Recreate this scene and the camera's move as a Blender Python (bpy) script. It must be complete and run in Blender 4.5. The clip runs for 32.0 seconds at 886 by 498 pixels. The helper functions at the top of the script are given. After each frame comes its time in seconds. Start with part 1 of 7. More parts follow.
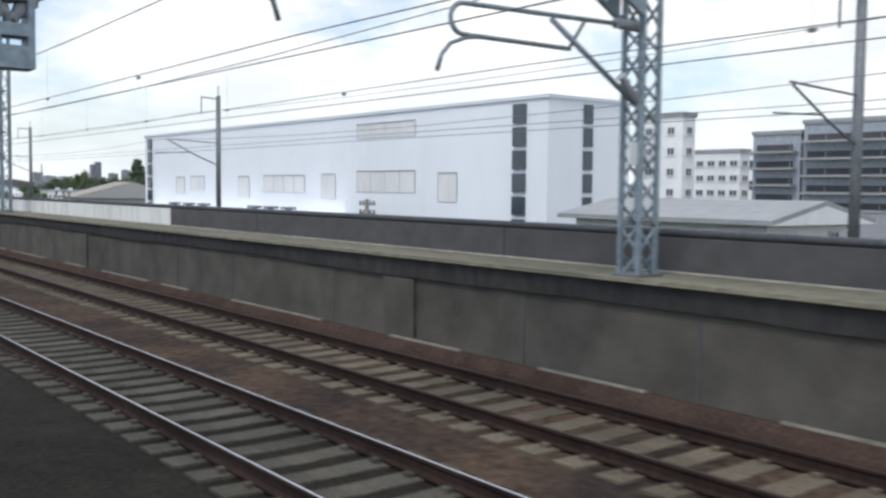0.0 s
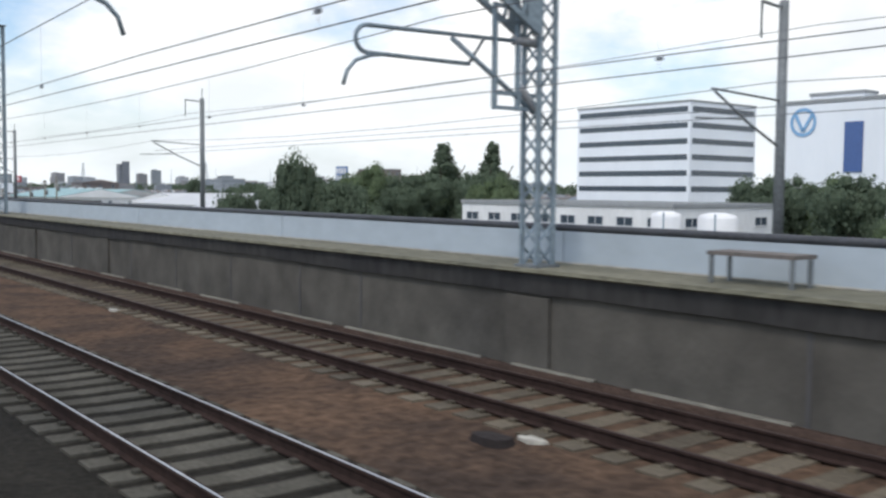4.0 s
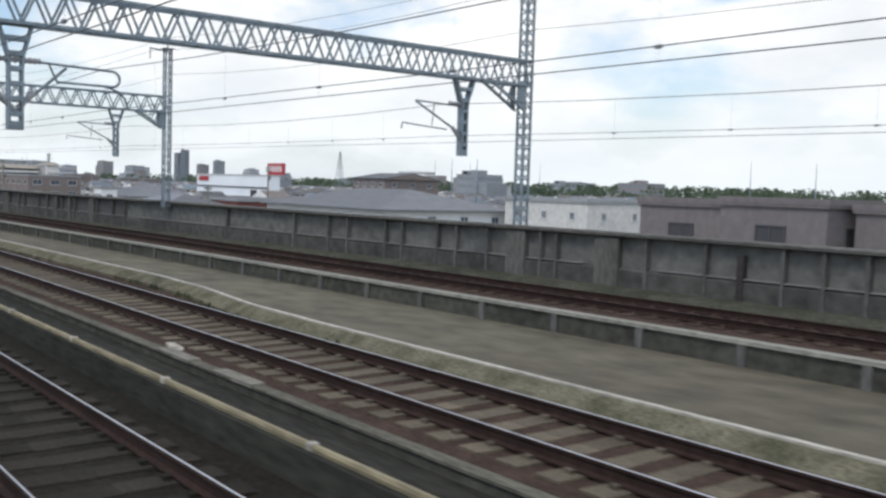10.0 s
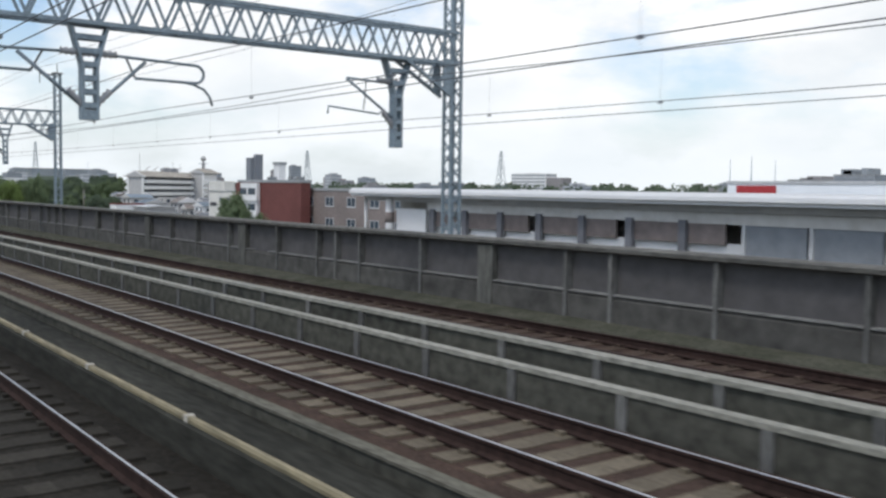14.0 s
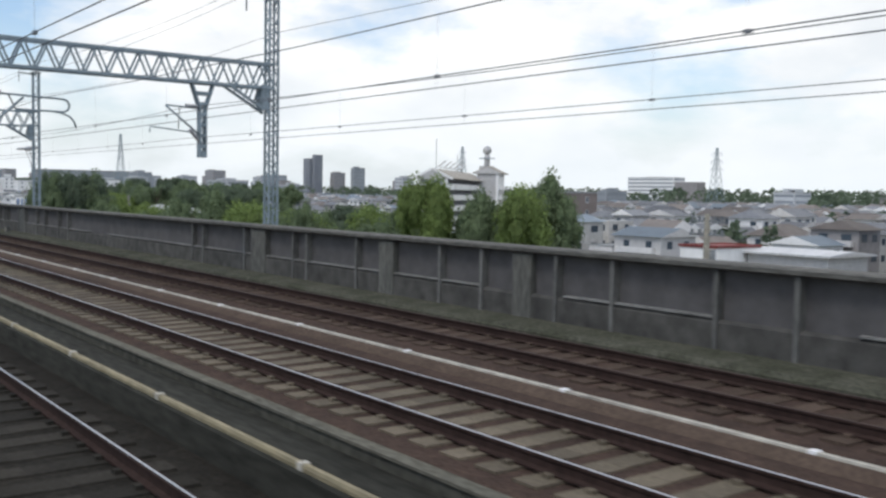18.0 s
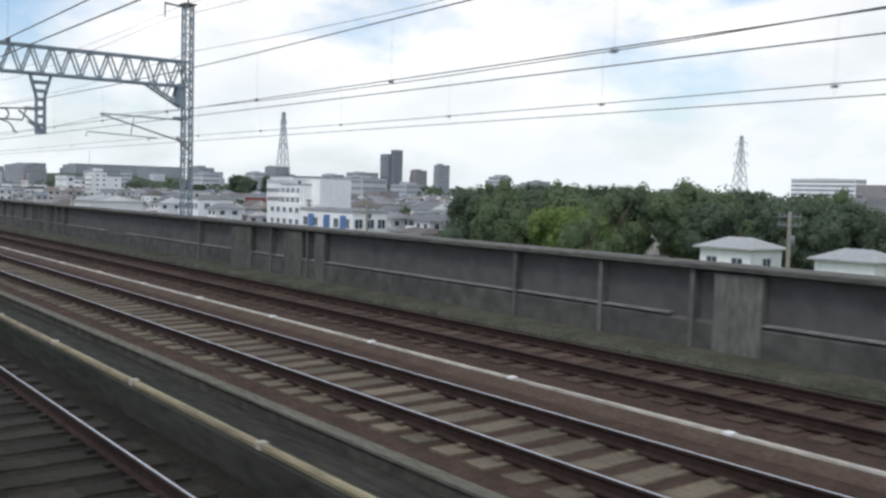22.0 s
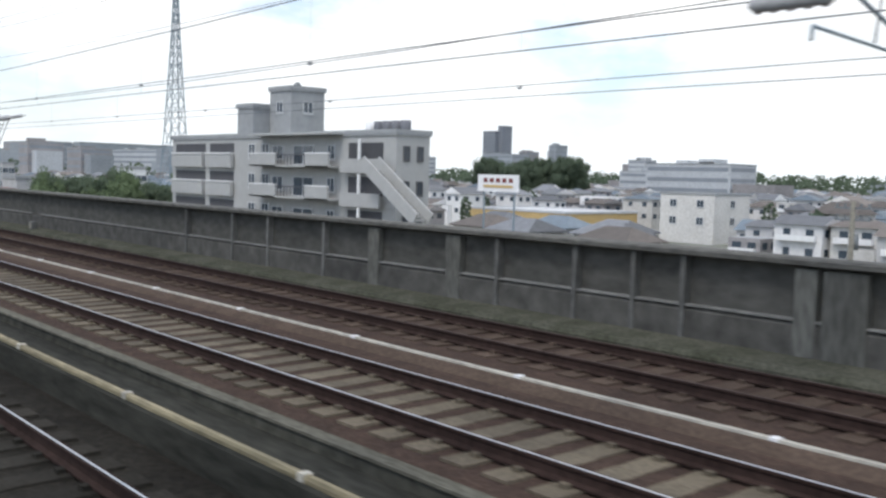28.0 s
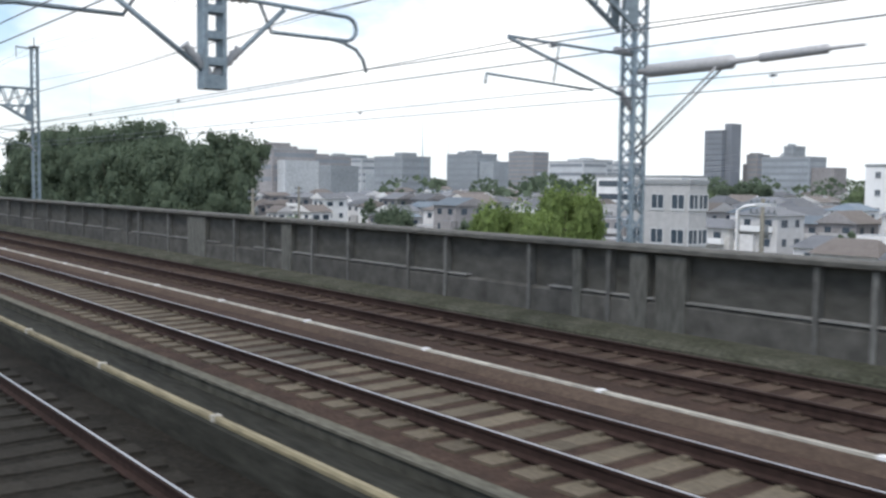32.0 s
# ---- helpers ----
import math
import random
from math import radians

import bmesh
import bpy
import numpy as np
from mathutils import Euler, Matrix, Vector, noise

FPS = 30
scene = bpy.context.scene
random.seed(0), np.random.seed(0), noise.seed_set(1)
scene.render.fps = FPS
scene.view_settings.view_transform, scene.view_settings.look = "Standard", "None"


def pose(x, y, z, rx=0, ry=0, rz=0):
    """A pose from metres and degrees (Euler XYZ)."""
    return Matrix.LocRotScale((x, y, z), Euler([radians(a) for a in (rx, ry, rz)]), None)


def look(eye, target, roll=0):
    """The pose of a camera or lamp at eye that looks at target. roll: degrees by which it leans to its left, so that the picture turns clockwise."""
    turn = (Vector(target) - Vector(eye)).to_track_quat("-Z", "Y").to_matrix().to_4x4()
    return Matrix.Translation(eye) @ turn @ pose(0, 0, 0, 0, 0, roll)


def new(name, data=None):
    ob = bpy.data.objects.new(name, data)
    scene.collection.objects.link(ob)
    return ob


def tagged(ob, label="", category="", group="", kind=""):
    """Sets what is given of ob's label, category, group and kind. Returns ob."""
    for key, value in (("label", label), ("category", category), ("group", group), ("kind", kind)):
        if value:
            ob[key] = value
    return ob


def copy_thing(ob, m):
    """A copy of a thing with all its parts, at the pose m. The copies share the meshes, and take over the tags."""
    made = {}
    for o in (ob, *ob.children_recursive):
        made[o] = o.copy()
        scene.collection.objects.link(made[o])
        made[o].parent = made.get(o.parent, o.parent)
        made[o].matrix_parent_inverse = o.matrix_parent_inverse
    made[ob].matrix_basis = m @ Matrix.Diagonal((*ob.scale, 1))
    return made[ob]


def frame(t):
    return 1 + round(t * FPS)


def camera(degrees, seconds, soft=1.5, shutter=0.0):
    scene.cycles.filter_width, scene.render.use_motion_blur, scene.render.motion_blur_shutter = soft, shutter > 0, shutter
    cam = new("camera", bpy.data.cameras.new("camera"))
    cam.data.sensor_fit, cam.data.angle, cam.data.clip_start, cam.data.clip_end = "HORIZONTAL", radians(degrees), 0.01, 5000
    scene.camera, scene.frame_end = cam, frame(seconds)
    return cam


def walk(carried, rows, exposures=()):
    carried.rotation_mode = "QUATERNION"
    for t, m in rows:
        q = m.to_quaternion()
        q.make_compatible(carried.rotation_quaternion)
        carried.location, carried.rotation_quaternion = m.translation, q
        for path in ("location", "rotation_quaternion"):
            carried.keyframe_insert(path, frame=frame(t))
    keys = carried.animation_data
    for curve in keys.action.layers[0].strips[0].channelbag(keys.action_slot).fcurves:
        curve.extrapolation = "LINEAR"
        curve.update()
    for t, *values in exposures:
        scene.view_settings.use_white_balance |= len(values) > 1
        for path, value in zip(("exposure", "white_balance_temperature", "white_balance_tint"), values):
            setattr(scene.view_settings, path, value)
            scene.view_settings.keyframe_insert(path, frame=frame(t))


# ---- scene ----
cam = camera(49.62, 32.0, soft=2.6, shutter=0.05)


# time, yaw, pitch and lean of the carried camera; the train runs along +y at about 38 m/s
TURNS = (
    (0, -37.67, -3.56, -.61), (1, -37.25, -3.74, -.61), (2, -37.14, -3.58, -.73), (3, -37.77, -3.62, -.58),
    (4, -37.93, -3.53, -.50), (7, -37.06, -3.99, .19), (8, -37.08, -4.12, -.34), (9, -37.33, -3.90, -.91),
    (10, -38.14, -3.67, -1.83), (11, -37.94, -3.31, -1.89), (12, -37.47, -3.19, -1.43), (13, -36.82, -3.61, -.81),
    (16, -36.97, -3.34, -1.01), (17, -37.16, -3.35, -1.06), (18, -37.10, -3.33, -.99), (19, -37.23, -3.37, -1.37),
    (20, -37.28, -3.37, -1.38), (21, -37.38, -3.46, -1.48), (22, -37.26, -3.38, -1.49), (23, -37.32, -3.32, -1.58),
    (24, -37.52, -3.38, -1.73), (27, -40.77, -3.75, -1.58), (28, -41.24, -4.36, -1.54), (29, -40.10, -4.21, -.54),
    (30, -38.71, -3.91, -.53), (31, -38.03, -3.84, -.82), (32, -38.11, -3.95, -.67))


def run(t):
    return 37.952 * t + 0.018 * t * t


walk(cam, [(t, pose(0, run(t), 0, 90 + p, 0, y) @ pose(0, 0, 0, 0, 0, -r)) for t, y, p, r in TURNS],
     exposures=[(0, .1), (4, .1), (7, 0), (27, 0), (28, .25), (29, .65), (30, .6), (31, .5), (32, .3)])

# ---- light ----
world = bpy.data.worlds.new("sky")
scene.world = world
world.use_nodes = True
wn, wl = world.node_tree.nodes, world.node_tree.links
wn.clear()
SUN_EL, SUN_AZ = 58.0, 250.0     # azimuth clockwise from +y
w_out = wn.new("ShaderNodeOutputWorld")
w_bg = wn.new("ShaderNodeBackground")
w_sky = wn.new("ShaderNodeTexSky")
w_sky.sky_type, w_sky.sun_disc = "NISHITA", False
w_sky.sun_elevation, w_sky.sun_rotation = radians(SUN_EL), radians(SUN_AZ)
w_sky.dust_density = 2.0
w_gain = wn.new("ShaderNodeMixRGB")
w_gain.blend_type, w_gain.inputs[0].default_value = "MULTIPLY", 1.0
w_gain.inputs[2].default_value = (0.20, 0.21, 0.22, 1)
w_tc = wn.new("ShaderNodeTexCoord")
w_map = wn.new("ShaderNodeMapping")
w_map.inputs["Scale"].default_value = (1.0, 1.0, 2.3)
w_map.inputs["Location"].default_value = (0.9, 0.4, 0.25)
w_no = wn.new("ShaderNodeTexNoise")
w_no.inputs["Scale"].default_value, w_no.inputs["Detail"].default_value = 3.4, 9
w_no.inputs["Roughness"].default_value = 0.55
w_ramp = wn.new("ShaderNodeValToRGB")
w_ramp.color_ramp.elements[0].position, w_ramp.color_ramp.elements[1].position = 0.42, 0.56
w_no2 = wn.new("ShaderNodeTexNoise")
w_no2.inputs["Scale"].default_value, w_no2.inputs["Detail"].default_value = 6.5, 7
w_cl = wn.new("ShaderNodeValToRGB")
w_cl.color_ramp.elements[0].color, w_cl.color_ramp.elements[1].color = (1.00, 1.05, 1.10, 1), (1.30, 1.30, 1.30, 1)
w_cl.color_ramp.elements[0].position, w_cl.color_ramp.elements[1].position = 0.32, 0.62
w_mix = wn.new("ShaderNodeMixRGB")
wl.new(w_tc.outputs["Generated"], w_map.inputs[0])
wl.new(w_map.outputs[0], w_no.inputs["Vector"])
wl.new(w_map.outputs[0], w_no2.inputs["Vector"])
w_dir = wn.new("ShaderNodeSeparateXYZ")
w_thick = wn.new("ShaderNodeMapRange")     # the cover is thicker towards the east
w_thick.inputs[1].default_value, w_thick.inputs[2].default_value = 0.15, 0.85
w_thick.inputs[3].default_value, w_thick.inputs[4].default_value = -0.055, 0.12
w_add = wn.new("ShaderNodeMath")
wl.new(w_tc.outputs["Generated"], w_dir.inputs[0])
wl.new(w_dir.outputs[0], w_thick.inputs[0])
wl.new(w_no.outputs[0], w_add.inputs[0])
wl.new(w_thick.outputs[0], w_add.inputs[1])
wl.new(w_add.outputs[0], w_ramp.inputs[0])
wl.new(w_no2.outputs[0], w_cl.inputs[0])
wl.new(w_sky.outputs[0], w_gain.inputs[1])
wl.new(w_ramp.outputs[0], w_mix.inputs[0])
wl.new(w_gain.outputs[0], w_mix.inputs[1])
wl.new(w_cl.outputs[0], w_mix.inputs[2])
w_sep = wn.new("ShaderNodeSeparateXYZ")
w_low = wn.new("ShaderNodeMapRange")
w_low.inputs[1].default_value, w_low.inputs[2].default_value = 0.0, 0.16
w_low.inputs[3].default_value, w_low.inputs[4].default_value = 0.85, 0.0
w_haze = wn.new("ShaderNodeMixRGB")
w_haze.inputs[2].default_value = (1.02, 1.10, 1.16, 1)
wl.new(w_tc.outputs["Generated"], w_sep.inputs[0])
wl.new(w_sep.outputs[2], w_low.inputs[0])
wl.new(w_low.outputs[0], w_haze.inputs[0])
wl.new(w_mix.outputs[0], w_haze.inputs[1])
wl.new(w_haze.outputs[0], w_bg.inputs[0])
w_bg.inputs[1].default_value = 0.86
wl.new(w_bg.outputs[0], w_out.inputs[0])

sun = new("sun", bpy.data.lights.new("sun", "SUN"))
sun.data.energy, sun.data.angle, sun.data.color = 1.2, radians(12), (1.0, 0.98, 0.95)
_a, _e = radians(SUN_AZ), radians(SUN_EL)
sun.matrix_world = look((0, 0, 60), (-60 * math.sin(_a) * math.cos(_e), -60 * math.cos(_a) * math.cos(_e), 60 - 60 * math.sin(_e)))
scene.view_settings.exposure = 0.0

# ---- materials ----
def mat(name, col, rough=0.8, var=0.25, size=1.0, metal=0.0, bump=0.0, tint=None, stretch=(1, 1, 1), island=0.0, spec=0.3, turn=None):
    """A surface with stains at one scale and grain at a second; island: how far single pieces differ; turn: a second colour and the stretch over which it takes over."""
    m = bpy.data.materials.new(name)
    m.use_nodes = True
    n, l = m.node_tree.nodes, m.node_tree.links
    b = n["Principled BSDF"]
    b.inputs["Roughness"].default_value, b.inputs["Metallic"].default_value = rough, metal
    b.inputs["Specular IOR Level"].default_value = spec
    tc, mp = n.new("ShaderNodeTexCoord"), n.new("ShaderNodeMapping")
    geo = n.new("ShaderNodeNewGeometry")
    mp.inputs["Scale"].default_value = stretch
    l.new(geo.outputs["Position"], mp.inputs[0])
    big, fine = n.new("ShaderNodeTexNoise"), n.new("ShaderNodeTexNoise")
    big.inputs["Scale"].default_value, big.inputs["Detail"].default_value = 0.9 / size, 5
    fine.inputs["Scale"].default_value, fine.inputs["Detail"].default_value = 9.0 / size, 4
    l.new(mp.outputs[0], big.inputs["Vector"])
    l.new(mp.outputs[0], fine.inputs["Vector"])
    tint = tint or tuple(c * 0.55 for c in col)
    ramp = n.new("ShaderNodeValToRGB")
    ramp.color_ramp.elements[0].position, ramp.color_ramp.elements[1].position = 0.35, 0.62
    ramp.color_ramp.elements[0].color, ramp.color_ramp.elements[1].color = (*tint, 1), (*col, 1)
    l.new(big.outputs[0], ramp.inputs[0])
    mix = n.new("ShaderNodeMixRGB")
    mix.inputs[0].default_value = var
    mix.inputs[1].default_value = (*col, 1)
    l.new(ramp.outputs[0], mix.inputs[2])
    gr = n.new("ShaderNodeMixRGB")
    gr.blend_type, gr.inputs[0].default_value = "OVERLAY", min(1.0, var * 1.4)
    l.new(mix.outputs[0], gr.inputs[1])
    l.new(fine.outputs[0], gr.inputs[2])
    last = gr.outputs[0]
    if turn:
        sx, tr_, tm = n.new("ShaderNodeSeparateXYZ"), n.new("ShaderNodeMapRange"), n.new("ShaderNodeMixRGB")
        tr_.inputs[1].default_value, tr_.inputs[2].default_value = turn[1], turn[2]
        tm.blend_type, tm.inputs[2].default_value = "MULTIPLY", (*turn[0], 1)
        l.new(geo.outputs["Position"], sx.inputs[0])
        l.new(sx.outputs[1], tr_.inputs[0])
        l.new(tr_.outputs[0], tm.inputs[0])
        l.new(last, tm.inputs[1])
        last = tm.outputs[0]
    if island:
        hs, oi, ad, mr = n.new("ShaderNodeHueSaturation"), n.new("ShaderNodeObjectInfo"), n.new("ShaderNodeMath"), n.new("ShaderNodeMapRange")
        ad.operation = "ADD"
        fr = n.new("ShaderNodeMath")
        fr.operation = "FRACT"
        l.new(oi.outputs["Random"], ad.inputs[0])
        l.new(geo.outputs["Random Per Island"], ad.inputs[1])
        l.new(ad.outputs[0], fr.inputs[0])
        l.new(fr.outputs[0], mr.inputs[0])
        mr.inputs[3].default_value, mr.inputs[4].default_value = 1 - island, 1 + island
        l.new(mr.outputs[0], hs.inputs["Value"])
        l.new(last, hs.inputs["Color"])
        last = hs.outputs[0]
    l.new(last, b.inputs["Base Color"])
    if bump:
        bp = n.new("ShaderNodeBump")
        bp.inputs["Strength"].default_value, bp.inputs["Distance"].default_value = bump, 0.05 * size
        l.new(fine.outputs[0], bp.inputs["Height"])
        l.new(bp.outputs[0], b.inputs["Normal"])
    return m


def glassy(name, col, rough=0.08):
    m = mat(name, col, rough, 0.1, 3.0, 0.0, spec=0.6)
    return m


M = dict(
    ballast=mat("ballast_brown", (0.068, 0.046, 0.036), 0.95, 0.6, 0.4, bump=0.9, tint=(0.034, 0.025, 0.021), spec=0.08),
    ballast_red=mat("ballast_red_brown", (0.110, 0.070, 0.046), 0.95, 0.8, 1.5, bump=0.9, tint=(0.036, 0.028, 0.024), spec=0.08, turn=((0.72, 0.78, 0.84), 112, 78)),
    # stains plus the shade under the ledge, both in this dark colour
    fascia=mat("stain_and_shade_fascia", (0.044, 0.042, 0.039), 0.9, 0.6, 1.2, stretch=(1, .6, .3), tint=(0.020, 0.020, 0.023)),
    ledge_conc=mat("ledge_concrete", (0.094, 0.087, 0.074), 0.92, 0.45, 3.2, bump=0.3, stretch=(1, .5, .5), tint=(0.056, 0.051, 0.044)),
    mat_dark=mat("dark_scrap", (0.028, 0.022, 0.020), 0.9, 0.5, 0.4),
    red_faded=mat("faded_red_sheet", (0.20, 0.05, 0.045), 0.7, 0.35, 1.0),
    # near ballast is coloured this dark to stand for the train's shade
    ballast_dark=mat("ballast_dark", (0.026, 0.0235, 0.019), 0.95, 0.6, 0.6, bump=0.9, spec=0.08),
    rust=mat("rail_rust", (0.038, 0.024, 0.020), 0.9, 0.5, 0.8, 0.0, spec=0.12),
    steel=mat("rail_steel", (0.66, 0.66, 0.66), 0.3, 0.3, 0.6, 0.9, stretch=(1, .1, 1)),
    steel_dull=mat("dull_rail_head", (0.085, 0.062, 0.055), 0.5, 0.4, 0.6, 0.5, stretch=(1, .1, 1)),
    sleeper=mat("sleeper_concrete", (0.130, 0.108, 0.076), 0.9, 0.45, 0.5, bump=0.3, island=0.25),
    sleeper_grey=mat("sleeper_grey", (0.094, 0.088, 0.072), 0.9, 0.45, 0.5, bump=0.3, island=0.2, spec=0.08),
    # near sleepers, darkened in colour for the train's shade
    sleeper_dark=mat("sleeper_train_shade", (0.036, 0.033, 0.027), 0.9, 0.45, 0.5, bump=0.3, island=0.25, spec=0.08),
    sleeper_brown=mat("sleeper_dusty", (0.082, 0.060, 0.046), 0.9, 0.45, 0.5, bump=0.3, island=0.25, spec=0.08),
    coping_grey=mat("grey_coping", (0.115, 0.112, 0.100), 0.92, 0.5, 0.7, bump=0.4, stretch=(1, .3, 1), tint=(0.065, 0.064, 0.058)),
    # pale base colour stands for the sky's reflection in the water
    wet=mat("sky_tinted_water", (0.42, 0.45, 0.49), 0.12, 0.35, 0.5, spec=0.8),
    # pane colour lightened to carry the distance haze
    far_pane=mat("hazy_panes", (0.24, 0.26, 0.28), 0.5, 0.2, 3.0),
    conc=mat("weathered_concrete", (0.095, 0.093, 0.080), 0.9, 0.55, 1.2, bump=0.3, stretch=(1, .35, 2)),
    conc_dark=mat("stained_concrete", (0.078, 0.076, 0.068), 0.92, 0.6, 1.6, bump=0.3, stretch=(1, .5, .5), tint=(0.044, 0.043, 0.040)),
    conc_light=mat("pale_concrete", (0.21, 0.20, 0.165), 0.9, 0.45, 0.8, bump=0.25, stretch=(1, .3, 1)),
    shelf=mat("grey_shelf", (0.20, 0.20, 0.19), 0.9, 0.5, 0.6, stretch=(1, .3, 1), tint=(0.12, 0.12, 0.11)),
    walk=mat("mossy_walkway", (0.082, 0.082, 0.062), 0.95, 0.7, 0.5, bump=0.6, tint=(0.040, 0.043, 0.028), spec=0.08),
    coping=mat("mossy_coping", (0.17, 0.16, 0.115), 0.92, 0.5, 0.7, bump=0.4, stretch=(1, .3, 1), tint=(0.09, 0.09, 0.065)),
    kerb_moss=mat("mossy_kerb", (0.150, 0.138, 0.096), 0.95, 0.7, 0.35, bump=0.6, tint=(0.050, 0.052, 0.030), spec=0.1),
    moss=mat("moss", (0.045, 0.050, 0.026), 0.95, 0.6, 0.3, spec=0.1, island=0.3),
    wall_top=mat("grey_wall_top", (0.27, 0.265, 0.225), 0.9, 0.55, 0.5, bump=0.3, stretch=(1, .3, 1), tint=(0.17, 0.17, 0.14)),
    white_edge=mat("white_edge", (0.42, 0.40, 0.34), 0.8, 0.5, 0.6, stretch=(1, .3, 1)),
    yellow_edge=mat("cream_pipe", (0.26, 0.225, 0.14), 0.75, 0.5, 0.6, stretch=(1, .2, 1)),
    low_wall=mat("olive_low_wall", (0.078, 0.078, 0.064), 0.92, 0.6, 0.8, bump=0.25, stretch=(1, .4, .5), tint=(0.042, 0.042, 0.036), spec=0.1),
    kerb_dull=mat("grey_olive_kerb", (0.125, 0.120, 0.095), 0.92, 0.55, 0.5, bump=0.3, stretch=(1, .3, 1), tint=(0.075, 0.074, 0.060), spec=0.1),
    trough=mat("trough_concrete", (0.042, 0.042, 0.035), 0.92, 0.6, 0.8, bump=0.25, stretch=(1, .2, 1), spec=0.08),
    panel=mat("dark_wall_panel", (0.086, 0.083, 0.082), 0.88, 0.28, 1.6, stretch=(1, .5, .6), tint=(0.064, 0.063, 0.064)),
    panel_old=mat("dirty_wall_panel", (0.070, 0.069, 0.062), 0.9, 0.5, 1.3, stretch=(1, .4, .8), tint=(0.044, 0.045, 0.039)),
    panel_grey=mat("grey_wall_panel", (0.138, 0.138, 0.126), 0.88, 0.5, 1.6, stretch=(1, .5, .6), tint=(0.076, 0.076, 0.073)),
    pilaster=mat("wall_pilaster", (0.112, 0.112, 0.100), 0.92, 0.55, 0.8, stretch=(1, 1, .3), tint=(0.06, 0.06, 0.052), island=0.2),
    post_dark=mat("dark_post", (0.050, 0.043, 0.042), 0.85, 0.4, 1.0),
    rib=mat("wall_rib", (0.125, 0.125, 0.117), 0.9, 0.5, 0.5, stretch=(1, 1, .3), island=0.22),
    plaza=mat("sandy_plaza", (0.120, 0.110, 0.078), 0.95, 0.5, 4.5, bump=0.15, tint=(0.078, 0.064, 0.047), stretch=(1, .6, 1)),
    barrier=mat("pale_blue_barrier", (0.42, 0.475, 0.515), 0.6, 0.1, 1.5, stretch=(1, .3, .6)),
    barrier_white=mat("stained_white_barrier", (0.72, 0.72, 0.69), 0.7, 0.4, 0.9, stretch=(1, 2.2, .2), tint=(0.40, 0.40, 0.37)),
    pipe=mat("dark_pipe", (0.07, 0.073, 0.08), 0.6, 0.4, 0.6),
    galv=mat("galvanised_steel", (0.28, 0.34, 0.375), 0.55, 0.35, 0.6, 0.45),
    galv_dark=mat("weathered_steel", (0.20, 0.215, 0.22), 0.6, 0.35, 0.6, 0.4),
    wire=mat("copper_wire", (0.19, 0.205, 0.22), 0.6, 0.2, 1.0, 0.5),
    insul=mat("grey_insulator", (0.42, 0.42, 0.42), 0.4, 0.2, 0.5),
    white_clad=mat("white_cladding", (0.86, 0.89, 0.91), 0.6, 0.14, 6.0, stretch=(1, 1, .3)),
    white_wall=mat("white_render", (0.80, 0.80, 0.78), 0.8, 0.25, 4.0, stretch=(1, 1, .4)),
    cream_wall=mat("cream_render", (0.58, 0.565, 0.53), 0.8, 0.25, 4.0, island=0.15),
    grey_wall=mat("grey_render", (0.46, 0.455, 0.445), 0.85, 0.16, 5.0),
    tan_wall=mat("grey_tile_wall", (0.40, 0.40, 0.385), 0.8, 0.08, 5.0),
    brown_wall=mat("brown_tile_wall", (0.225, 0.19, 0.175), 0.8, 0.3, 3.0),
    brick_wall=mat("red_brick_wall", (0.165, 0.062, 0.054), 0.85, 0.35, 2.0),
    dark_wall=mat("dark_grey_wall", (0.17, 0.175, 0.19), 0.8, 0.25, 4.0),
    cube_wall=mat("cream_cube_wall", (0.66, 0.645, 0.59), 0.85, 0.25, 3.0),
    slate_wall=mat("blue_grey_wall", (0.34, 0.37, 0.40), 0.85, 0.25, 3.0),
    grey_brown=mat("grey_brown_boards", (0.205, 0.185, 0.18), 0.9, 0.2, 3.0),
    # the four far walls have distance haze put into their colours
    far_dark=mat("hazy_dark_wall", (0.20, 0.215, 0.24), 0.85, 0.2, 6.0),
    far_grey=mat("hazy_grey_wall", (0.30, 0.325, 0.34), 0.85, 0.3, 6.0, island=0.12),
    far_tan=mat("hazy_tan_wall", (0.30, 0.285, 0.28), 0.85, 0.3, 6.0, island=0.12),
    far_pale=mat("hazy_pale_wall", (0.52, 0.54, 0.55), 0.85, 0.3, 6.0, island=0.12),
    house_wall=mat("house_wall", (0.60, 0.59, 0.575), 0.85, 0.2, 4.0, island=0.35),
    roof_dark=mat("dark_tile_roof", (0.165, 0.172, 0.182), 0.7, 0.35, 0.8, island=0.35),
    roof_brown=mat("brown_tile_roof", (0.165, 0.145, 0.13), 0.75, 0.35, 0.8, island=0.3),
    roof_blue=mat("slate_blue_roof", (0.15, 0.185, 0.215), 0.6, 0.3, 1.0, island=0.3),
    roof_teal=mat("teal_sheet_roof", (0.27, 0.42, 0.42), 0.5, 0.25, 3.0, stretch=(.2, 1.5, 1)),
    roof_white=mat("pale_sheet_roof", (0.56, 0.565, 0.565), 0.5, 0.3, 3.0, stretch=(.2, 1.5, 1)),
    roof_tan=mat("tan_sheet_roof", (0.36, 0.33, 0.28), 0.7, 0.4, 2.0, stretch=(.3, 1.5, 1)),
    flat_roof=mat("flat_roof", (0.33, 0.34, 0.34), 0.9, 0.14, 5.0),
    glass=glassy("window_glass", (0.06, 0.08, 0.10)),
    glass_blue=glassy("blue_glass", (0.05, 0.11, 0.30), 0.15),
    frame_w=mat("window_frame", (0.55, 0.56, 0.56), 0.5, 0.1, 1.0),
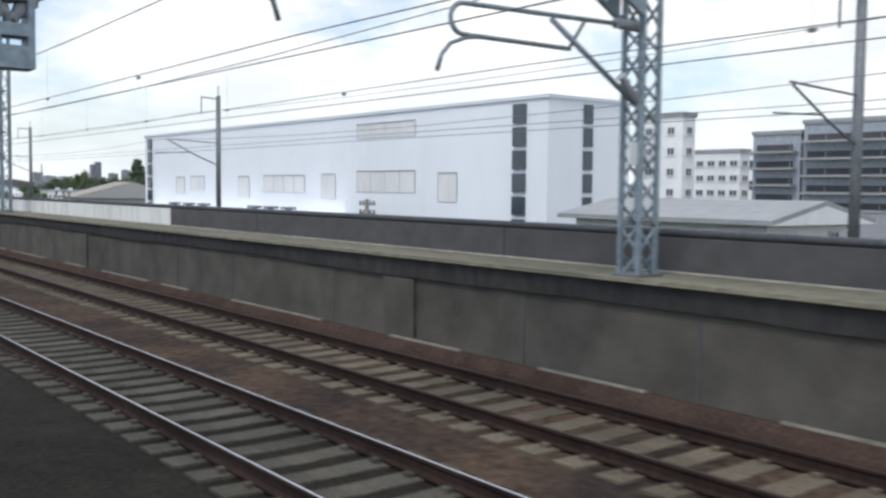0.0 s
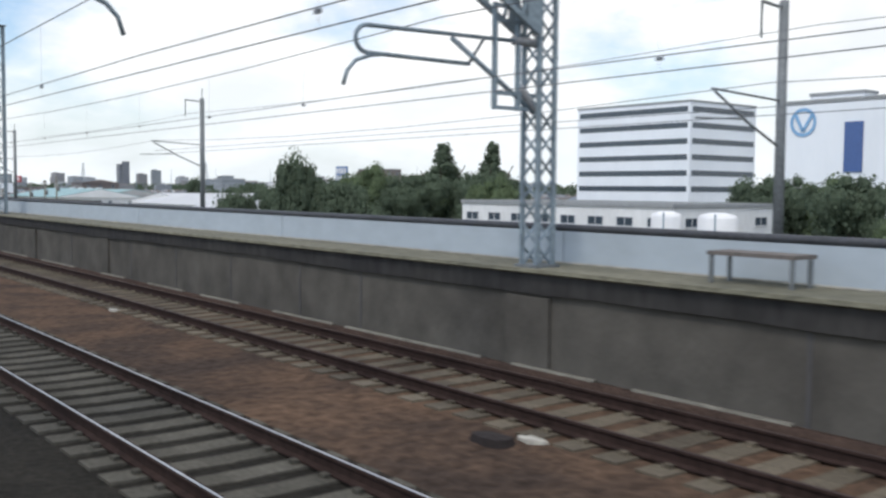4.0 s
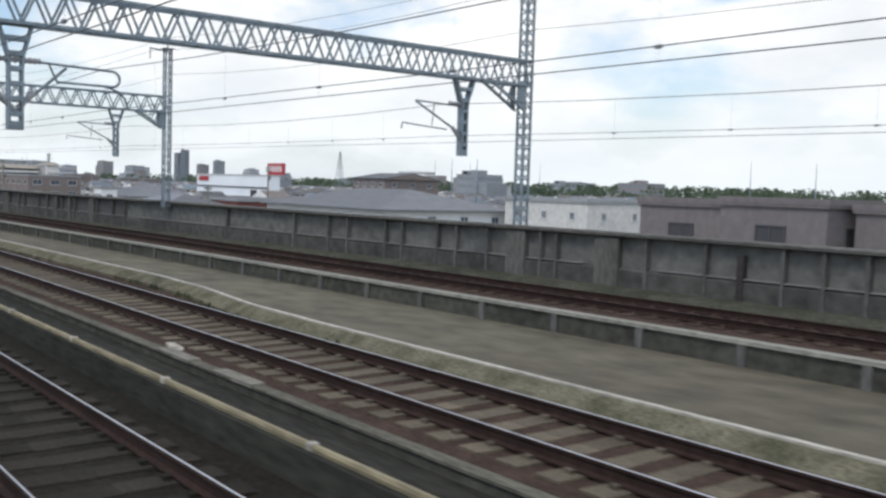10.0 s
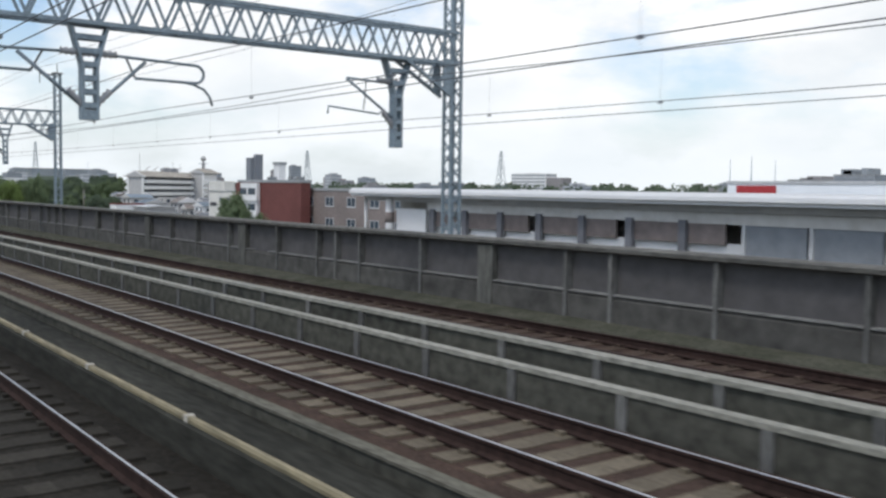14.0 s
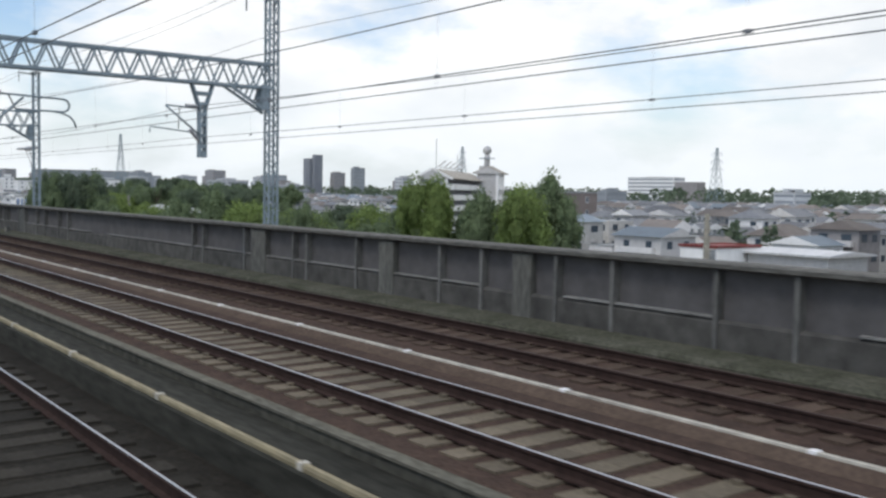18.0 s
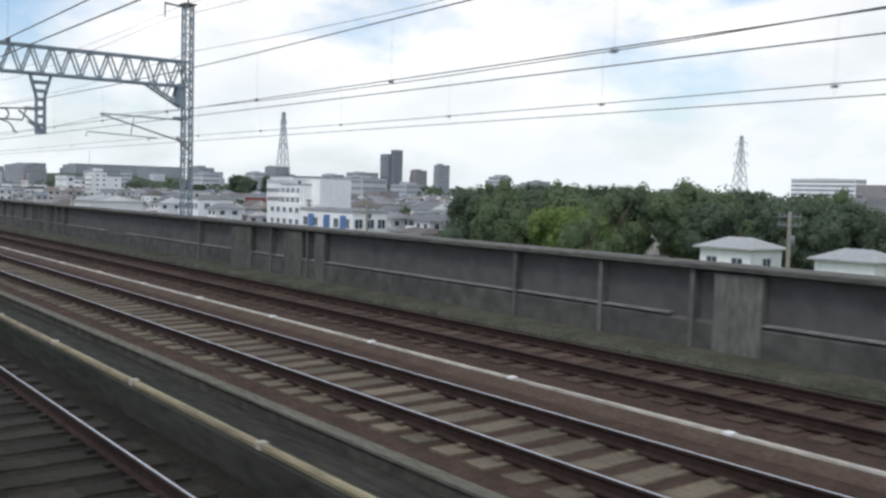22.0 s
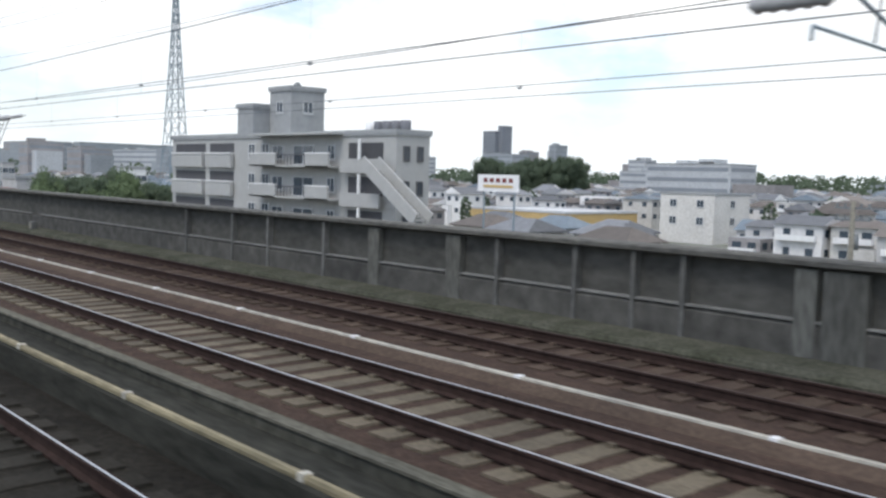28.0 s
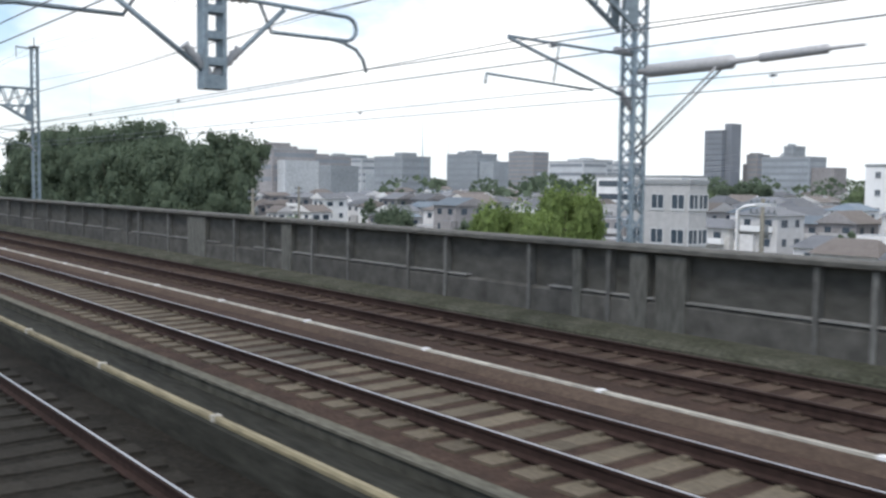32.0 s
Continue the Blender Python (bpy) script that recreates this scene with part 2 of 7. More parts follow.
    frame_d=mat("dark_frame", (0.09, 0.09, 0.095), 0.5, 0.1, 1.0),
    leaf=mat("leaf_green", (0.155, 0.205, 0.108), 0.75, 0.4, 2.0, island=0.16, tint=(0.122, 0.165, 0.088)),
    leaf_dark=mat("leaf_dark", (0.122, 0.160, 0.104), 0.8, 0.4, 2.0, island=0.16, tint=(0.094, 0.125, 0.082)),
    leaf_lime=mat("leaf_lime", (0.19, 0.26, 0.08), 0.7, 0.5, 2.0, island=0.15),
    bark=mat("bark", (0.10, 0.08, 0.06), 0.95, 0.4, 0.5, bump=0.5),
    grass=mat("grass", (0.11, 0.16, 0.05), 0.9, 0.6, 4.0, tint=(0.14, 0.13, 0.07)),
    earth=mat("town_ground", (0.22, 0.215, 0.20), 0.95, 0.6, 14.0, tint=(0.09, 0.11, 0.06)),
    red=mat("red_paint", (0.42, 0.045, 0.05), 0.5, 0.2, 1.0),
    blue=mat("blue_paint", (0.09, 0.18, 0.36), 0.5, 0.2, 1.0),
    sky_dull=mat("dull_blue_sheet", (0.22, 0.30, 0.38), 0.6, 0.25, 2.0),
    sky_blue=mat("light_blue_paint", (0.25, 0.45, 0.68), 0.5, 0.2, 1.0),
    yellow=mat("yellow_paint", (0.62, 0.42, 0.06), 0.5, 0.2, 1.0),
    ochre=mat("ochre_wall", (0.56, 0.40, 0.18), 0.8, 0.25, 3.0),
    white=mat("white_paint", (0.78, 0.78, 0.77), 0.5, 0.12, 1.0),
    black=mat("dark_opening", (0.075, 0.075, 0.08), 0.7, 0.2, 1.0),
)

# light shines through the leaves
for key in ("leaf", "leaf_dark", "leaf_lime"):
    n, l = M[key].node_tree.nodes, M[key].node_tree.links
    pb, out = n["Principled BSDF"], n["Material Output"]
    tl, mx = n.new("ShaderNodeBsdfTranslucent"), n.new("ShaderNodeMixShader")
    mx.inputs[0].default_value = 0.45
    l.new(pb.inputs["Base Color"].links[0].from_socket, tl.inputs[0])
    l.new(pb.outputs[0], mx.inputs[1])
    l.new(tl.outputs[0], mx.inputs[2])
    l.new(mx.outputs[0], out.inputs[0])

# ---- mesh helpers ----
G = -9.5           # street level under the viaduct
RAIL = -2.49       # rail top
BED = RAIL - 0.165


def empty(name, x, y, z, label="", category="", group="", kind=""):
    o = new(name)
    o.location = (x, y, z)
    o.empty_display_size = 0.2
    return tagged(o, label, category, group, kind)


def mesh_of(name, bm, m):
    me = bpy.data.meshes.new(name)
    bm.normal_update()
    bm.to_mesh(me)
    bm.free()
    for q in (m if isinstance(m, (list, tuple)) else [m]):
        me.materials.append(q)
    return me


def put(name, me, parent=None, at=None):
    o = new(name, me)
    if parent is not None:
        o.parent = parent
        if at is None:
            o.matrix_parent_inverse = Matrix.Translation(-origin(parent))
        else:
            o.location = at
    elif at is not None:
        o.location = at
    return o


def origin(o):
    v = Vector(o.location)
    while o.parent is not None:
        v = v + o.matrix_parent_inverse.translation + o.parent.location
        o = o.parent
    return v


def part(name, bm, material, parent, label=""):
    """One mesh, drawn in world places, under a thing or a part."""
    return tagged(put(name, mesh_of(name, bm, material), parent), label)


def thing(name, bm, material, label, category, group="", kind=""):
    return tagged(put(name, mesh_of(name, bm, material)), label, category, group, kind)


def box(bm, x0, x1, y0, y1, z0, z1, idx=0):
    v = [bm.verts.new(c) for c in ((x0, y0, z0), (x1, y0, z0), (x1, y1, z0), (x0, y1, z0), (x0, y0, z1), (x1, y0, z1), (x1, y1, z1), (x0, y1, z1))]
    for q in ((0, 3, 2, 1), (4, 5, 6, 7), (0, 1, 5, 4), (1, 2, 6, 5), (2, 3, 7, 6), (3, 0, 4, 7)):
        bm.faces.new([v[i] for i in q]).material_index = idx
    return bm


def bar(bm, p, q, w, h=None, idx=0):
    """A square bar from p to q."""
    p, q, h = Vector(p), Vector(q), h or w
    d = (q - p).normalized()
    a = d.cross(Vector((0, 0, 1)))
    a = a.normalized() if a.length > 1e-4 else Vector((1, 0, 0))
    b = a.cross(d).normalized()
    r = []
    for c in (p, q):
        r.append([bm.verts.new(c + a * (i * w / 2) + b * (j * h / 2)) for i, j in ((-1, -1), (1, -1), (1, 1), (-1, 1))])
    for i in range(4):
        k = (i + 1) % 4
        bm.faces.new((r[0][i], r[0][k], r[1][k], r[1][i])).material_index = idx
    bm.faces.new(r[0][::-1]).material_index = idx
    bm.faces.new(r[1]).material_index = idx


def tube(bm, pts, rad, n=6, close=True):
    """A round tube through points."""
    pts = [Vector(p) for p in pts]
    rings = []
    for i, p in enumerate(pts):
        d = (pts[min(i + 1, len(pts) - 1)] - pts[max(i - 1, 0)]).normalized()
        a = d.cross(Vector((0, 0, 1)))
        a = a.normalized() if a.length > 1e-3 else Vector((1, 0, 0))
        b = a.cross(d).normalized()
        r = rad[i] if isinstance(rad, (list, tuple)) else rad
        rings.append([bm.verts.new(p + (a * math.cos(k * 2 * math.pi / n) + b * math.sin(k * 2 * math.pi / n)) * r) for k in range(n)])
    for r0, r1 in zip(rings, rings[1:]):
        for k in range(n):
            f = bm.faces.new((r0[k], r0[(k + 1) % n], r1[(k + 1) % n], r1[k]))
            f.smooth = n > 5
    if close:
        bm.faces.new(rings[0][::-1])
        bm.faces.new(rings[-1])


def sweep(bm, profile, line, y0, y1, step=5.0, closed=True, caps=True):
    """A profile of (dx, z) drawn along a line x = line(y)."""
    n = max(1, int(round((y1 - y0) / step)))
    rings = []
    for i in range(n + 1):
        y = y0 + (y1 - y0) * i / n
        rings.append([bm.verts.new((line(y) + dx, y, z)) for dx, z in profile])
    k = len(profile)
    for r0, r1 in zip(rings, rings[1:]):
        for i in range(k if closed else k - 1):
            j = (i + 1) % k
            bm.faces.new((r0[i], r0[j], r1[j], r1[i]))
    if closed and caps:
        bm.faces.new(rings[0])
        bm.faces.new(rings[-1][::-1])
    return bm


def along(*pts):
    ys, xs = [p[0] for p in pts], [p[1] for p in pts]
    return lambda y: float(np.interp(y, ys, xs))


def B():
    return bmesh.new()


# ---- plan of the line: x of each thing along y ----
Y_END = 1400
T1 = along((-60, 4.75), (0, 4.58), (170, 3.90), (250, 3.45), (381, 2.76), (510, 2.06), (560, 2.2), (600, 2.35), (Y_END, 2.35))
T2 = along((-60, 7.55), (0, 7.62), (170, 8.15), (250, 8.09), (381, 7.33), (510, 6.6), (560, 6.75), (600, 6.96), (Y_END, 6.96))
T3 = along((225, 21.4), (281, 20.1), (356, 18.2), (393, 17.3), (430, 15.6), (468, 14.1), (505, 12.8), (560, 11.3), (590, 10.85), (Y_END, 10.85))
WALL = along((225, 24.3), (285, 22.9), (325, 21.9), (360, 21.1), (397, 19.7), (436, 17.0), (470, 15.6), (508, 14.2), (560, 13.3), (590, 13.15), (Y_END, 13.15))
CREAM = along((230, 5.1), (250, 5.0), (381, 4.34), (510, 3.57), (560, 3.71), (600, 3.90), (870, 3.90), (1050, 3.97), (Y_END, 3.97))
CURB = along((230, 6.35), (250, 6.3), (381, 5.5), (510, 4.72), (560, 4.9), (600, 5.06), (Y_END, 5.06))
PLAZA_IN = along((230, 9.35), (250, 9.3), (381, 8.78), (398, 8.64), (403, 9.3), (433, 8.55), (438, 8.6), (462, 8.35), (500, 8.05), (585, 8.15))
PLAZA_OUT = along((230, 17.6), (282, 15.7), (356, 13.1), (393, 12.1), (430, 10.7), (466, 9.9), (510, 9.3), (560, 8.9), (585, 8.75))
LEDGE = 8.95

# ---- ground, deck and beds ----
bm = B()
for i in range(24):
    for j in range(24):
        x0, y0 = -3000 + i * 260, -1500 + j * 260
        v = [bm.verts.new(c) for c in ((x0, y0, G), (x0 + 260, y0, G), (x0 + 260, y0 + 260, G), (x0, y0 + 260, G))]
        bm.faces.new(v)
bmesh.ops.remove_doubles(bm, verts=bm.verts, dist=0.01)
thing("ground", bm, M["earth"], "grey town ground with worn green patches", "ground", kind="structure")

bm = B()
sweep(bm, [(-22, -3.6), (0.55, -3.6), (0.55, BED - .12), (-22, BED - .12)], along((-60, 21), (226, 21), (232, 24.3), (285, 22.9), (325, 21.9), (360, 21.1), (397, 19.7), (436, 17.0), (470, 15.6), (508, 14.2), (590, 13.15), (Y_END, 13.15)), -60, Y_END, 6)
thing("viaduct_deck", bm, M["conc"], "concrete deck of the railway viaduct", "viaduct", kind="structure")
bm = B()
for k in range(int((Y_END + 60) / 20)):
    y = -50 + 20 * k
    box(bm, -7, -5.4, y, y + 1.6, G, -3.6)
    box(bm, 8.4, 10.0, y, y + 1.6, G, -3.6)
thing("viaduct_piers", bm, M["conc"], "square concrete piers under the viaduct", "pier", kind="structure")


def bed(name, m, l0, l1, y0, y1, z, label):
    bm = B()
    n = int((y1 - y0) / 4)
    rows = []
    for i in range(n + 1):
        y = y0 + (y1 - y0) * i / n
        a, b = l0(y), l1(y)
        rows.append([bm.verts.new((a + (b - a) * k / 8, y, z + (0.015 * noise.noise((k * 1.7, y * .4, 3.1)) if 0 < k < 8 else 0))) for k in range(9)])
    for r0, r1 in zip(rows, rows[1:]):
        for k in range(8):
            bm.faces.new((r0[k], r0[k + 1], r1[k + 1], r1[k])).smooth = True
    return thing(name, bm, m, label, "ballast", kind="structure")


def plus(f, d):
    return lambda y: f(y) + d


def level(v):
    return lambda y: v


bed("ballast_bed_1", M["ballast_dark"], level(-8), plus(T1, 1.12), -60, 227, BED - .03, "dark track ballast with the train's shade put into its colour")
bed("ballast_bed_2", M["ballast_red"], plus(T1, 1.12), plus(T2, .85), -60, 227, BED - .03, "brown track ballast between two tracks")
bed("ballast_bed_7", M["ballast"], plus(T2, .85), level(LEDGE + .3), -60, 227, BED - .03, "dark brown ballast at the foot of the ledge wall")
bed("ballast_bed_3", M["ballast_dark"], level(-8), plus(CREAM, -.02), 226.6, Y_END, BED - .03, "dark track ballast with the train's shade put into its colour")
bed("ballast_bed_4", M["ballast"], plus(CURB, .05), plus(PLAZA_IN, -.1), 226.6, 585, BED - .03, "brown track ballast")
bed("ballast_bed_5", M["ballast"], plus(CURB, .05), plus(WALL, -.7), 585, Y_END, BED - .03, "reddish brown track ballast")
bed("ballast_bed_6", M["ballast"], plus(PLAZA_OUT, .1), plus(WALL, -.7), 226.6, 585, BED - .03, "brown track ballast by the parapet")

# ---- tracks ----
def railway(name, line, y0, y1, sl, label, pieces=None, shine=-1e9):
    t = empty(name, line(y0), y0, BED, label, "railway track", kind="structure")
    for s in (-1, 1):
        off = s * 0.672
        z0, z1 = BED + .0, RAIL
        bm = B()
        sweep(bm, [(off - .062, z0), (off + .062, z0), (off + .062, z0 + .02), (off + .012, z0 + .04), (off + .012, z1 - .045), (off + .034, z1 - .03), (off + .034, z1 - .006),
                   (off - .034, z1 - .006), (off - .034, z1 - .03), (off - .012, z1 - .045), (off - .012, z0 + .04), (off - .062, z0 + .02)], line, y0, y1, 6)
        r = part("rail", bm, M["rust"], t, "rust-brown steel rail")
        for a, b, m, lb in ((y0, min(shine, y1), "steel_dull", "dull rusty running surface"), (max(shine, y0), y1, "steel", "polished running surface")):
            if b - a > 1:
                bm = B()
                sweep(bm, [(off - .010, z1 - .005), (off + .010, z1 - .005), (off + .007, z1), (off - .007, z1)], line, a, b, 6)
                part("running_surface", bm, M[m], r, lb)
    # sleepers: one shape, tapered towards the middle
    bm = B()
    hw, hl = 0.19, 1.08
    for sx in (-1, 1):
        pts = [(sx * .12, -.175, -.03), (sx * hl, -hw, -.015), (sx * hl, hw, -.015), (sx * .12, .175, -.03)]
        lo = [bm.verts.new((x, y, -.19)) for x, y, z in pts]
        hi = [bm.verts.new((x, y * .86, z + .015)) for x, y, z in pts]
        for i in range(4):
            j = (i + 1) % 4
            bm.faces.new((lo[i], lo[j], hi[j], hi[i]))
        bm.faces.new(hi)
    box(bm, -.14, .14, -.165, .165, -.19, -.018)
    for sx in (-1, 1):
        for d in (-.11, .11):
            box(bm, sx * .672 + d - .035, sx * .672 + d + .035, -.05, .05, -.01, .035)
    bmesh.ops.recalc_face_normals(bm, faces=bm.faces)
    me = mesh_of("sleeper", bm, sl)
    ys = np.arange(y0 + .2, y1, 0.567)
    near = [y for y in ys if pieces and pieces[0] < y < pieces[1]][:300]
    rest = [y for y in ys if not (near and near[0] <= y <= near[-1])]
    for y in near:
        put("sleeper", me, t, at=(line(y) - line(y0), y - y0, 0))
    co = np.empty(len(me.vertices) * 3, dtype=np.float32)
    me.vertices.foreach_get("co", co)
    co = co.reshape(-1, 3)
    faces = [list(p.vertices) for p in me.polygons]
    vs, fs = [], []
    for k, y in enumerate(rest):
        vs.append(co + np.array((line(y), y, BED), dtype=np.float32))
        fs += [[i + k * len(co) for i in f] for f in faces]
    if rest:
        me2 = bpy.data.meshes.new("sleepers")
        me2.from_pydata(np.concatenate(vs).tolist(), [], fs)
        me2.materials.append(sl)
        tagged(put("sleepers", me2, t), "long run of concrete sleepers", kind="stuff")
    return t


railway("track_1", T1, -60, 227, M["sleeper_grey"], "track with grey sleepers on dark ballast", (0, 172))
railway("track_4", T1, 227, Y_END, M["sleeper_dark"], "track beside the trough, its sleepers coloured dark for the train's shade")
railway("track_2", T2, -60, Y_END, M["sleeper"], "track with tan concrete sleepers and rusty rails", (770, 942), shine=227)
railway("track_3", T3, 225, Y_END, M["sleeper_brown"], "track with dusty brown sleepers beside the parapet wall", (1100, 1272), shine=1e9)
# torn dark mats and pale scraps on the ballast of the first stretch
rr = random.Random(12)
for x, y, w, l, k in ((6.0, 51.2, .45, 1.3, 0), (6.55, 49.8, .3, .9, 0), (6.4, 46.6, .3, .6, 0), (6.05, 45.5, .4, .9, 0), (6.65, 88.6, .3, .6, 0), (5.95, 87.3, .5, 1.0, 0), (6.95, 131.2, .35, .9, 0), (5.8, 129.5, .5, 1.1, 0), (6.6, 159.7, .35, .7, 0),
                      (6.72, 50.1, .12, 2.4, 1), (6.75, 46.3, .22, .5, 1), (5.5, 45.1, .2, .9, 1), (6.85, 88.3, .16, .3, 1), (5.3, 86.6, .2, .4, 1), (3.03, 86.2, .3, .5, 1), (3.15, 50.4, .5, 1.0, 1), (6.9, 130.2, .18, .3, 1), (7.0, 159.5, .25, .5, 1), (7.1, 172.8, .2, .5, 1), (6.7, 276.3, .3, .6, 1), (6.05, 395.9, .2, .7, 1)):
    bm = B()
    ring = []
    for i in range(11):
        a = 2 * math.pi * i / 11
        r = rr.uniform(.75, 1.1)
        ring.append((x + w * .5 * r * math.cos(a) * (1 + .25 * abs(math.sin(a))), y + l * .5 * r * math.sin(a)))
    lo, hi = [bm.verts.new((a, b, BED - .06)) for a, b in ring], [bm.verts.new((x + (a - x) * .85, y + (b - y) * .85, BED + (.05 if k == 0 else .0) + rr.uniform(-.01, .015))) for a, b in ring]
    for i in range(11):
        bm.faces.new((lo[i], lo[(i + 1) % 11], hi[(i + 1) % 11], hi[i]))
    c = bm.verts.new((x, y, BED + (.07 if k == 0 else .01)))
    for i in range(11):
        bm.faces.new((hi[i], hi[(i + 1) % 11], c))
    if k:
        thing("concrete_scrap", bm, M["white_edge"], "pale broken concrete slab on the ballast", "rubble", "scraps on the ballast")
    else:
        thing("dark_mat", bm, M["mat_dark"], "torn dark rubber mat lying on the ballast", "mat", "mats on the ballast")
# small white and yellow ground markers between the rails
for x, y in ((8.1, 50.25), (4.55, 49.4), (T2(806) - .1, 783.5), (T2(812) + .2, 790.0)):
    mk = empty("track_marker", x, y, BED, "small yellow and white track marker block", "marker", "track markers")
    bm = B()
    box(bm, x - .10, x + .10, y - .12, y + .12, BED - .04, BED + .06)
    part("block", bm, M["white"], mk)
    bm = B()
    box(bm, x - .105, x + .105, y - .06, y + .06, BED + .0, BED + .07)
    part("band", bm, M["yellow"], mk, "yellow band")

# ---- first stretch: platform-high ledge with barrier ----
LY0, LY1 = -60, 226
led = empty("ledge_wall", LEDGE, 80, BED, "tall stained concrete retaining wall with a mossy ledge", "wall", kind="structure")
bm = B()
sweep(bm, [(0.42, -3.4), (1.9, -3.4), (1.9, -1.172), (0.42, -1.172)], level(LEDGE), LY0, LY1, 20)
part("wall_face", bm, M["ledge_conc"], led, "black-stained concrete face")
bm = B()
sweep(bm, [(0.28, -1.15), (0.32, -1.17), (2.4, -1.17), (2.4, -1.10), (0.30, -1.10)], level(LEDGE), LY0, LY1, 5)
part("ledge", bm, M["coping"], led, "mossy overhanging ledge")
bm = B()
sweep(bm, [(1.40, -1.096), (1.46, -1.096), (1.46, -1.075), (1.40, -1.075)], level(LEDGE), LY0, LY1, 20)
part("white_line", bm, M["white_edge"], led, "thin white edge line")
# the dark fascia, stains and overhang shade in one colour, hangs to an uneven edge
bm = B()
rows = []
for y in np.arange(LY0, LY1 + .1, .8):
    zl = -1.45 + .05 * noise.noise((y * .21, 2.0, .5)) + .02 * noise.noise((y * 1.3, 7.0, .5))
    rows.append([bm.verts.new((LEDGE + dx, y, z)) for dx, z in ((.35, -1.172), (.36, zl), (.43, zl - .01), (.43, -1.172))])
for r0, r1 in zip(rows, rows[1:]):
    for k in range(3):
        bm.faces.new((r0[k], r0[k + 1], r1[k + 1], r1[k]))
bmesh.ops.recalc_face_normals(bm, faces=bm.faces)
part("stained_band", bm, M["fascia"], led, "dark band under the ledge, stains and the overhang's shade in its colour")
bmj = B()
box(bmj, .194, .25, -.025, .025, BED - .2, -1.50)
jm = mesh_of("joint", bmj, M["panel"])
bmp = B()
box(bmp, .15, .25, -.45, .45, BED - .2, -1.50)
pm = mesh_of("pilaster", bmp, M["ledge_conc"])
rr = random.Random(4)
y = LY0 + 3
while y < LY1 - 2:
    put("joint", jm if rr.random() < .8 else pm, led, at=(.215, y - 80, -BED))
    y += rr.choice((2.2, 3.1, 3.1, 4.4))
bm = B()
sweep(bm, [(.10, BED - .1), (.41, BED - .1), (.41, -2.53), (.30, -2.52), (.16, BED)], level(LEDGE), LY0, LY1, 20)
part("kerb", bm, M["ballast"], led, "worn dirty kerb at the wall foot")
rr = random.Random(41)
y = LY0 + 1.0
while y < LY1 - 3:
    n = rr.uniform(1.5, 5.0)
    bm = B()
    sweep(bm, [(.30, -2.53), (.385, -2.53), (.38, -2.495), (.31, -2.495)], level(LEDGE), y, min(y + n, LY1 - 1), 1.2)
    part("kerb_edge", bm, M["conc_light"], led, "pale broken kerb edge")
    y += n + rr.uniform(.3, 2.5)

bar1 = empty("noise_barrier", LEDGE + 1.6, 80, -1.1, "low pale barrier of long panels under a dark pipe", "barrier", kind="structure")
segs = [(-60, 26.4, "pipe"), (26.4, 62.9, "barrier_white"), (62.9, 72.7, "pipe"), (72.7, 81.6, "barrier_white"), (81.6, LY1, "barrier")]
for a, b, k in segs:
    y = a
    while y < b - .01:
        e = min(b, y + (9.0 if k != "barrier_white" else 4.5))
        bm = B()
        box(bm, LEDGE + 1.60, LEDGE + 1.68, y + .012, e - .012, -1.10, -.62)
        part("panel", bm, M["panel"] if k == "pipe" else M[k], bar1)
        y = e
bm = B()
tube(bm, [(LEDGE + 1.64, y, -.565) for y in np.linspace(LY0, LY1, 40)], .055, 8)
part("pipe", bm, M["pipe"], bar1, "dark grey pipe along the top")
bm = B()
tube(bm, [(LEDGE + 1.80, y, -.60) for y in np.linspace(LY0, LY1, 40)], .05, 8)
part("pipe", bm, M["pipe"], bar1, "dark grey pipe along the top")
# outer guideway beyond the barrier
bm = B()
box(bm, LEDGE + 2.4, 20.4, LY0, LY1, -2.9, -2.3)
box(bm, 20.2, 20.4, LY0, LY1, -2.3, -1.25)
thing("guideway_slab", bm, M["conc"], "concrete slab of the neighbouring guideway", "viaduct", kind="structure")
# small bench-like cable cover on the ledge
for y0 in (158.75,):
    c = empty("cable_cover", LEDGE + 1.0, y0, -1.1, "low rusty cable cover on thin legs on the ledge", "cable cover", "cable covers")
    bm = B()
    box(bm, LEDGE + .8, LEDGE + 1.25, y0 - .6, y0 + .6, -.76, -.71)
    part("top", bm, M["roof_brown"], c)
    for dx in (.83, 1.2):
        for dy in (-.55, .55):
            bm = B()
            bar(bm, (LEDGE + dx, y0 + dy, -1.1), (LEDGE + dx, y0 + dy, -.76), .04)
            part("leg", bm, M["galv_dark"], c)

# end wall where the ledge stops
bm = B()
box(bm, LEDGE + .22, 20.4, LY1, LY1 + .5, -3.4, -1.3)
thing("ledge_end_wall", bm, M["conc_dark"], "stained concrete end wall of the ledge", "wall", kind="structure")

# ---- trough with cream pipe between tracks one and two ----
ZC = -2.30
tr = empty("cable_trough", CREAM(240), 240, BED, "long concrete cable trough with a cream pipe on its edge", "trough", kind="structure")
bm = B()
sweep(bm, [(-.10, BED - .1), (.10, BED - .1), (.10, ZC - .06), (-.10, ZC - .06)], CREAM, 226.6, Y_END, 8)
part("near_wall", bm, M["trough"], tr, "dark concrete wall of the trough")
bm = B()
sweep(bm, [(-.028, ZC - .06), (.028, ZC - .06), (.034, ZC - .025), (.022, ZC + .004), (-.022, ZC + .004), (-.034, ZC - .025)], CREAM, 226.6, Y_END, 8)
part("pipe", bm, M["yellow_edge"], tr, "cream-painted pipe")
bm = B()
for i in range(int((Y_END - 240) / 3.306)):
    y = 239.8 + 3.306 * i
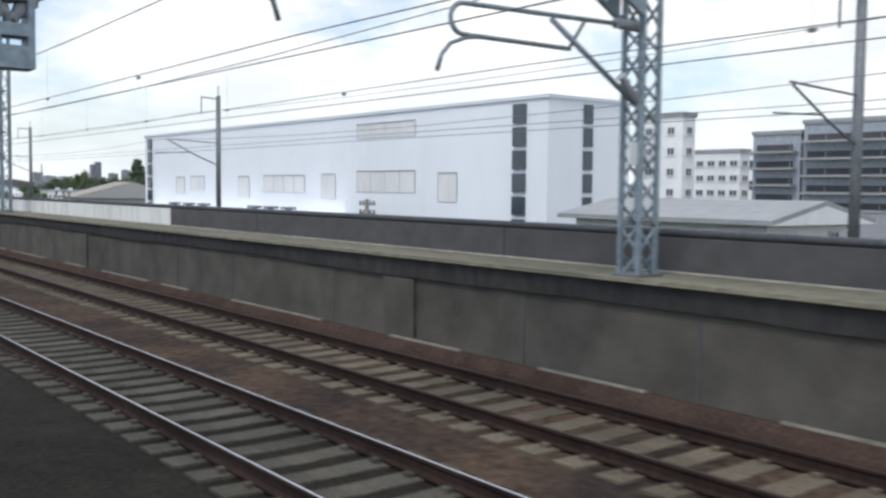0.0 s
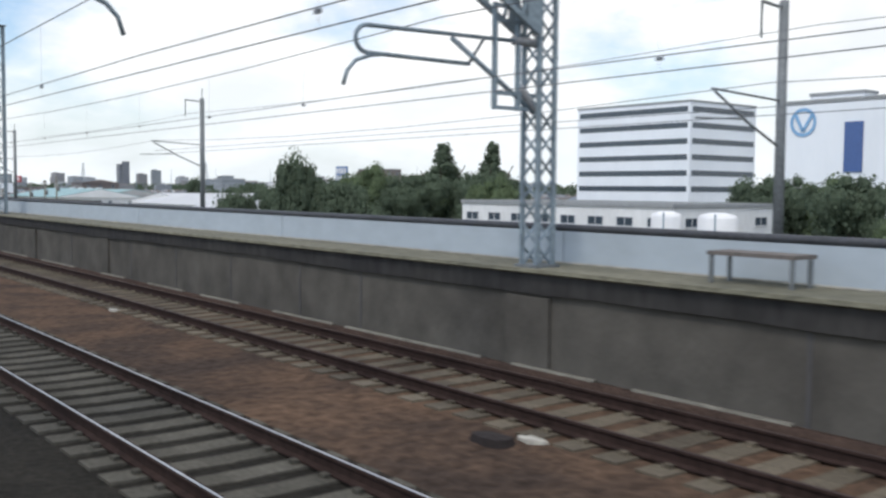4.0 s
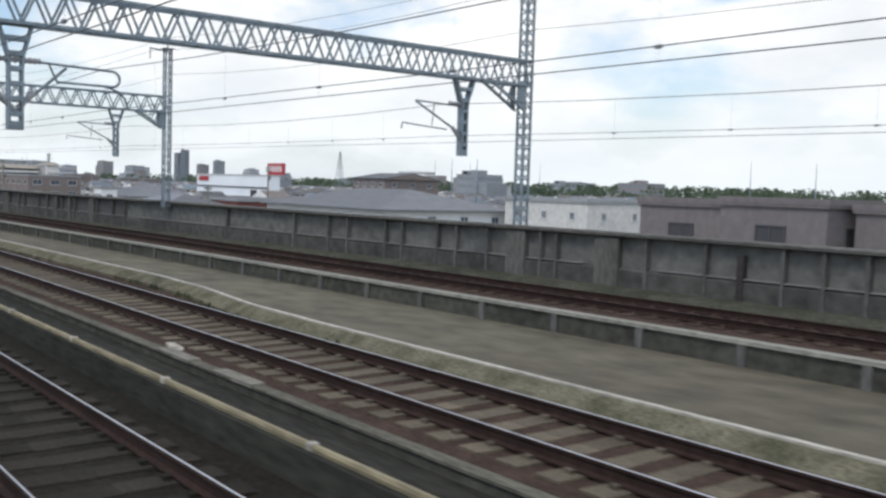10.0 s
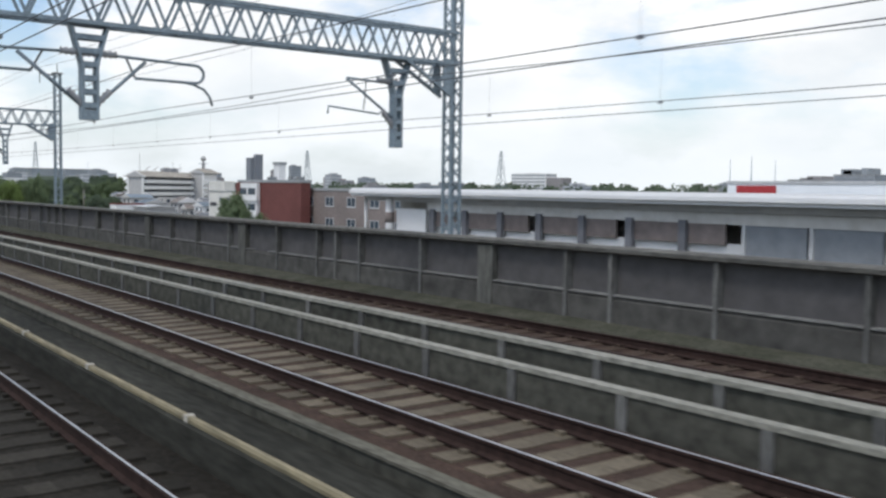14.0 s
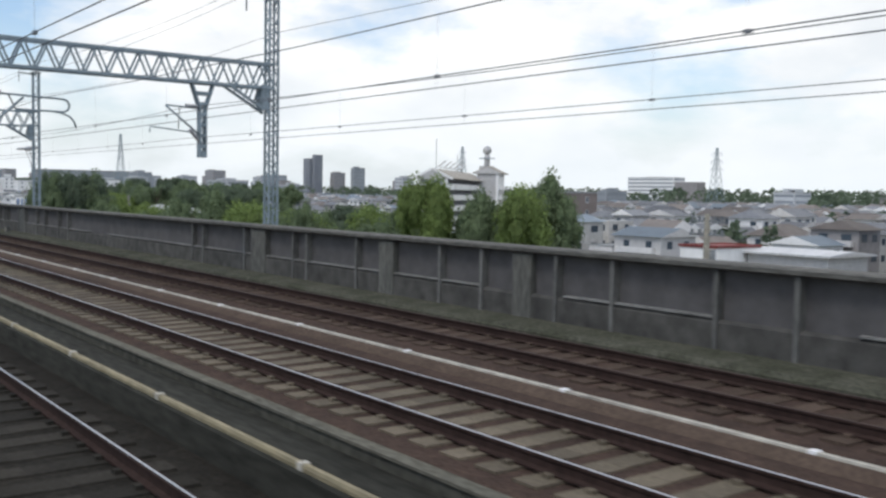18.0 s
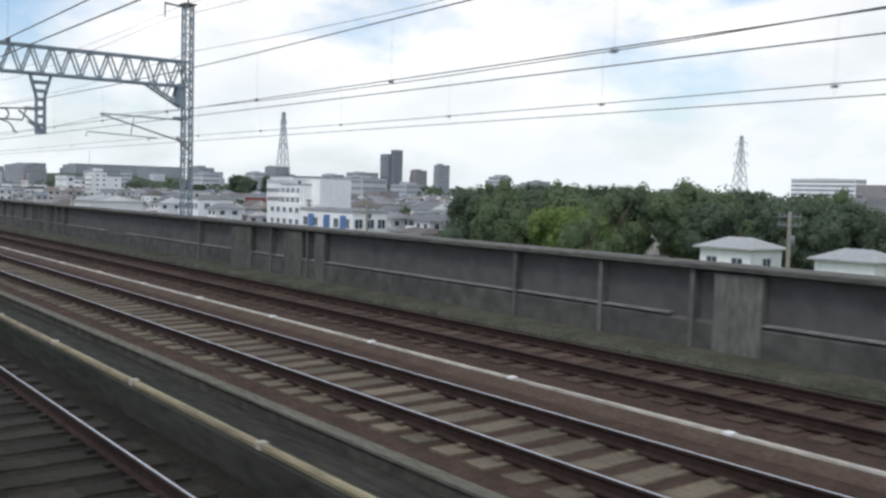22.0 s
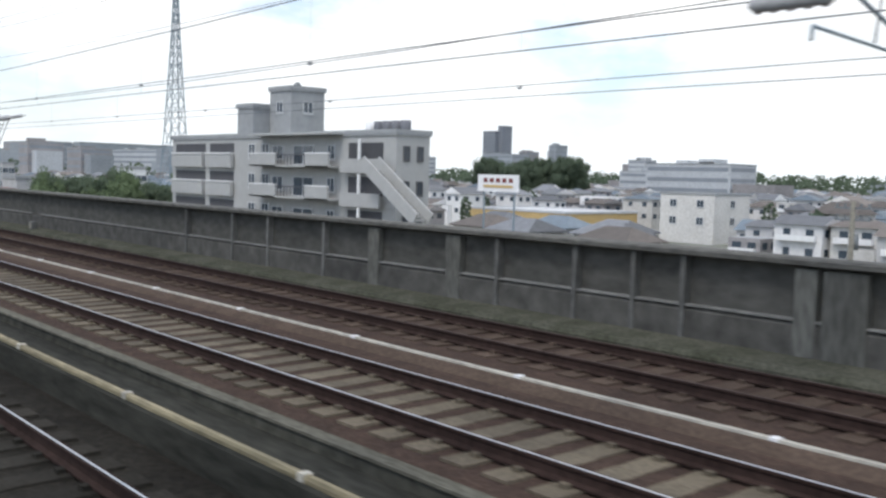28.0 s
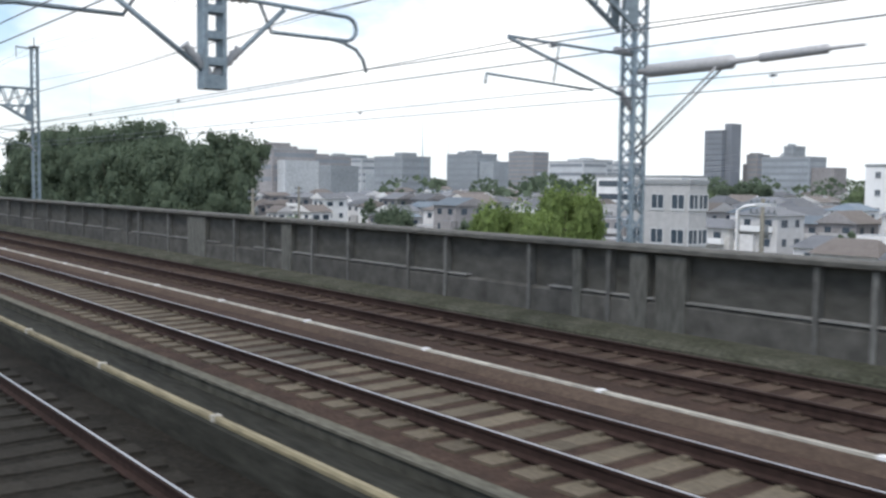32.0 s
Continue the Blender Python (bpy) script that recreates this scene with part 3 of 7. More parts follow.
    box(bm, CREAM(y) - .046, CREAM(y) + .046, y - .04, y + .04, ZC - .055, ZC + .012)
tagged(part("collars", bm, M["white_edge"], tr, "pale pipe collars"), kind="stuff")
bm = B()
ZK = along((232, -2.60), (281, -2.60), (355, -2.54), (507, -2.47), (620, -2.51), (Y_END, -2.505))
for name, dz0, dz1, w0, w1, m, lb in (("far_wall", -.35, -.03, .0, .07, "low_wall", "olive-grey concrete wall of the trough"), ("far_edge", -.03, .0, -.03, .14, "kerb_dull", "grey-olive concrete edge")):
    bm = B()
    rows = []
    for y in np.arange(226.6, Y_END + .1, 8):
        rows.append([bm.verts.new((CURB(y) + dx, y, ZK(y) + dz)) for dx, dz in ((w0, dz0), (w1, dz0), (w1, dz1), (w0, dz1))])
    for r0, r1 in zip(rows, rows[1:]):
        for k in range(4):
            bm.faces.new((r0[k], r0[(k + 1) % 4], r1[(k + 1) % 4], r1[k]))
    bmesh.ops.recalc_face_normals(bm, faces=bm.faces)
    part(name, bm, M[m], tr, lb)
bm = B()
rows = []
for y in np.arange(226.6, Y_END + .1, 8):
    rows.append([bm.verts.new((x, y, BED - .02)) for x in (CREAM(y) + .1, CURB(y))])
for r0, r1 in zip(rows, rows[1:]):
    bm.faces.new((r0[0], r0[1], r1[1], r1[0]))
part("floor", bm, M["trough"], tr, "dark olive-grey trough floor")
bm = B()
box(bm, 0, .2, -.55, .55, 0, .05)
lidm = mesh_of("lid", bm, M["conc_light"])
for y in (464.6, 466.4, 472.9, 427.4, 505.3, 276.0, 392.5, 394.4):
    put("lid", lidm, tr, at=(CURB(y) - .03 - CREAM(240), y - 240, ZK(y) - BED - .03))

# ---- plaza between track two and three ----
pl = empty("plaza", 11, 300, BED, "sandy paved strip between white-edged low walls", "pavement", kind="structure")
bm = B()
rows = []
for y in np.arange(226.6, 440.1, 4):
    rows.append([bm.verts.new((x, y, RAIL - .02)) for x in (PLAZA_IN(y) + .06, PLAZA_OUT(y))])
for r0, r1 in zip(rows, rows[1:]):
    bm.faces.new((r0[0], r0[1], r1[1], r1[0]))
part("paving", bm, M["plaza"], pl, "sandy paving")
bm = B()
sweep(bm, [(-.34, BED - .15), (.12, BED - .15), (.12, RAIL - .01), (-.02, RAIL + .03), (-.34, BED + .04)], PLAZA_IN, 226.6, 438, 3)
part("inner_kerb", bm, M["kerb_moss"], pl, "mossy sloping kerb")
rr = random.Random(63)
bm = B()
for k in range(900):
    y = rr.uniform(227, 436)
    if noise.noise((y * .16, 4.0, 1.0)) < -.08:
        continue
    x, r = PLAZA_IN(y) - rr.uniform(.26, .46), rr.uniform(.03, .08)
    c = bm.verts.new((x, y, BED + r * rr.uniform(.7, 1.5)))
    ring = [bm.verts.new((x + r * 1.2 * math.cos(a) * rr.uniform(.6, 1.2), y + r * 2.4 * math.sin(a) * rr.uniform(.6, 1.2), BED - .05)) for a in [2 * math.pi * i / 6 for i in range(6)]]
    for i in range(6):
        bm.faces.new((ring[i], ring[(i + 1) % 6], c))
tagged(part("moss_tufts", bm, M["moss"], pl, "dark moss and weeds along the kerb foot"), kind="stuff")
bm = B()
sweep(bm, [(.01, RAIL - .02), (.10, RAIL - .02), (.10, RAIL + .05), (.01, RAIL + .05)], PLAZA_IN, 226.6, 438, 3)
part("inner_edge", bm, M["white_edge"], pl, "white kerb edge")
bm = B()
sweep(bm, [(-.02, BED - .1), (.12, BED - .1), (.12, -2.29), (-.02, -2.29)], PLAZA_IN, 438, 585, 3)
part("inner_wall", bm, M["low_wall"], pl, "dark low wall")
bm = B()
sweep(bm, [(-.05, -2.29), (.12, -2.29), (.12, -2.23), (-.05, -2.23)], PLAZA_IN, 438, 585, 3)
part("inner_coping", bm, M["wall_top"], pl, "white coping")
bm = B()
rows = []
for y in np.arange(440, 585.1, 5):
    rows.append([bm.verts.new((x, y, BED)) for x in (PLAZA_IN(y) + .1, PLAZA_OUT(y) + .02)])
for r0, r1 in zip(rows, rows[1:]):
    bm.faces.new((r0[0], r0[1], r1[1], r1[0]))
part("channel_floor", bm, M["low_wall"], pl, "dark channel floor")
bm = B()
sweep(bm, [(0, BED - .1), (.16, BED - .1), (.16, -2.17), (0, -2.17)], PLAZA_OUT, 226.6, 585, 4)
part("outer_wall", bm, M["low_wall"], pl, "dark low wall")
bm = B()
sweep(bm, [(-.05, -2.17), (.18, -2.17), (.18, -2.11), (-.05, -2.11)], PLAZA_OUT, 226.6, 585, 4)
part("outer_edge", bm, M["wall_top"], pl, "white coping")
bm = B()
box(bm, -.05, .01, -.07, .07, RAIL - .03, -2.171)
pm2 = mesh_of("post", bm, M["rib"])
bm = B()
box(bm, -.06, .0, -.07, .07, BED - .1, -2.291)
pm3 = mesh_of("post", bm, M["rib"])
y = 230.0
while y < 584:
    put("post", pm2, pl, at=(PLAZA_OUT(y) - 11, y - 300, -BED))
    if y > 438:
        put("post", pm3, pl, at=(PLAZA_IN(y) - 11, y + .6 - 300, -BED))
    y += 1.9
for x, y in ((10.2, 286.8), (10.9, 283.6), (10.9, 278.4), (10.8, 273.6), (10.9, 300), (10.8, 309.5), (10.7, 318.2), (10.6, 314), (10.1, 361), (10.8, 357.2), (10.7, 352), (10.9, 385)):
    r = empty("access_rail", x, y, RAIL, "thin bent steel handrail over a hatch", "handrail", "hatch handrails")
    bm = B()
    tube(bm, [(x, y - .95, RAIL - .03), (x, y - .95, RAIL + .22), (x, y - .88, RAIL + .28), (x, y + .88, RAIL + .28), (x, y + .95, RAIL + .22), (x, y + .95, RAIL - .03)], .022, 6)
    part("rail", bm, M["frame_d"], r)
# white boxes along the kerb, stand-ins for puddles that reflect the sky
for i, y in enumerate((433.3, 434.45, 435.6, 441.5, 442.65, 443.8, 444.95, 446.1)):
    hb = .16 if y < 450 else .05
    b = empty("cable_box", PLAZA_IN(y) - .3, y, BED, "pale box standing in for a puddle that reflects the sky", "cable box", "cable boxes along the kerb")
    bm = B()
    box(bm, PLAZA_IN(y) - .30, PLAZA_IN(y) - .18, y - .5, y + .5, BED - .03, BED + hb)
    bmesh.ops.bevel(bm, geom=bm.edges, offset=.015, segments=1, affect="EDGES")
    part("body", bm, M["white"], b)
    bm = B()
    box(bm, PLAZA_IN(y) - .32, PLAZA_IN(y) - .16, y - .52, y + .52, BED + hb, BED + hb + .02)
    part("lid", bm, M["frame_w"], b, "pale grey lid")

rr = random.Random(17)
for k in range(10):
    y = 462.6 + 1.62 * k + rr.uniform(-.2, .2)
    x, w, l = PLAZA_IN(y) - .29, rr.uniform(.46, .56), rr.uniform(1.2, 2.0)
    bm = B()
    ring = [(x + w * .5 * rr.uniform(.6, 1.1) * math.cos(a), y + l * .5 * rr.uniform(.75, 1.1) * math.sin(a)) for a in [2 * math.pi * i / 13 for i in range(13)]]
    bm.faces.new([bm.verts.new((a, b, BED + .012)) for a, b in ring])
    lo = [bm.verts.new((a, b, BED - .06)) for a, b in ring]
    bm.verts.ensure_lookup_table()
    for i in range(13):
        bm.faces.new((bm.verts[i], bm.verts[(i + 1) % 13], lo[(i + 1) % 13], lo[i]))
    bmesh.ops.recalc_face_normals(bm, faces=bm.faces)
    thing("puddle", bm, M["wet"], "shallow puddle by the low wall, the sky's reflection put into its colour", "puddle", "puddles along the wall")

# loose slabs in the channel
for x, y in ((8.95, 471.1), (8.55, 520.2), (9.75, 426.2)):
    bm = B()
    box(bm, x - .28, x + .28, y - .75, y + .75, -2.36, -2.28)
    bmesh.ops.bevel(bm, geom=bm.edges, offset=.015, segments=1, affect="EDGES")
    sl_ = thing("concrete_slab", bm, M["conc_light"], "loose pale concrete slab lying over the channel", "slab", "loose slabs")
# white-topped duct between tracks two and three
du = empty("cable_duct", 8.85, 600, BED, "low concrete cable duct with a pale top edge", "duct", kind="structure")
bm = B()
sweep(bm, [(-.30, BED - .1), (.35, BED - .1), (.35, BED - .02), (.08, -2.585), (-.06, -2.585), (-.22, BED - .02)], level(8.85), 578, Y_END, 20)
part("body", bm, M["sleeper_brown"], du, "dirty brown duct")
bm = B()
sweep(bm, [(-.04, -2.585), (.04, -2.585), (.035, -2.555), (-.035, -2.555)], level(8.85), 578, Y_END, 20)
part("top", bm, M["white_edge"], du, "pale top edge")
bm = B()
for i in range(int((Y_END - 580) / 3.62)):
    y = 578.5 + 3.62 * i
    box(bm, 8.80, 8.91, y - .05, y + .05, -2.58, -2.546)
tagged(part("joints", bm, M["white"], du, "white joint covers"), kind="stuff")

# ---- parapet wall ----
ZT = -1.05
pw = empty("parapet_wall", WALL(600), 600, BED, "concrete parapet with dark panels, pale ribs and a wide coping", "parapet", kind="structure")
bm = B()
sweep(bm, [(.10, -3.4), (.30, -3.4), (.30, ZT - .06), (.10, ZT - .06)], WALL, 430, 1002, 4)
part("panel_face", bm, M["panel"], pw, "dark grey wall panels")
bm = B()
sweep(bm, [(.10, -3.4), (.30, -3.4), (.30, ZT - .06), (.10, ZT - .06)], WALL, 1002, Y_END, 4)
part("panel_face", bm, M["panel_old"], pw, "dirty olive-black wall panels")
bm = B()
sweep(bm, [(.10, -3.4), (.30, -3.4), (.30, ZT - .06), (.10, ZT - .06)], WALL, 226.6, 430, 4)
part("panel_face", bm, M["panel_grey"], pw, "weathered grey wall panels")
bm = B()
sweep(bm, [(-.04, -3.3), (.10, -3.3), (.10, -2.02), (.02, -2.00), (-.04, -2.06)], WALL, 226.6, Y_END, 4)
part("lower_wall", bm, M["conc_dark"], pw, "stained lower wall")
bm = B()
sweep(bm, [(-.14, ZT - .10), (.0, ZT - .13), (.42, ZT - .13), (.42, ZT - .02), (.36, ZT), (-.10, ZT), (-.15, ZT - .03)], WALL, 226.6, Y_END, 4)
part("coping", bm, M["coping_grey"], pw, "wide weathered coping")
rr = random.Random(83)
y = 228.0
while y < Y_END - 12:
    n = rr.choice((3.6, 5.0, 7.5, 10.0, 12.5))
    bm = B()
    sweep(bm, [(-.05, -1.985), (.10, -1.985), (.10, -1.955), (-.05, -1.955)], WALL, y, y + n, 2.5)
    part("cable_shelf", bm, M["shelf"], pw, "pale horizontal shelf")
    y += n + rr.choice((.02, .02, 1.2, 2.5))
bm = B()
sweep(bm, [(-.75, -3.3), (-.05, -3.3), (-.05, BED + .16), (-.70, BED + .10), (-.75, BED + .02)], WALL, 226.6, Y_END, 4)
part("walkway", bm, M["walk"], pw, "narrow mossy concrete walkway")
# pale ribs, broad pilasters (place, half width) and dark posts of the parapet, stretch by stretch
RIBS_A = (287.3, 321.5, 338.9, 339.8, 350.1, 356.3, 358.7, 361.1, 363.6, 364.7, 366.9, 368.6, 384.9, 391.8, 392.8, 393.8, 395.9, 397.7, 400.8, 401.4, 403.6, 405.0, 405.9, 407.7, 408.6, 410.8, 412.0, 414.3, 419.5, 429.9, 431.4, 433.4, 436.6, 438.7, 441.2, 442.8, 445.5, 446.6, 453.5, 457.1, 466.5, 467.7, 470.2, 472.5, 476.4, 478.0, 481.9, 489.9, 504.5, 506.8, 508.4, 510.8, 512.4, 516.5, 518.7, 526.5)
RIBS_B = (619.7, 620.9, 622.0, 623.6, 627.5, 628.6, 631.0, 633.4, 634.3, 635.6, 636.6, 638.0, 640.4, 642.6, 658.4, 659.5, 661.4, 663.7, 665.9, 668.2, 669.8, 671.7, 672.9, 674.1, 675.3, 675.9, 678.3, 680.0, 681.4, 697.3, 698.8, 701.1, 702.6, 704.9, 706.4, 710.0, 712.6, 713.4, 716.6, 719.8, 720.7, 735.6, 737.2, 739.6, 741.2, 743.6, 744.9, 747.4, 748.2, 749.4, 750.7, 751.7, 754.3, 758.4, 773.2, 774.9, 777.4, 781.4, 782.5, 786.2, 787.5, 788.8, 789.6, 792.1, 793.1, 795.6, 796.9)
RIBS_C = (811.8, 813.3, 815.8, 817.1, 819.6, 822.4, 823.6, 825.1, 827.7, 829.0, 831.7, 833.6, 835.0, 836.3, 853.9, 856.0, 858.4, 867.1, 869.3, 874.6, 890.4, 891.7, 892.8, 893.5, 894.9, 895.5, 896.2, 898.0, 900.7, 902.5, 904.8, 909.3, 910.2, 912.2, 914.4, 928.2, 930.8, 932.6, 934.0, 934.6, 935.3, 937.1, 939.8, 941.2, 943.2, 944.0, 944.9, 946.0, 948.6, 949.9, 950.8, 951.9)
RIBS_D = (1045.2, 1048.6, 1049.4, 1050.5, 1051.3, 1053.1, 1054.0, 1055.8, 1058.5, 1060.4, 1063.2, 1064.5, 1085.8, 1086.8, 1088.1, 1090.1, 1096.1, 1098.7, 1100.6, 1103.4, 1122.0, 1122.9, 1124.9, 1130.4, 1131.2, 1133.1, 1137.6, 1140.4, 1142.2, 1161.3, 1162.1, 1164.4, 1168.9, 1169.8, 1170.7, 1172.3, 1177.7, 1179.9, 1182.9, 1202.2, 1203.9, 1206.6, 1208.5, 1211.2, 1213.1, 1215.8, 1220.3, 1223.9, 1239.7, 1240.6, 1244.7, 1246.8, 1249.5, 1250.9, 1253.5, 1255.3, 1258.0, 1260.0, 1265.2)
PILASTERS_A = ((292.1, 0.52), (318.1, 0.19), (319.9, 0.64), (348.0, 0.7), (399.0, 0.43), (402.4, 0.41), (434.1, 0.35), (437.4, 0.12), (439.7, 0.34), (449.3, 0.66), (468.8, 0.21), (469.4, 0.12), (474.1, 0.26), (484.6, 0.3), (511.6, 0.16), (514.5, 0.49), (521.4, 0.17), (619.2, 0.23), (625.4, 0.52))
PILASTERS_B = ((703.6, 0.28), (708.6, 0.32), (715.6, 0.48), (744.2, 0.51), (779.0, 0.26), (784.2, 0.19), (821.1, 0.13), (853.0, 0.46), (866.4, 0.26), (867.9, 0.51), (871.3, 0.7), (931.7, 0.18), (941.9, 0.27), (947.8, 0.27), (1047.1, 0.2), (1083.1, 0.33), (1083.7, 0.17), (1091.4, 0.22), (1094.1, 0.2), (1124.3, 0.15), (1127.8, 0.14), (1165.7, 0.14), (1206.0, 0.31), (1207.5, 0.12), (1243.3, 0.32), (1244.0, 0.2), (1245.5, 0.11), (1256.7, 0.28), (1262.8, 0.7))
DARK_POSTS = (283.3, 333.2, 341.2, 371.4, 394.9, 626.0, 754.9, 784.8, 791.5, 947.2, 1045.9)
placed = sorted([(y, .045, 0) for y in RIBS_A + RIBS_B + RIBS_C + RIBS_D] + [(y, w, 1) for y, w in PILASTERS_A + PILASTERS_B] + [(y, .09, 2) for y in DARK_POSTS] + [(1045.6, .42, 2), (347.9, .9, 2), (283.3, .16, 2)])
# the stretches between carry the same kind of uneven rows
rr = random.Random(21)
for y0, y1 in ((229, 283), (297, 317), (530, 616), (955, 1042), (1268, 1330)):
    y = y0
    while y < y1:
        k = 1 if rr.random() < .14 else 0
        placed.append((y, .045 if k == 0 else rr.choice((.16, .26, .45)), k))
        y += rr.choice((1.0, 1.2, 1.4, 2.4, 2.5, 2.7))
placed.sort()
rib_mesh, cnt = {}, 0
for y, w, k in placed:
    key = (round(w, 2), k)
    if key not in rib_mesh:
        bm = B()
        if k == 0:
            box(bm, -.075, .10, -w, w, -2.7, ZT - .13)
        elif k == 1:
            box(bm, -.07, .10, -w, w, -2.7, ZT - .16)
            bmesh.ops.bevel(bm, geom=[e for e in bm.edges if abs(e.verts[0].co.z - e.verts[1].co.z) > .5], offset=.015, segments=1, affect="EDGES")
        else:
            box(bm, -.085, .10, -w, w, -2.7, ZT - .35)
        rib_mesh[key] = mesh_of("rib", bm, M[("rib", "pilaster", "post_dark")[k]])
    put(("rib", "pilaster", "dark_post")[k], rib_mesh[key], pw, at=(WALL(y) - WALL(600), y - 600, -BED))

bm = B()
sweep(bm, [(-.1, -3.4), (.1, -3.4), (.1, ZT), (-.1, ZT)], level(-8.6), -60, Y_END, 40)
thing("wall_west", bm, M["conc"], "plain concrete parapet on the other side", "parapet", kind="structure")
bm = B()
box(bm, WALL(931.1) - .09, WALL(931.1) + .1, 930.85, 931.35, -1.56, -1.36)
thing("wall_notice", bm, M["white_edge"], "small pale notice plate on the parapet", "notice")
# relay boxes and cabinets at the parapet foot
for y in (745.9, 760.5, 823.8, 1116.0, 1150.0):
    b = empty("relay_box", WALL(y) - .3, y, BED + .1, "small pale relay box on the walkway", "relay box", "relay boxes")
    bm = B()
    box(bm, WALL(y) - .50, WALL(y) - .28, y - .16, y + .16, BED + .1, BED + .42)
    bmesh.ops.bevel(bm, geom=bm.edges, offset=.02, segments=1, affect="EDGES")
    part("cabinet", bm, M["rib"], b)
    bm = B()
    box(bm, WALL(y) - .512, WALL(y) - .498, y - .12, y + .12, BED + .16, BED + .36)
    part("door", bm, M["conc_light"], b)

# ---- overhead line ----
def lattice(bm, x, y, z0, z1, w, pitch=.31, t=.04):
    """The zigzag of a square lattice mast."""
    n = max(2, int((z1 - z0) / pitch))
    for i in range(n):
        a, b = z0 + (z1 - z0) * i / n, z0 + (z1 - z0) * (i + 1) / n
        s = 1 if i % 2 else -1
        h = w / 2
        bar(bm, (x - s * h, y - h, a), (x + s * h, y - h, b), t, .018)
        bar(bm, (x - s * h, y + h, a), (x + s * h, y + h, b), t, .018)
        bar(bm, (x - h, y - s * h, a), (x - h, y + s * h, b), .018, t)
        bar(bm, (x + h, y - s * h, a), (x + h, y + s * h, b), .018, t)


def lattice_mast(g, x, y, z0, z1, w=.28, m="galv"):
    bm = B()
    lattice(bm, x, y, z0, z1, w)
    ma = tagged(part("mast", bm, M[m], g, "lattice mast of galvanised steel"), kind="stuff")
    for sx in (-1, 1):
        for sy in (-1, 1):
            bm = B()
            bar(bm, (x + sx * w / 2, y + sy * w / 2, z0), (x + sx * w / 2, y + sy * w / 2, z1), .058)
            part("leg", bm, M[m], ma)
    bm = B()
    box(bm, x - w * .75, x + w * .75, y - w * .75, y + w * .75, z0 - .02, z0 + .04)
    part("base_plate", bm, M["galv_dark"], ma)
    return ma


def truss(g, x0, x1, ya, yb, za, zb, w=.40):
    """A box truss from (x0, ya) to (x1, yb)."""
    bm = B()

    def at(x, s, z):
        return (x, ya + (yb - ya) * (x - x0) / (x1 - x0) + s * w / 2, z)
    n = int(abs(x1 - x0) / .62)
    for i in range(n):
        a, b = x0 + (x1 - x0) * i / n, x0 + (x1 - x0) * (i + 1) / n
        m = (a + b) / 2
        for sy in (-1, 1):
            bar(bm, at(a, sy, za), at(m, sy, zb), .02, .055)
            bar(bm, at(m, sy, zb), at(b, sy, za), .02, .055)
        bar(bm, at(a, -1, za), at(m, 1, za), .04)
        bar(bm, at(m, 1, za), at(b, -1, za), .04)
    be = tagged(part("beam", bm, M["galv"], g, "zigzag steel truss beam across the tracks"), kind="stuff")
    for sy in (-1, 1):
        for z in (za, zb):
            bm = B()
            bar(bm, at(x0, sy, z), at(x1, sy, z), .075)
            part("chord", bm, M["galv"], be)
    return be


def knee(g, x, y, za, s, zb):
    """A tapered plate-and-lattice knee where the beam meets a mast."""
    bm = B()
    for sy in (-.2, .2):
        bar(bm, (x + s * 1.5, y + sy, za), (x + s * .2, y + sy, za - .75), .07)
        for k in range(4):
            u = k / 4
            bar(bm, (x + s * (1.5 - 1.3 * u), y + sy, za - .75 * u), (x + s * (1.5 - 1.3 * u - .16), y + sy, za), .02, .05)
        v = [bm.verts.new(c) for c in ((x + s * .42, y + sy, za - .60), (x + s * .2, y + sy, za - .75), (x + s * .2, y + sy, za + .1), (x + s * .42, y + sy, za + .1))]
        bm.faces.new(v)
        v2 = [bm.verts.new((q.co.x, q.co.y + .012, q.co.z)) for q in v]
        bm.faces.new(v2[::-1])
    part("knee_brace", bm, M["galv"], g)


def drop_post(g, x, y, z0, z1, w=.13):
    """A perforated hanging post, wider at the head."""
    bm = B()
    zs, rung = [z0 - .02, z0 + .16], [True]
    n = 7
    for i in range(1, n + 1):
        z = z0 + (z1 - z0) * i / n
        zs += [z - .05, min(z + .05, z1)]
        rung += [False, True]
    rows = []
    for z in zs:
        ww = w if z < z1 - .75 else w + (.34 - w) * (z - z1 + .75) / .75
        rows.append([[bm.verts.new((x + c, y + d, z)) for c in (-ww - .025, -ww + .025, ww - .025, ww + .025)] for d in (-.12, .12)])
    solid = {(i, j) for i in range(len(rung)) for j in range(3) if rung[i] or j != 1}
    for i, j in solid:
        for k in (0, 1):
            q = [rows[i][k][j], rows[i][k][j + 1], rows[i + 1][k][j + 1], rows[i + 1][k][j]]
            bm.faces.new(q if k == 0 else q[::-1])
        for di, dj, p, q in ((-1, 0, (0, 0), (0, 1)), (1, 0, (1, 0), (1, 1)), (0, -1, (0, 0), (1, 0)), (0, 1, (0, 1), (1, 1))):
            if (i + di, j + dj) not in solid:
                u, v = (i + p[0], j + p[1]), (i + q[0], j + q[1])
                bm.faces.new((rows[u[0]][0][u[1]], rows[v[0]][0][v[1]], rows[v[0]][1][v[1]], rows[u[0]][1][u[1]]))
    bmesh.ops.recalc_face_normals(bm, faces=bm.faces)
    part("drop_post", bm, M["galv"], g, "perforated hanging steel post")


def cantilever(g, x, y, s, reach, zc=1.28, ztop=2.35, loop=True, zs=None):
    """Bracket arms from a post at x towards side s that hold the wires over a track."""
    xe = x + s * reach
    zs = zs or zc
    c = None
    if loop:
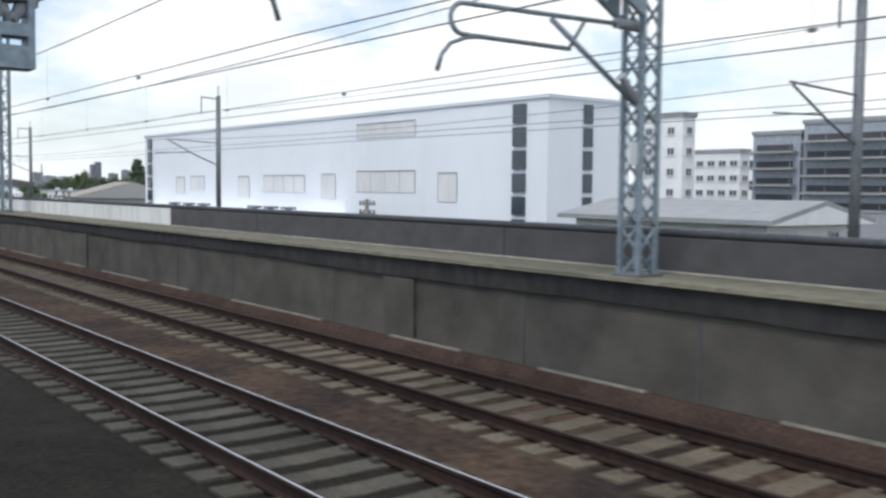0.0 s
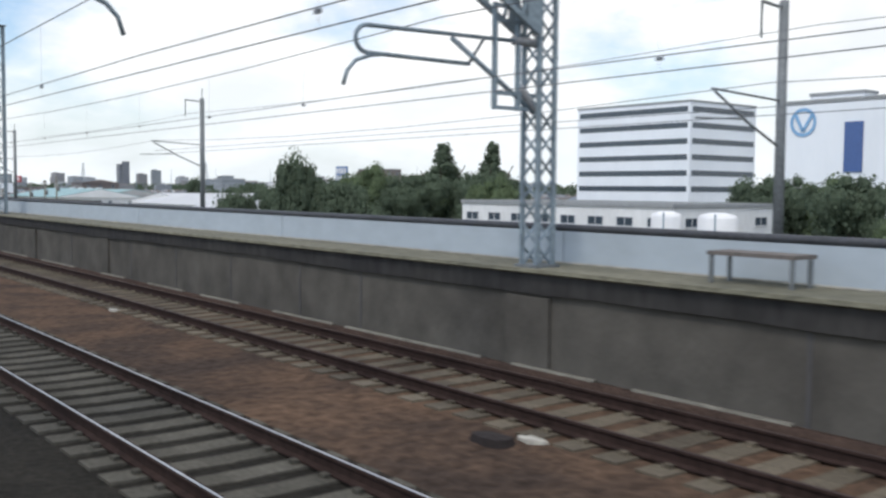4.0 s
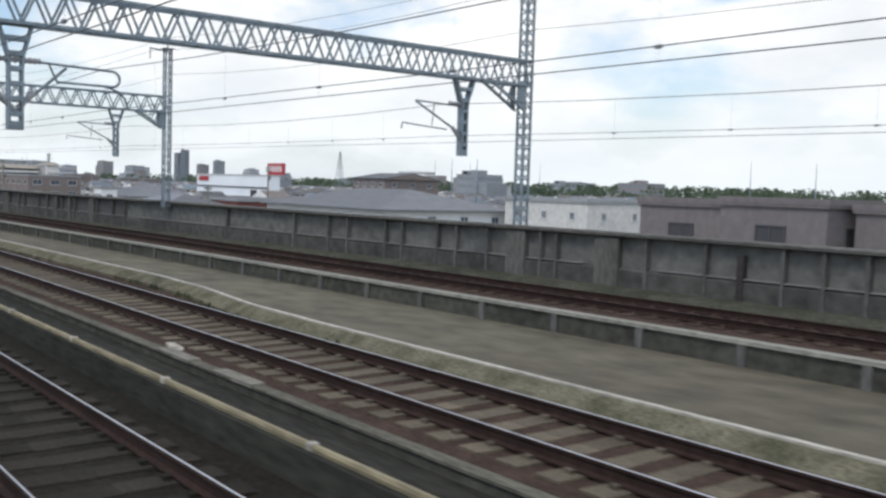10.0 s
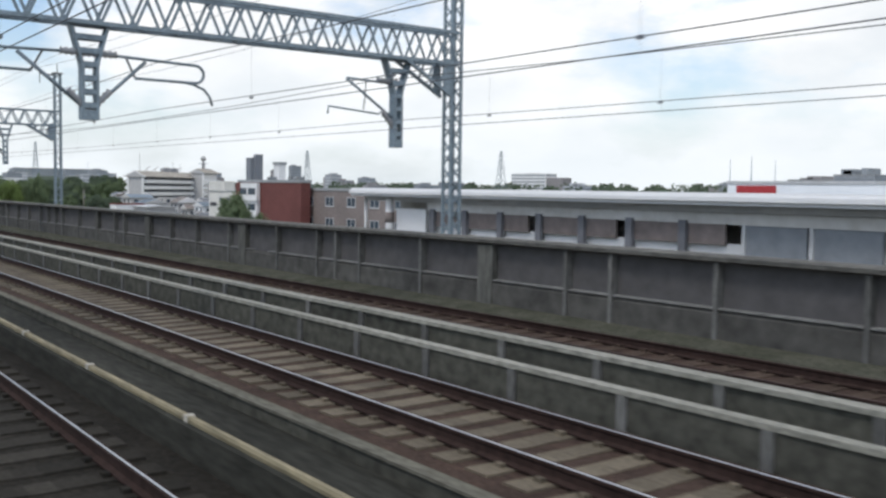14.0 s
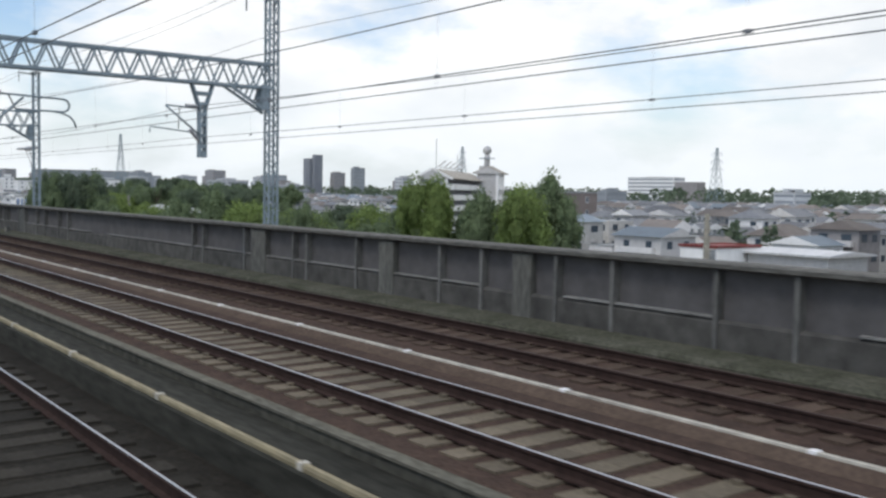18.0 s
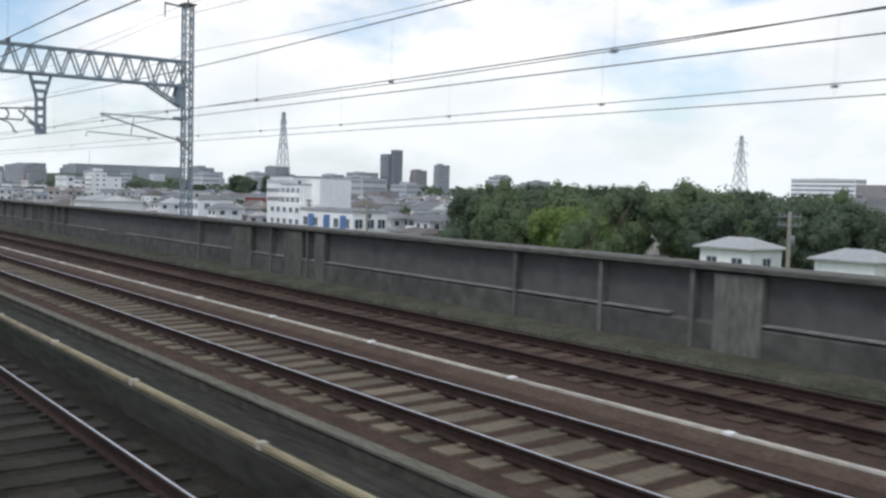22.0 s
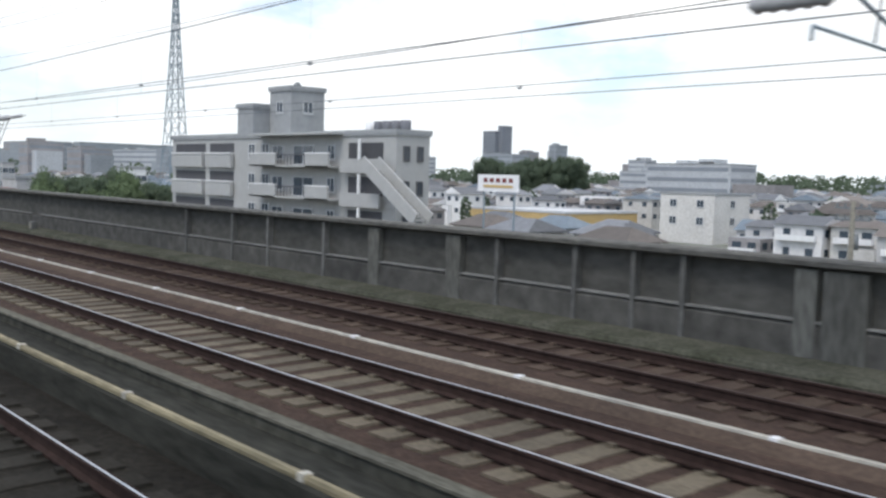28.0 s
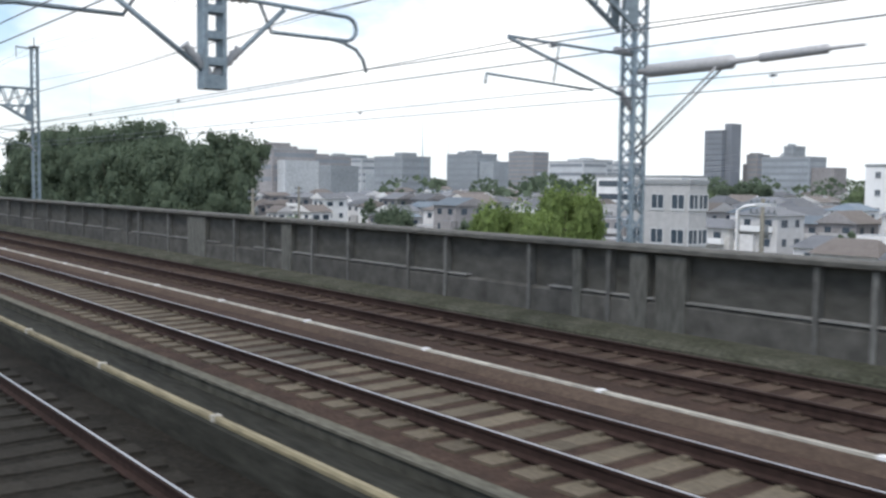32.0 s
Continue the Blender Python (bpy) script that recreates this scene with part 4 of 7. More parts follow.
        bend = [(xe + s * (.35 + .17 * math.sin(a)), y, ztop - .17 + .17 * math.cos(a)) for a in [math.pi * k / 8 for k in range(9)]]
        shapes = (
            ("top_tube", [(x, y, ztop + .06)] + bend + [(x + s * reach * .5, y, ztop - .34)], .03, "galv"),
            ("strut", [(x, y, zs + .05), (x + s * reach * .62, y, ztop - .02)], .036, "galv"),
            ("steady_arm", [(xe + s * .02, y, ztop - .33), (xe + s * .30, y, ztop - .37), (xe + s * .52, y, ztop - .45), (xe + s * .64, y, ztop - .58), (xe + s * .70, y, ztop - .76)], .026, "galv"),
            ("hanger", [(x + s * reach * .40, y, ztop + .04), (x + s * reach * .5, y, ztop - .32)], .022, "galv_dark"))
    else:
        shapes = (
            ("top_tube", [(x, y, ztop), (xe, y, ztop + .05)], .026, "galv"),
            ("strut", [(x, y, zc + .25), (xe, y, ztop + .03)], .030, "galv"),
            ("steady_arm", [(x + s * reach * .35, y, 1.66), (xe + s * .45, y, 1.76), (xe + s * .47, y, 1.60)], .022, "galv"),
            ("hanger", [(x + s * reach * .62, y, ztop + .03), (x + s * reach * .66, y, 1.74)], .014, "galv_dark"))
    for name, pts, r, m in shapes:
        bm = B()
        tube(bm, pts, r, 6)
        o = part(name, bm, M[m], g if c is None else c)
        if c is None:
            c = o
            o.name = "cantilever"
    for a, b in (((x, y, ztop + .05), (x + s * .5, y, ztop + .06)), ((x, y, zs + .05), (x + s * .38, y, zs + .45 if zs < 1.5 else zs + .3))):
        bm = B()
        tube(bm, [Vector(a).lerp(Vector(b), k / 10) for k in range(11)], [.045 if k % 2 else .075 for k in range(11)], 8)
        part("insulator", bm, M["insul"], c, "ribbed grey insulator")


def head(g, x, y, z):
    """The mast head with its feeder bracket."""
    bm = B()
    bar(bm, (x, y, z), (x, y, z + .45), .04)
    bar(bm, (x, y, z - .12), (x - .85, y, z - .06), .06)
    bar(bm, (x - .85, y, z - .02), (x - .85, y, z - .55), .035)
    box(bm, x - .24, x + .24, y - .24, y + .24, z - .03, z + .01)
    part("head_bracket", bm, M["galv_dark"], g)


def frame_arm(g, x, y):
    """Rectangular hanging frame beside a mast."""
    bm = B()
    for z in (1.15, 1.35, 2.35, 2.55):
        bar(bm, (x, y, z), (x - .85, y, z), .05)
    for xx in (x - .85, x - .42):
        bar(bm, (xx, y, 1.12), (xx, y, 2.58), .06)
    part("side_frame", bm, M["galv"], g)


def weight_tensioner(g, x, y, s):
    """Bulky insulator and stay on the far side of a mast."""
    bm = B()
    tube(bm, [(x, y, 2.05), (x, y + s * .3, 2.05), (x, y + s * .35, 2.05), (x, y + s * 2.1, 2.06), (x, y + s * 2.15, 2.06), (x, y + s * 2.6, 2.07)], [.05, .05, .12, .12, .05, .04], 10)
    tube(bm, [(x, y + s * 2.6, 2.07), (x, y + s * 2.65, 2.07), (x, y + s * 3.8, 2.10), (x, y + s * 3.85, 2.10), (x, y + s * 4.4, 2.10)], [.03, .075, .075, .03, .02], 10)
    for d in (-.08, .08):
        tube(bm, [(x + d, y, .55), (x + d, y + s * 1.9, 2.02)], .022, 6)
    part("tension_insulator", bm, M["insul"], g, "bulky grey tension insulator with a stay")


def gantry(y, masts, drops, canti, top=6.45, za=3.5, zb=4.4, frames=(), tens=(), left=-9.0, heads=True, ynear=0.0):
    g = empty("catenary_gantry", masts[-1][0], y, masts[-1][1], "galvanised steel gantry with lattice mast carrying the overhead line", "gantry", "overhead line gantries")
    for x, z0, zt, w in masts:
        lattice_mast(g, x, y + (ynear if x < 11 else 0), z0, zt, w)
    bm = B()
    lattice(bm, left, y + ynear, BED, top, .42, .9)
    for sx in (-.21, .21):
        for sy in (-.21, .21):
            bar(bm, (left + sx, y + ynear + sy, BED), (left + sx, y + ynear + sy, top), .065)
    part("mast", bm, M["galv"], g, "lattice mast of galvanised steel")
    x1 = masts[-1][0]
    if ynear:
        truss(g, left, 10.1, y + ynear, y + ynear, za, zb)
        if y > 330:
            truss(g, 10.1, x1, y + ynear, y, za, zb)
    else:
        truss(g, left, x1, y, y, za, zb)
    for x, z0, zt, w in masts:
        if ynear and y < 330 and x > 11:
            continue
        knee(g, x, y + (ynear if x < 11 else 0), za, -1, zb)
        if x < x1 and y > 330:
            knee(g, x, y + ynear, za, 1, zb)
    if heads:
        head(g, x1, y, masts[-1][2])
    low = {x: .95 if y < 500 or x > 11 else (1.6 if x > 6 else 1.2) for x in drops}
    for x in drops:
        drop_post(g, x, y + (ynear if x < 11 else 0), low[x], za, .13 if x < 11 else .085)
    for x, s, r, *top_z in canti:
        cantilever(g, x, y + (ynear if x < 11 else 0), s, r, zc=1.0 if top_z else 1.28, ztop=top_z[0] if top_z else 2.35, loop=x < 11, zs=1.7 if low.get(x, 0) > 1.5 else None)
    for x in frames:
        frame_arm(g, x, y)
    for x in tens:
        weight_tensioner(g, x, y, 1 if 740 < y < 750 else -1)
    for x in (-1.2, 3.2):
        bm = B()
        bar(bm, (x, y + ynear, zb), (x, y + ynear, zb + 1.1), .05, .12)
        part("feeder_post", bm, M["galv_dark"], g)
    return g


# first stretch: masts on the ledge, slim poles beyond
for y, yp in ((-20.5, -20), (8.3, 10.2), (41.0, 40.2), (72.0, 71.2), (102.0, 102.5), (132.0, 132.6), (162.2, 163.9), (193.0, 193.5), (223.0, 226)):
    px = {132.0: 5.6, 8.3: 2.0, 162.2: 1.2}.get(y)
    gantry(y, [(9.6, -1.1, 5.6 if y in (72.0, 8.3) else 6.3, .31)], [px] if px else [], [(9.6, -1, 2.6, 2.04)] + ([(px, 1, 1.7), (px, -1, 1.5)] if px else []), za=2.95, zb=3.7,
           frames=(9.6,) if y == 162.2 else ())
    y = yp
    p = empty("trolley_pole", 18.3, y, -2.3, "slim grey steel pole with a bracket for overhead wires", "pole", "poles of the neighbouring line")
    bm = B()
    tube(bm, [(18.3, y, -2.3), (18.3, y, 4.05)], [.12, .10], 10)
    part("shaft", bm, M["galv_dark"], p)
    bm = B()
    bar(bm, (18.3, y, 3.9), (17.5, y, 3.95), .05)
    bar(bm, (17.5, y, 3.97), (17.5, y, 3.2), .035)
    bar(bm, (18.3, y, 4.0), (18.3, y, 4.5), .03)
    part("head_bracket", bm, M["galv_dark"], p)
    bm = B()
    tube(bm, [(18.3, y, 1.95), (15.9, y, 2.05)], .025, 6)
    tube(bm, [(18.3, y, .95), (17.2, y, 1.4), (16.0, y, 2.0)], .028, 6)
    tube(bm, [(17.0, y, 1.5), (15.4, y, 1.45)], .02, 6)
    part("bracket_arm", bm, M["galv_dark"], p)

# middle stretch
FAR_B = {259: 23.6, 292: 22.9, 319.4: 22.2, 346.8: 21.8, 378: 21.0, 403: 20.0, 425: 17.6, 453: 16.4, 483.3: 15.1, 520.6: 14.2, 553: 13.8, 586: 13.65, 618: 13.65}
for i, (y, x) in enumerate(FAR_B.items()):
    near = 228 < y < 390
    masts = ([(10.1, RAIL, 6.3, .29)] if near else []) + [(x, -1.35, float(np.interp(y, [378, 454, 520], [6.3, 5.9, 5.6])), .28)]
    off = 2.4 if y < 440 else 1.6 if y < 570 else 2.5
    drops = [x - off] if y > 340 else []
    c = [(x - off, -1, 1.7 if y < 440 else 1.3)] if y > 340 else [(x, -1, 2.8)]
    if near:
        c += [(10.1, -1, 2.8, 2.1) if y < 300 else (10.1, -1, 2.3)]
    else:
        nx = 7.1 if y == 425 else 5.4
        drops, c = drops + [nx], c + [(nx, 1, 1.7), (nx, -1, 2.0)]
    if near:
        drops, c = drops + [5.6], c + [(5.6, -1, 2.0)]
    za = float(np.interp(y, [300, 378, 403, 454, 520, 681], [3.35, 3.32, 3.16, 3.0, 2.91, 3.0]))
    gantry(y, masts, drops, c, za=za, zb=za + .72, tens=(x,) if y == 319.4 else (), ynear=float(np.interp(y, [292, 319.4, 346.8, 378], [-4.5, -3.4, -2.2, -.9])) if near else 0.0)

# last stretch
LAST = (652, 680.8, 715.9, 743.3, 778.8, 809.3, 846.3, 877.1, 912.2, 943.9, 983.4, 1014, 1045.9, 1082.2, 1124.0, 1165.3, 1207.0, 1244.7, 1283.4, 1322)
for i, y in enumerate(LAST):
    nx = {1045.9: 7.1, 1165.3: 5.9, 743.3: 4.8, 1124.0: 6.9}.get(y, 5.4)
    fx = {877.1: 8.6, 1207.0: 9.4, 1124.0: 10.8}.get(y, 11.4)
    dr, c, fr, te = [nx], [(nx, 1, 1.7), (nx, -1, 2.3)], (), ()
    if y in (809.3, 846.3, 943.9, 983.4, 1014, 1082.2):
        dr, c = [], []
    if y < 760 or y in (877.1, 1124.0, 1207.0):
        dr.append(fx)
        c.append((fx, -1, 1.1))
        if fx < 11:
            c.append((13.65, -1, 3.1))
    else:
        c.append((13.65, -1, 3.1))
    if y in (778.8, 846.3, 1014, 1165.3, 1207.0, 912.2):
        fr = (13.65,)
    if y in (743.3, 943.9, 1124.0, 1244.7):
        te = (13.65,)
    za = float(np.interp(y, [681, 778, 846, 877], [3.0, 3.3, 3.5, 3.55]))
    gantry(y, [(13.65, -1.2, float(np.interp(y, [650, 846], [5.65, 6.5])), .29)], dr, c, za=za, zb=za + float(np.interp(y, [681, 846], [.68, .88])), frames=fr, tens=te)

for x, y, z in ((9.42, 8.2, .48), (9.9, 316.0 - .2, 1.55)):
    bm = B()
    box(bm, x - .16, x + .16, y - .03, y, z - .14, z + .14)
    thing("mast_plate", bm, M["white"], "small blank white plate on a lattice mast", "plate", "mast plates")

# wires
SUP = [-20.5, 8.3, 41, 72, 102, 132.2, 162.6, 193, 223] + list(FAR_B) + list(LAST) + [1355, 1390]


def wire_line(name, line, zs, zm, rad, y0, y1, label, group):
    """A wire that hangs from support to support: zs at the supports, zm between."""
    pts = []
    sup = [s for s in SUP if y0 <= s <= y1]
    for a, b in zip(sup, sup[1:]):
        n = 5 if zs != zm else 1
        for k in range(n):
            u = k / n
            y = a + (b - a) * u
            pts.append((line(y), y, zs - (zs - zm) * 4 * u * (1 - u)))
    bm = B()
    tube(bm, pts, rad, 4)
    return thing(name, bm, M["wire"], label, "wire", group)


for T, y0, y1, nm in ((T1, -30, Y_END, "first"), (T2, -30, Y_END, "second"), (T3, 240, Y_END, "third")):
    wire_line("contact_wire", T, 1.27, 1.27, .0065, y0, y1, "thin taut contact wire over the %s track" % nm, "overhead wires")
    wire_line("auxiliary_wire", T, 1.46, 1.41, .0065, y0, y1, "thin auxiliary wire over the %s track" % nm, "overhead wires")
    wire_line("messenger_wire", T, 2.36, 2.14, .0085, y0, y1, "sagging messenger wire over the %s track" % nm, "overhead wires")
    bm = B()
    sup = [s for s in SUP if y0 <= s <= y1]
    for a, b in zip(sup, sup[1:]):
        for k in range(1, 8):
            u = k / 8
            y = a + (b - a) * u
            bar(bm, (T(y), y, 1.27), (T(y), y, 2.36 - .22 * 4 * u * (1 - u)), .002)
            box(bm, T(y) - .015, T(y) + .015, y - .04, y + .04, 1.39, 1.425)
    thing("droppers", bm, M["wire"], "thin vertical dropper wires of the overhead line", "wire", kind="stuff")
MASTX = along((-60, 9.6), (226, 9.6), (257, 23.6), (290, 22.9), (346, 21.8), (378, 21), (403, 20), (425, 17.6), (454, 16.4), (485, 15.1), (521, 14.2), (586, 13.65), (Y_END, 13.65))
for dx, z, s in ((-.85, 5.85, 5.5), (.0, 6.55, 6.25), (.35, 4.9, 4.6)):
    wire_line("feeder_wire", plus(MASTX, dx), z, s, .008, 230, Y_END, "feeder wire along the mast heads", "overhead wires")
for x in (-1.2, 3.2):
    wire_line("feeder_wire", level(x), 5.5, 5.1, .011, -30, Y_END, "feeder wire above the gantries", "overhead wires")
for x, z, s in ((17.5, 3.3, 3.1), (15.9, 2.05, 1.75), (15.6, 1.42, 1.42), (15.9, 1.6, 1.6)):
    wire_line("trolley_wire", level(x), z, s, .008, -30, 224, "thin overhead wire of the neighbouring line", "overhead wires")

# section insulators hung in the wires
for x, y, z in ((6.96, 892.9, 1.97), (6.96, 892.9, 1.44), (6.96, 1080.7, 1.42), (6.96, 1081.2, 1.95), (6.96, 802, 1.95), (6.96, 802.6, 1.44)):
    q = empty("wire_insulator", x, y, z, "short fat grey insulator hung in an overhead wire", "insulator", "wire insulators")
    bm = B()
    tube(bm, [(x, y - .36 + .072 * k, z) for k in range(11)], [.025] + [.055 if k % 2 else .08 for k in range(9)] + [.025], 8)
    part("body", bm, M["insul"], q)

# ---- buildings ----
RES = []           # footprints kept free of small houses
WIN = {}


def window_ring(bm, w, h, y0=-.07, y1=.02, idx=0):
    """A two-light window frame as one closed piece, with a deeper bottom rail."""
    xs, zs = (-w / 2, -w / 2 + .07, -.03, .03, w / 2 - .07, w / 2), (-.08, .07, h - .07, h)
    g = [[[bm.verts.new((x, y, z)) for z in zs] for x in xs] for y in (y0, y1)]
    solid = {(i, j) for i in range(5) for j in range(3)} - {(1, 1), (3, 1)}
    for i, j in solid:
        for k in (0, 1):
            q = [g[k][i][j], g[k][i + 1][j], g[k][i + 1][j + 1], g[k][i][j + 1]]
            bm.faces.new(q if k == 0 else q[::-1]).material_index = idx
        for di, dj, a, b in ((-1, 0, (0, 0), (0, 1)), (1, 0, (1, 0), (1, 1)), (0, -1, (0, 0), (1, 0)), (0, 1, (0, 1), (1, 1))):
            if (i + di, j + dj) not in solid:
                p, q = (i + a[0], j + a[1]), (i + b[0], j + b[1])
                bm.faces.new((g[0][p[0]][p[1]], g[0][q[0]][q[1]], g[1][q[0]][q[1]], g[1][p[0]][p[1]])).material_index = idx
    bmesh.ops.recalc_face_normals(bm, faces=bm.faces)


def window_mesh(w, h, m, fm):
    key = (round(w, 2), round(h, 2), m, fm)
    if key not in WIN:
        bm = B()
        window_ring(bm, w, h)
        f = mesh_of("window_frame", bm, M[fm])
        bm = B()
        box(bm, -w / 2 + .05, w / 2 - .05, -.03, .015, .05, h - .05)
        WIN[key] = (f, mesh_of("pane", bm, M[m]))
    return WIN[key]


def window(par, x, y, z, face, w, h, m="glass", fm="frame_w"):
    """A framed window on the wall that faces -x ('w') or -y ('s')."""
    if x > 75 and m == "glass":
        return plain_window(par, x, y, z, face, w, h)
    f, p = window_mesh(w, h, m, fm)
    o = put("window", f, par, at=Vector((x, y, z)) - origin(par))
    if face == "w":
        o.rotation_euler = (0, 0, -math.pi / 2)
    q = put("pane", p, o, at=(0, 0, 0))
    return o


PLAIN = {}


def plain_window(par, x, y, z, face, w, h):
    """A small window whose frame and pane are one mesh."""
    if (w, h) not in PLAIN:
        bm = B()
        window_ring(bm, w, h)
        box(bm, -w / 2 + .05, w / 2 - .05, -.03, .015, .05, h - .05, 1)
        PLAIN[(w, h)] = mesh_of("window", bm, [M["frame_w"], M["glass"]])
    o = put("window", PLAIN[(w, h)], par, at=Vector((x, y, z)) - origin(par))
    if face == "w":
        o.rotation_euler = (0, 0, -math.pi / 2)
    return o


def slab_roof(par, x0, x1, y0, y1, z, m, lip=.25):
    bm = B()
    box(bm, x0 - .1, x1 + .1, y0 - .1, y1 + .1, z, z + .12)
    for a, b, c, d in ((x0 - .12, x0 + .12, y0 - .12, y1 + .12), (x1 - .12, x1 + .12, y0 - .12, y1 + .12), (x0 + .12, x1 - .12, y0 - .12, y0 + .12), (x0 + .12, x1 - .12, y1 - .12, y1 + .12)):
        box(bm, a, b, c, d, z + .12, z + .12 + lip)
    return part("roof", bm, m, par)


def pitched_roof(par, x0, x1, y0, y1, z, rise, m, hip=0.0, ridge="y", over=.5, gable=None):
    """A gable or hip roof with thickness; ridge along y or x."""
    bm = B()
    a0, a1, b0, b1 = x0 - over, x1 + over, y0 - over, y1 + over
    if ridge == "y":
        xm = (a0 + a1) / 2
        r0, r1 = Vector((xm, b0 + hip, z + rise)), Vector((xm, b1 - hip, z + rise))
        e = [Vector(c) for c in ((a0, b0, z), (a1, b0, z), (a1, b1, z), (a0, b1, z))]
        quads = ((e[3], e[0], r0, r1), (e[1], e[2], r1, r0), (e[0], e[1], r0), (e[2], e[3], r1))
    else:
        ym = (b0 + b1) / 2
        r0, r1 = Vector((a0 + hip, ym, z + rise)), Vector((a1 - hip, ym, z + rise))
        e = [Vector(c) for c in ((a0, b0, z), (a1, b0, z), (a1, b1, z), (a0, b1, z))]
        quads = ((e[0], e[1], r1, r0), (e[2], e[3], r0, r1), (e[3], e[0], r0), (e[1], e[2], r1))
    for i, q in enumerate(quads):
        if i > 1 and hip == 0:
            bm.faces.new([bm.verts.new(p) for p in q]).material_index = 1 if gable is not None else 0
            continue
        lo = [bm.verts.new(p) for p in q]
        hi = [bm.verts.new(p + Vector((0, 0, .16))) for p in q]
        gi = 1 if (i > 1 and hip == 0 and gable is not None) else 0
        bm.faces.new(hi).material_index = gi
        bm.faces.new(lo[::-1]).material_index = gi
        for k in range(len(q)):
            j = (k + 1) % len(q)
            bm.faces.new((lo[k], lo[j], hi[j], hi[k])).material_index = 0
    return part("roof", bm, [m, gable] if gable is not None else m, par)


def building(name, label, x0, dep, y0, y1, zt, wall, category="building", roof="flat", roofm="flat_roof", rise=3.0, hip=0.0, ridge="y", fl=2.7, cols=4, ends=2,
             ww=1.3, wh=1.2, style="win", pane="glass", fm="frame_w", zmin=-7.0, group="", first=.75, lip=.25):
    """A block with its roof, and windows or balconies on the two sides that face the line."""
    x1 = x0 + dep
    RES.append((x0 - 2, x1 + 2, y0 - 2, y1 + 2))
    b = empty(name, x0, y0, G, label, category, group)
    bm = B()
    box(bm, x0, x1, y0, y1, G, zt)
    w = part("wall", bm, M[wall], b)
    if roof == "flat":
        slab_roof(b, x0, x1, y0, y1, zt, M[roofm], lip)
    else:
        pitched_roof(b, x0, x1, y0, y1, zt, rise, M[roofm], hip, ridge, gable=M[wall] if not hip else None)
    z = zt - first - wh
    n = 0
    while z > zmin and n < 9 and style != "none":
        if style == "win":
            for k in range(cols):
                window(w, x0 - .01, y0 + (y1 - y0) * (k + .5) / cols, z, "w", ww, wh, pane, fm)
            for k in range(ends):
                window(w, x0 + dep * (k + .5) / ends, y0 - .01, z, "s", ww, wh, pane, fm)
        elif style == "band":
            bm = B()
            box(bm, x0 - .05, x0 + .02, y0 + .6, y1 - .6, z, z + wh)
            part("window_band", bm, M[pane], w)
            bm = B()
            box(bm, x0 + .6, x1 - .6, y0 - .05, y0 + .02, z, z + wh)
            part("window_band", bm, M[pane], w)
        elif style == "balcony":
            # flat dark sheet on the wall stands for the balcony's shade
            bm = B()
            box(bm, x0 - .02, x0 + .02, y0 + .5, y1 - .5, z, z + wh)
            part("recess", bm, M["black"], w, "dark sheet for the shade of a balcony recess")
            bm = B()
            box(bm, x0 - 1.0, x0 + .02, y0 + .3, y1 - .3, z - 1.15, z - 1.0)
            box(bm, x0 - 1.0, x0 - .9, y0 + .3, y1 - .3, z - 1.0, z - .02)
            part("balcony", bm, M[wall], w)
            for k in range(cols + 1):
                yy = y0 + .3 + (y1 - y0 - .6) * k / cols
                bm = B()
                box(bm, x0 - .95, x0 + .02, yy - .07, yy + .07, z - 1.0, z + wh + .2)
                part("partition", bm, M[wall], w)
            for k in range(cols):
                window(w, x0 - .03, y0 + (y1 - y0) * (k + .5) / cols, z - .75, "w", 1.8, wh + .6, pane, fm)
            for k in range(ends):
                window(w, x0 + dep * (k + .5) / ends, y0 - .01, z, "s", ww * .7, wh, pane, fm)
        z -= fl
        n += 1
    return b


def plate(par, name, x, y0, y1, z0, z1, m, th=.06, label=""):
    bm = B()
    box(bm, x - th, x, y0, y1, z0, z1)
    return part(name, bm, M[m], par, label)


def end_plate(par, name, x0, x1, y, z0, z1, m, th=.06, label=""):
    bm = B()
    box(bm, x0, x1, y - th, y, z0, z1)
    return part(name, bm, M[m], par, label)


# white factory hall beside the first stretch
f = building("factory_hall", "huge white clad factory hall with dark glazed strips", 31, 5.6, 32.3, 83.3, 4.3, "white_clad", "factory", style="none", roofm="white_clad", lip=.03)
for y, m in ((82.0, "glass"), (34.2, "glass")):
    for k in range(8):
        plate(f, "strip_window", 30.96, y - .45, y + .45, 3.2 - k * 1.1, 4.1 - k * 1.1, m, .08)
for k in range(8):
    end_plate(f, "strip_window", 33.3, 33.9, 32.28, 3.2 - k * 1.1, 4.1 - k * 1.1, "glass")
for y0, y1, z0, z1 in ((42.7, 48.6, -.2, 1.0), (54.9, 60.6, -.3, .8), (42.7, 48.6, 2.95, 3.75), (70.6, 73.2, -.3, .8), (39.0, 40.6, -.65, .85), (51.1, 52.7, -.65, .85), (62.9, 64.6, -.75, .75), (74.5, 76.2, -.6, .75)):
    s = plate(f, "louvre_panel", 30.99, y0, y1, z0, z1, "white_wall", .025, "pale vent panel")
    for k in range(2 if y1 - y0 < 3 else 5):
        w = (y1 - y0) / (1 if y1 - y0 < 3 else 4)
        plate(s, "joint", 30.962, y0 + w * k - .03, y0 + w * k + .03, z0, z1, "frame_w", .01)
    plate(s, "top_edge", 30.962, y0, y1, z1, z1 + .05, "flat_roof", .03)
lo = building("annex", "low white annex along the factory hall", 29.2, 1.7, 50, 81, -1.62, "white_clad", style="none", roofm="white_clad", lip=.02)
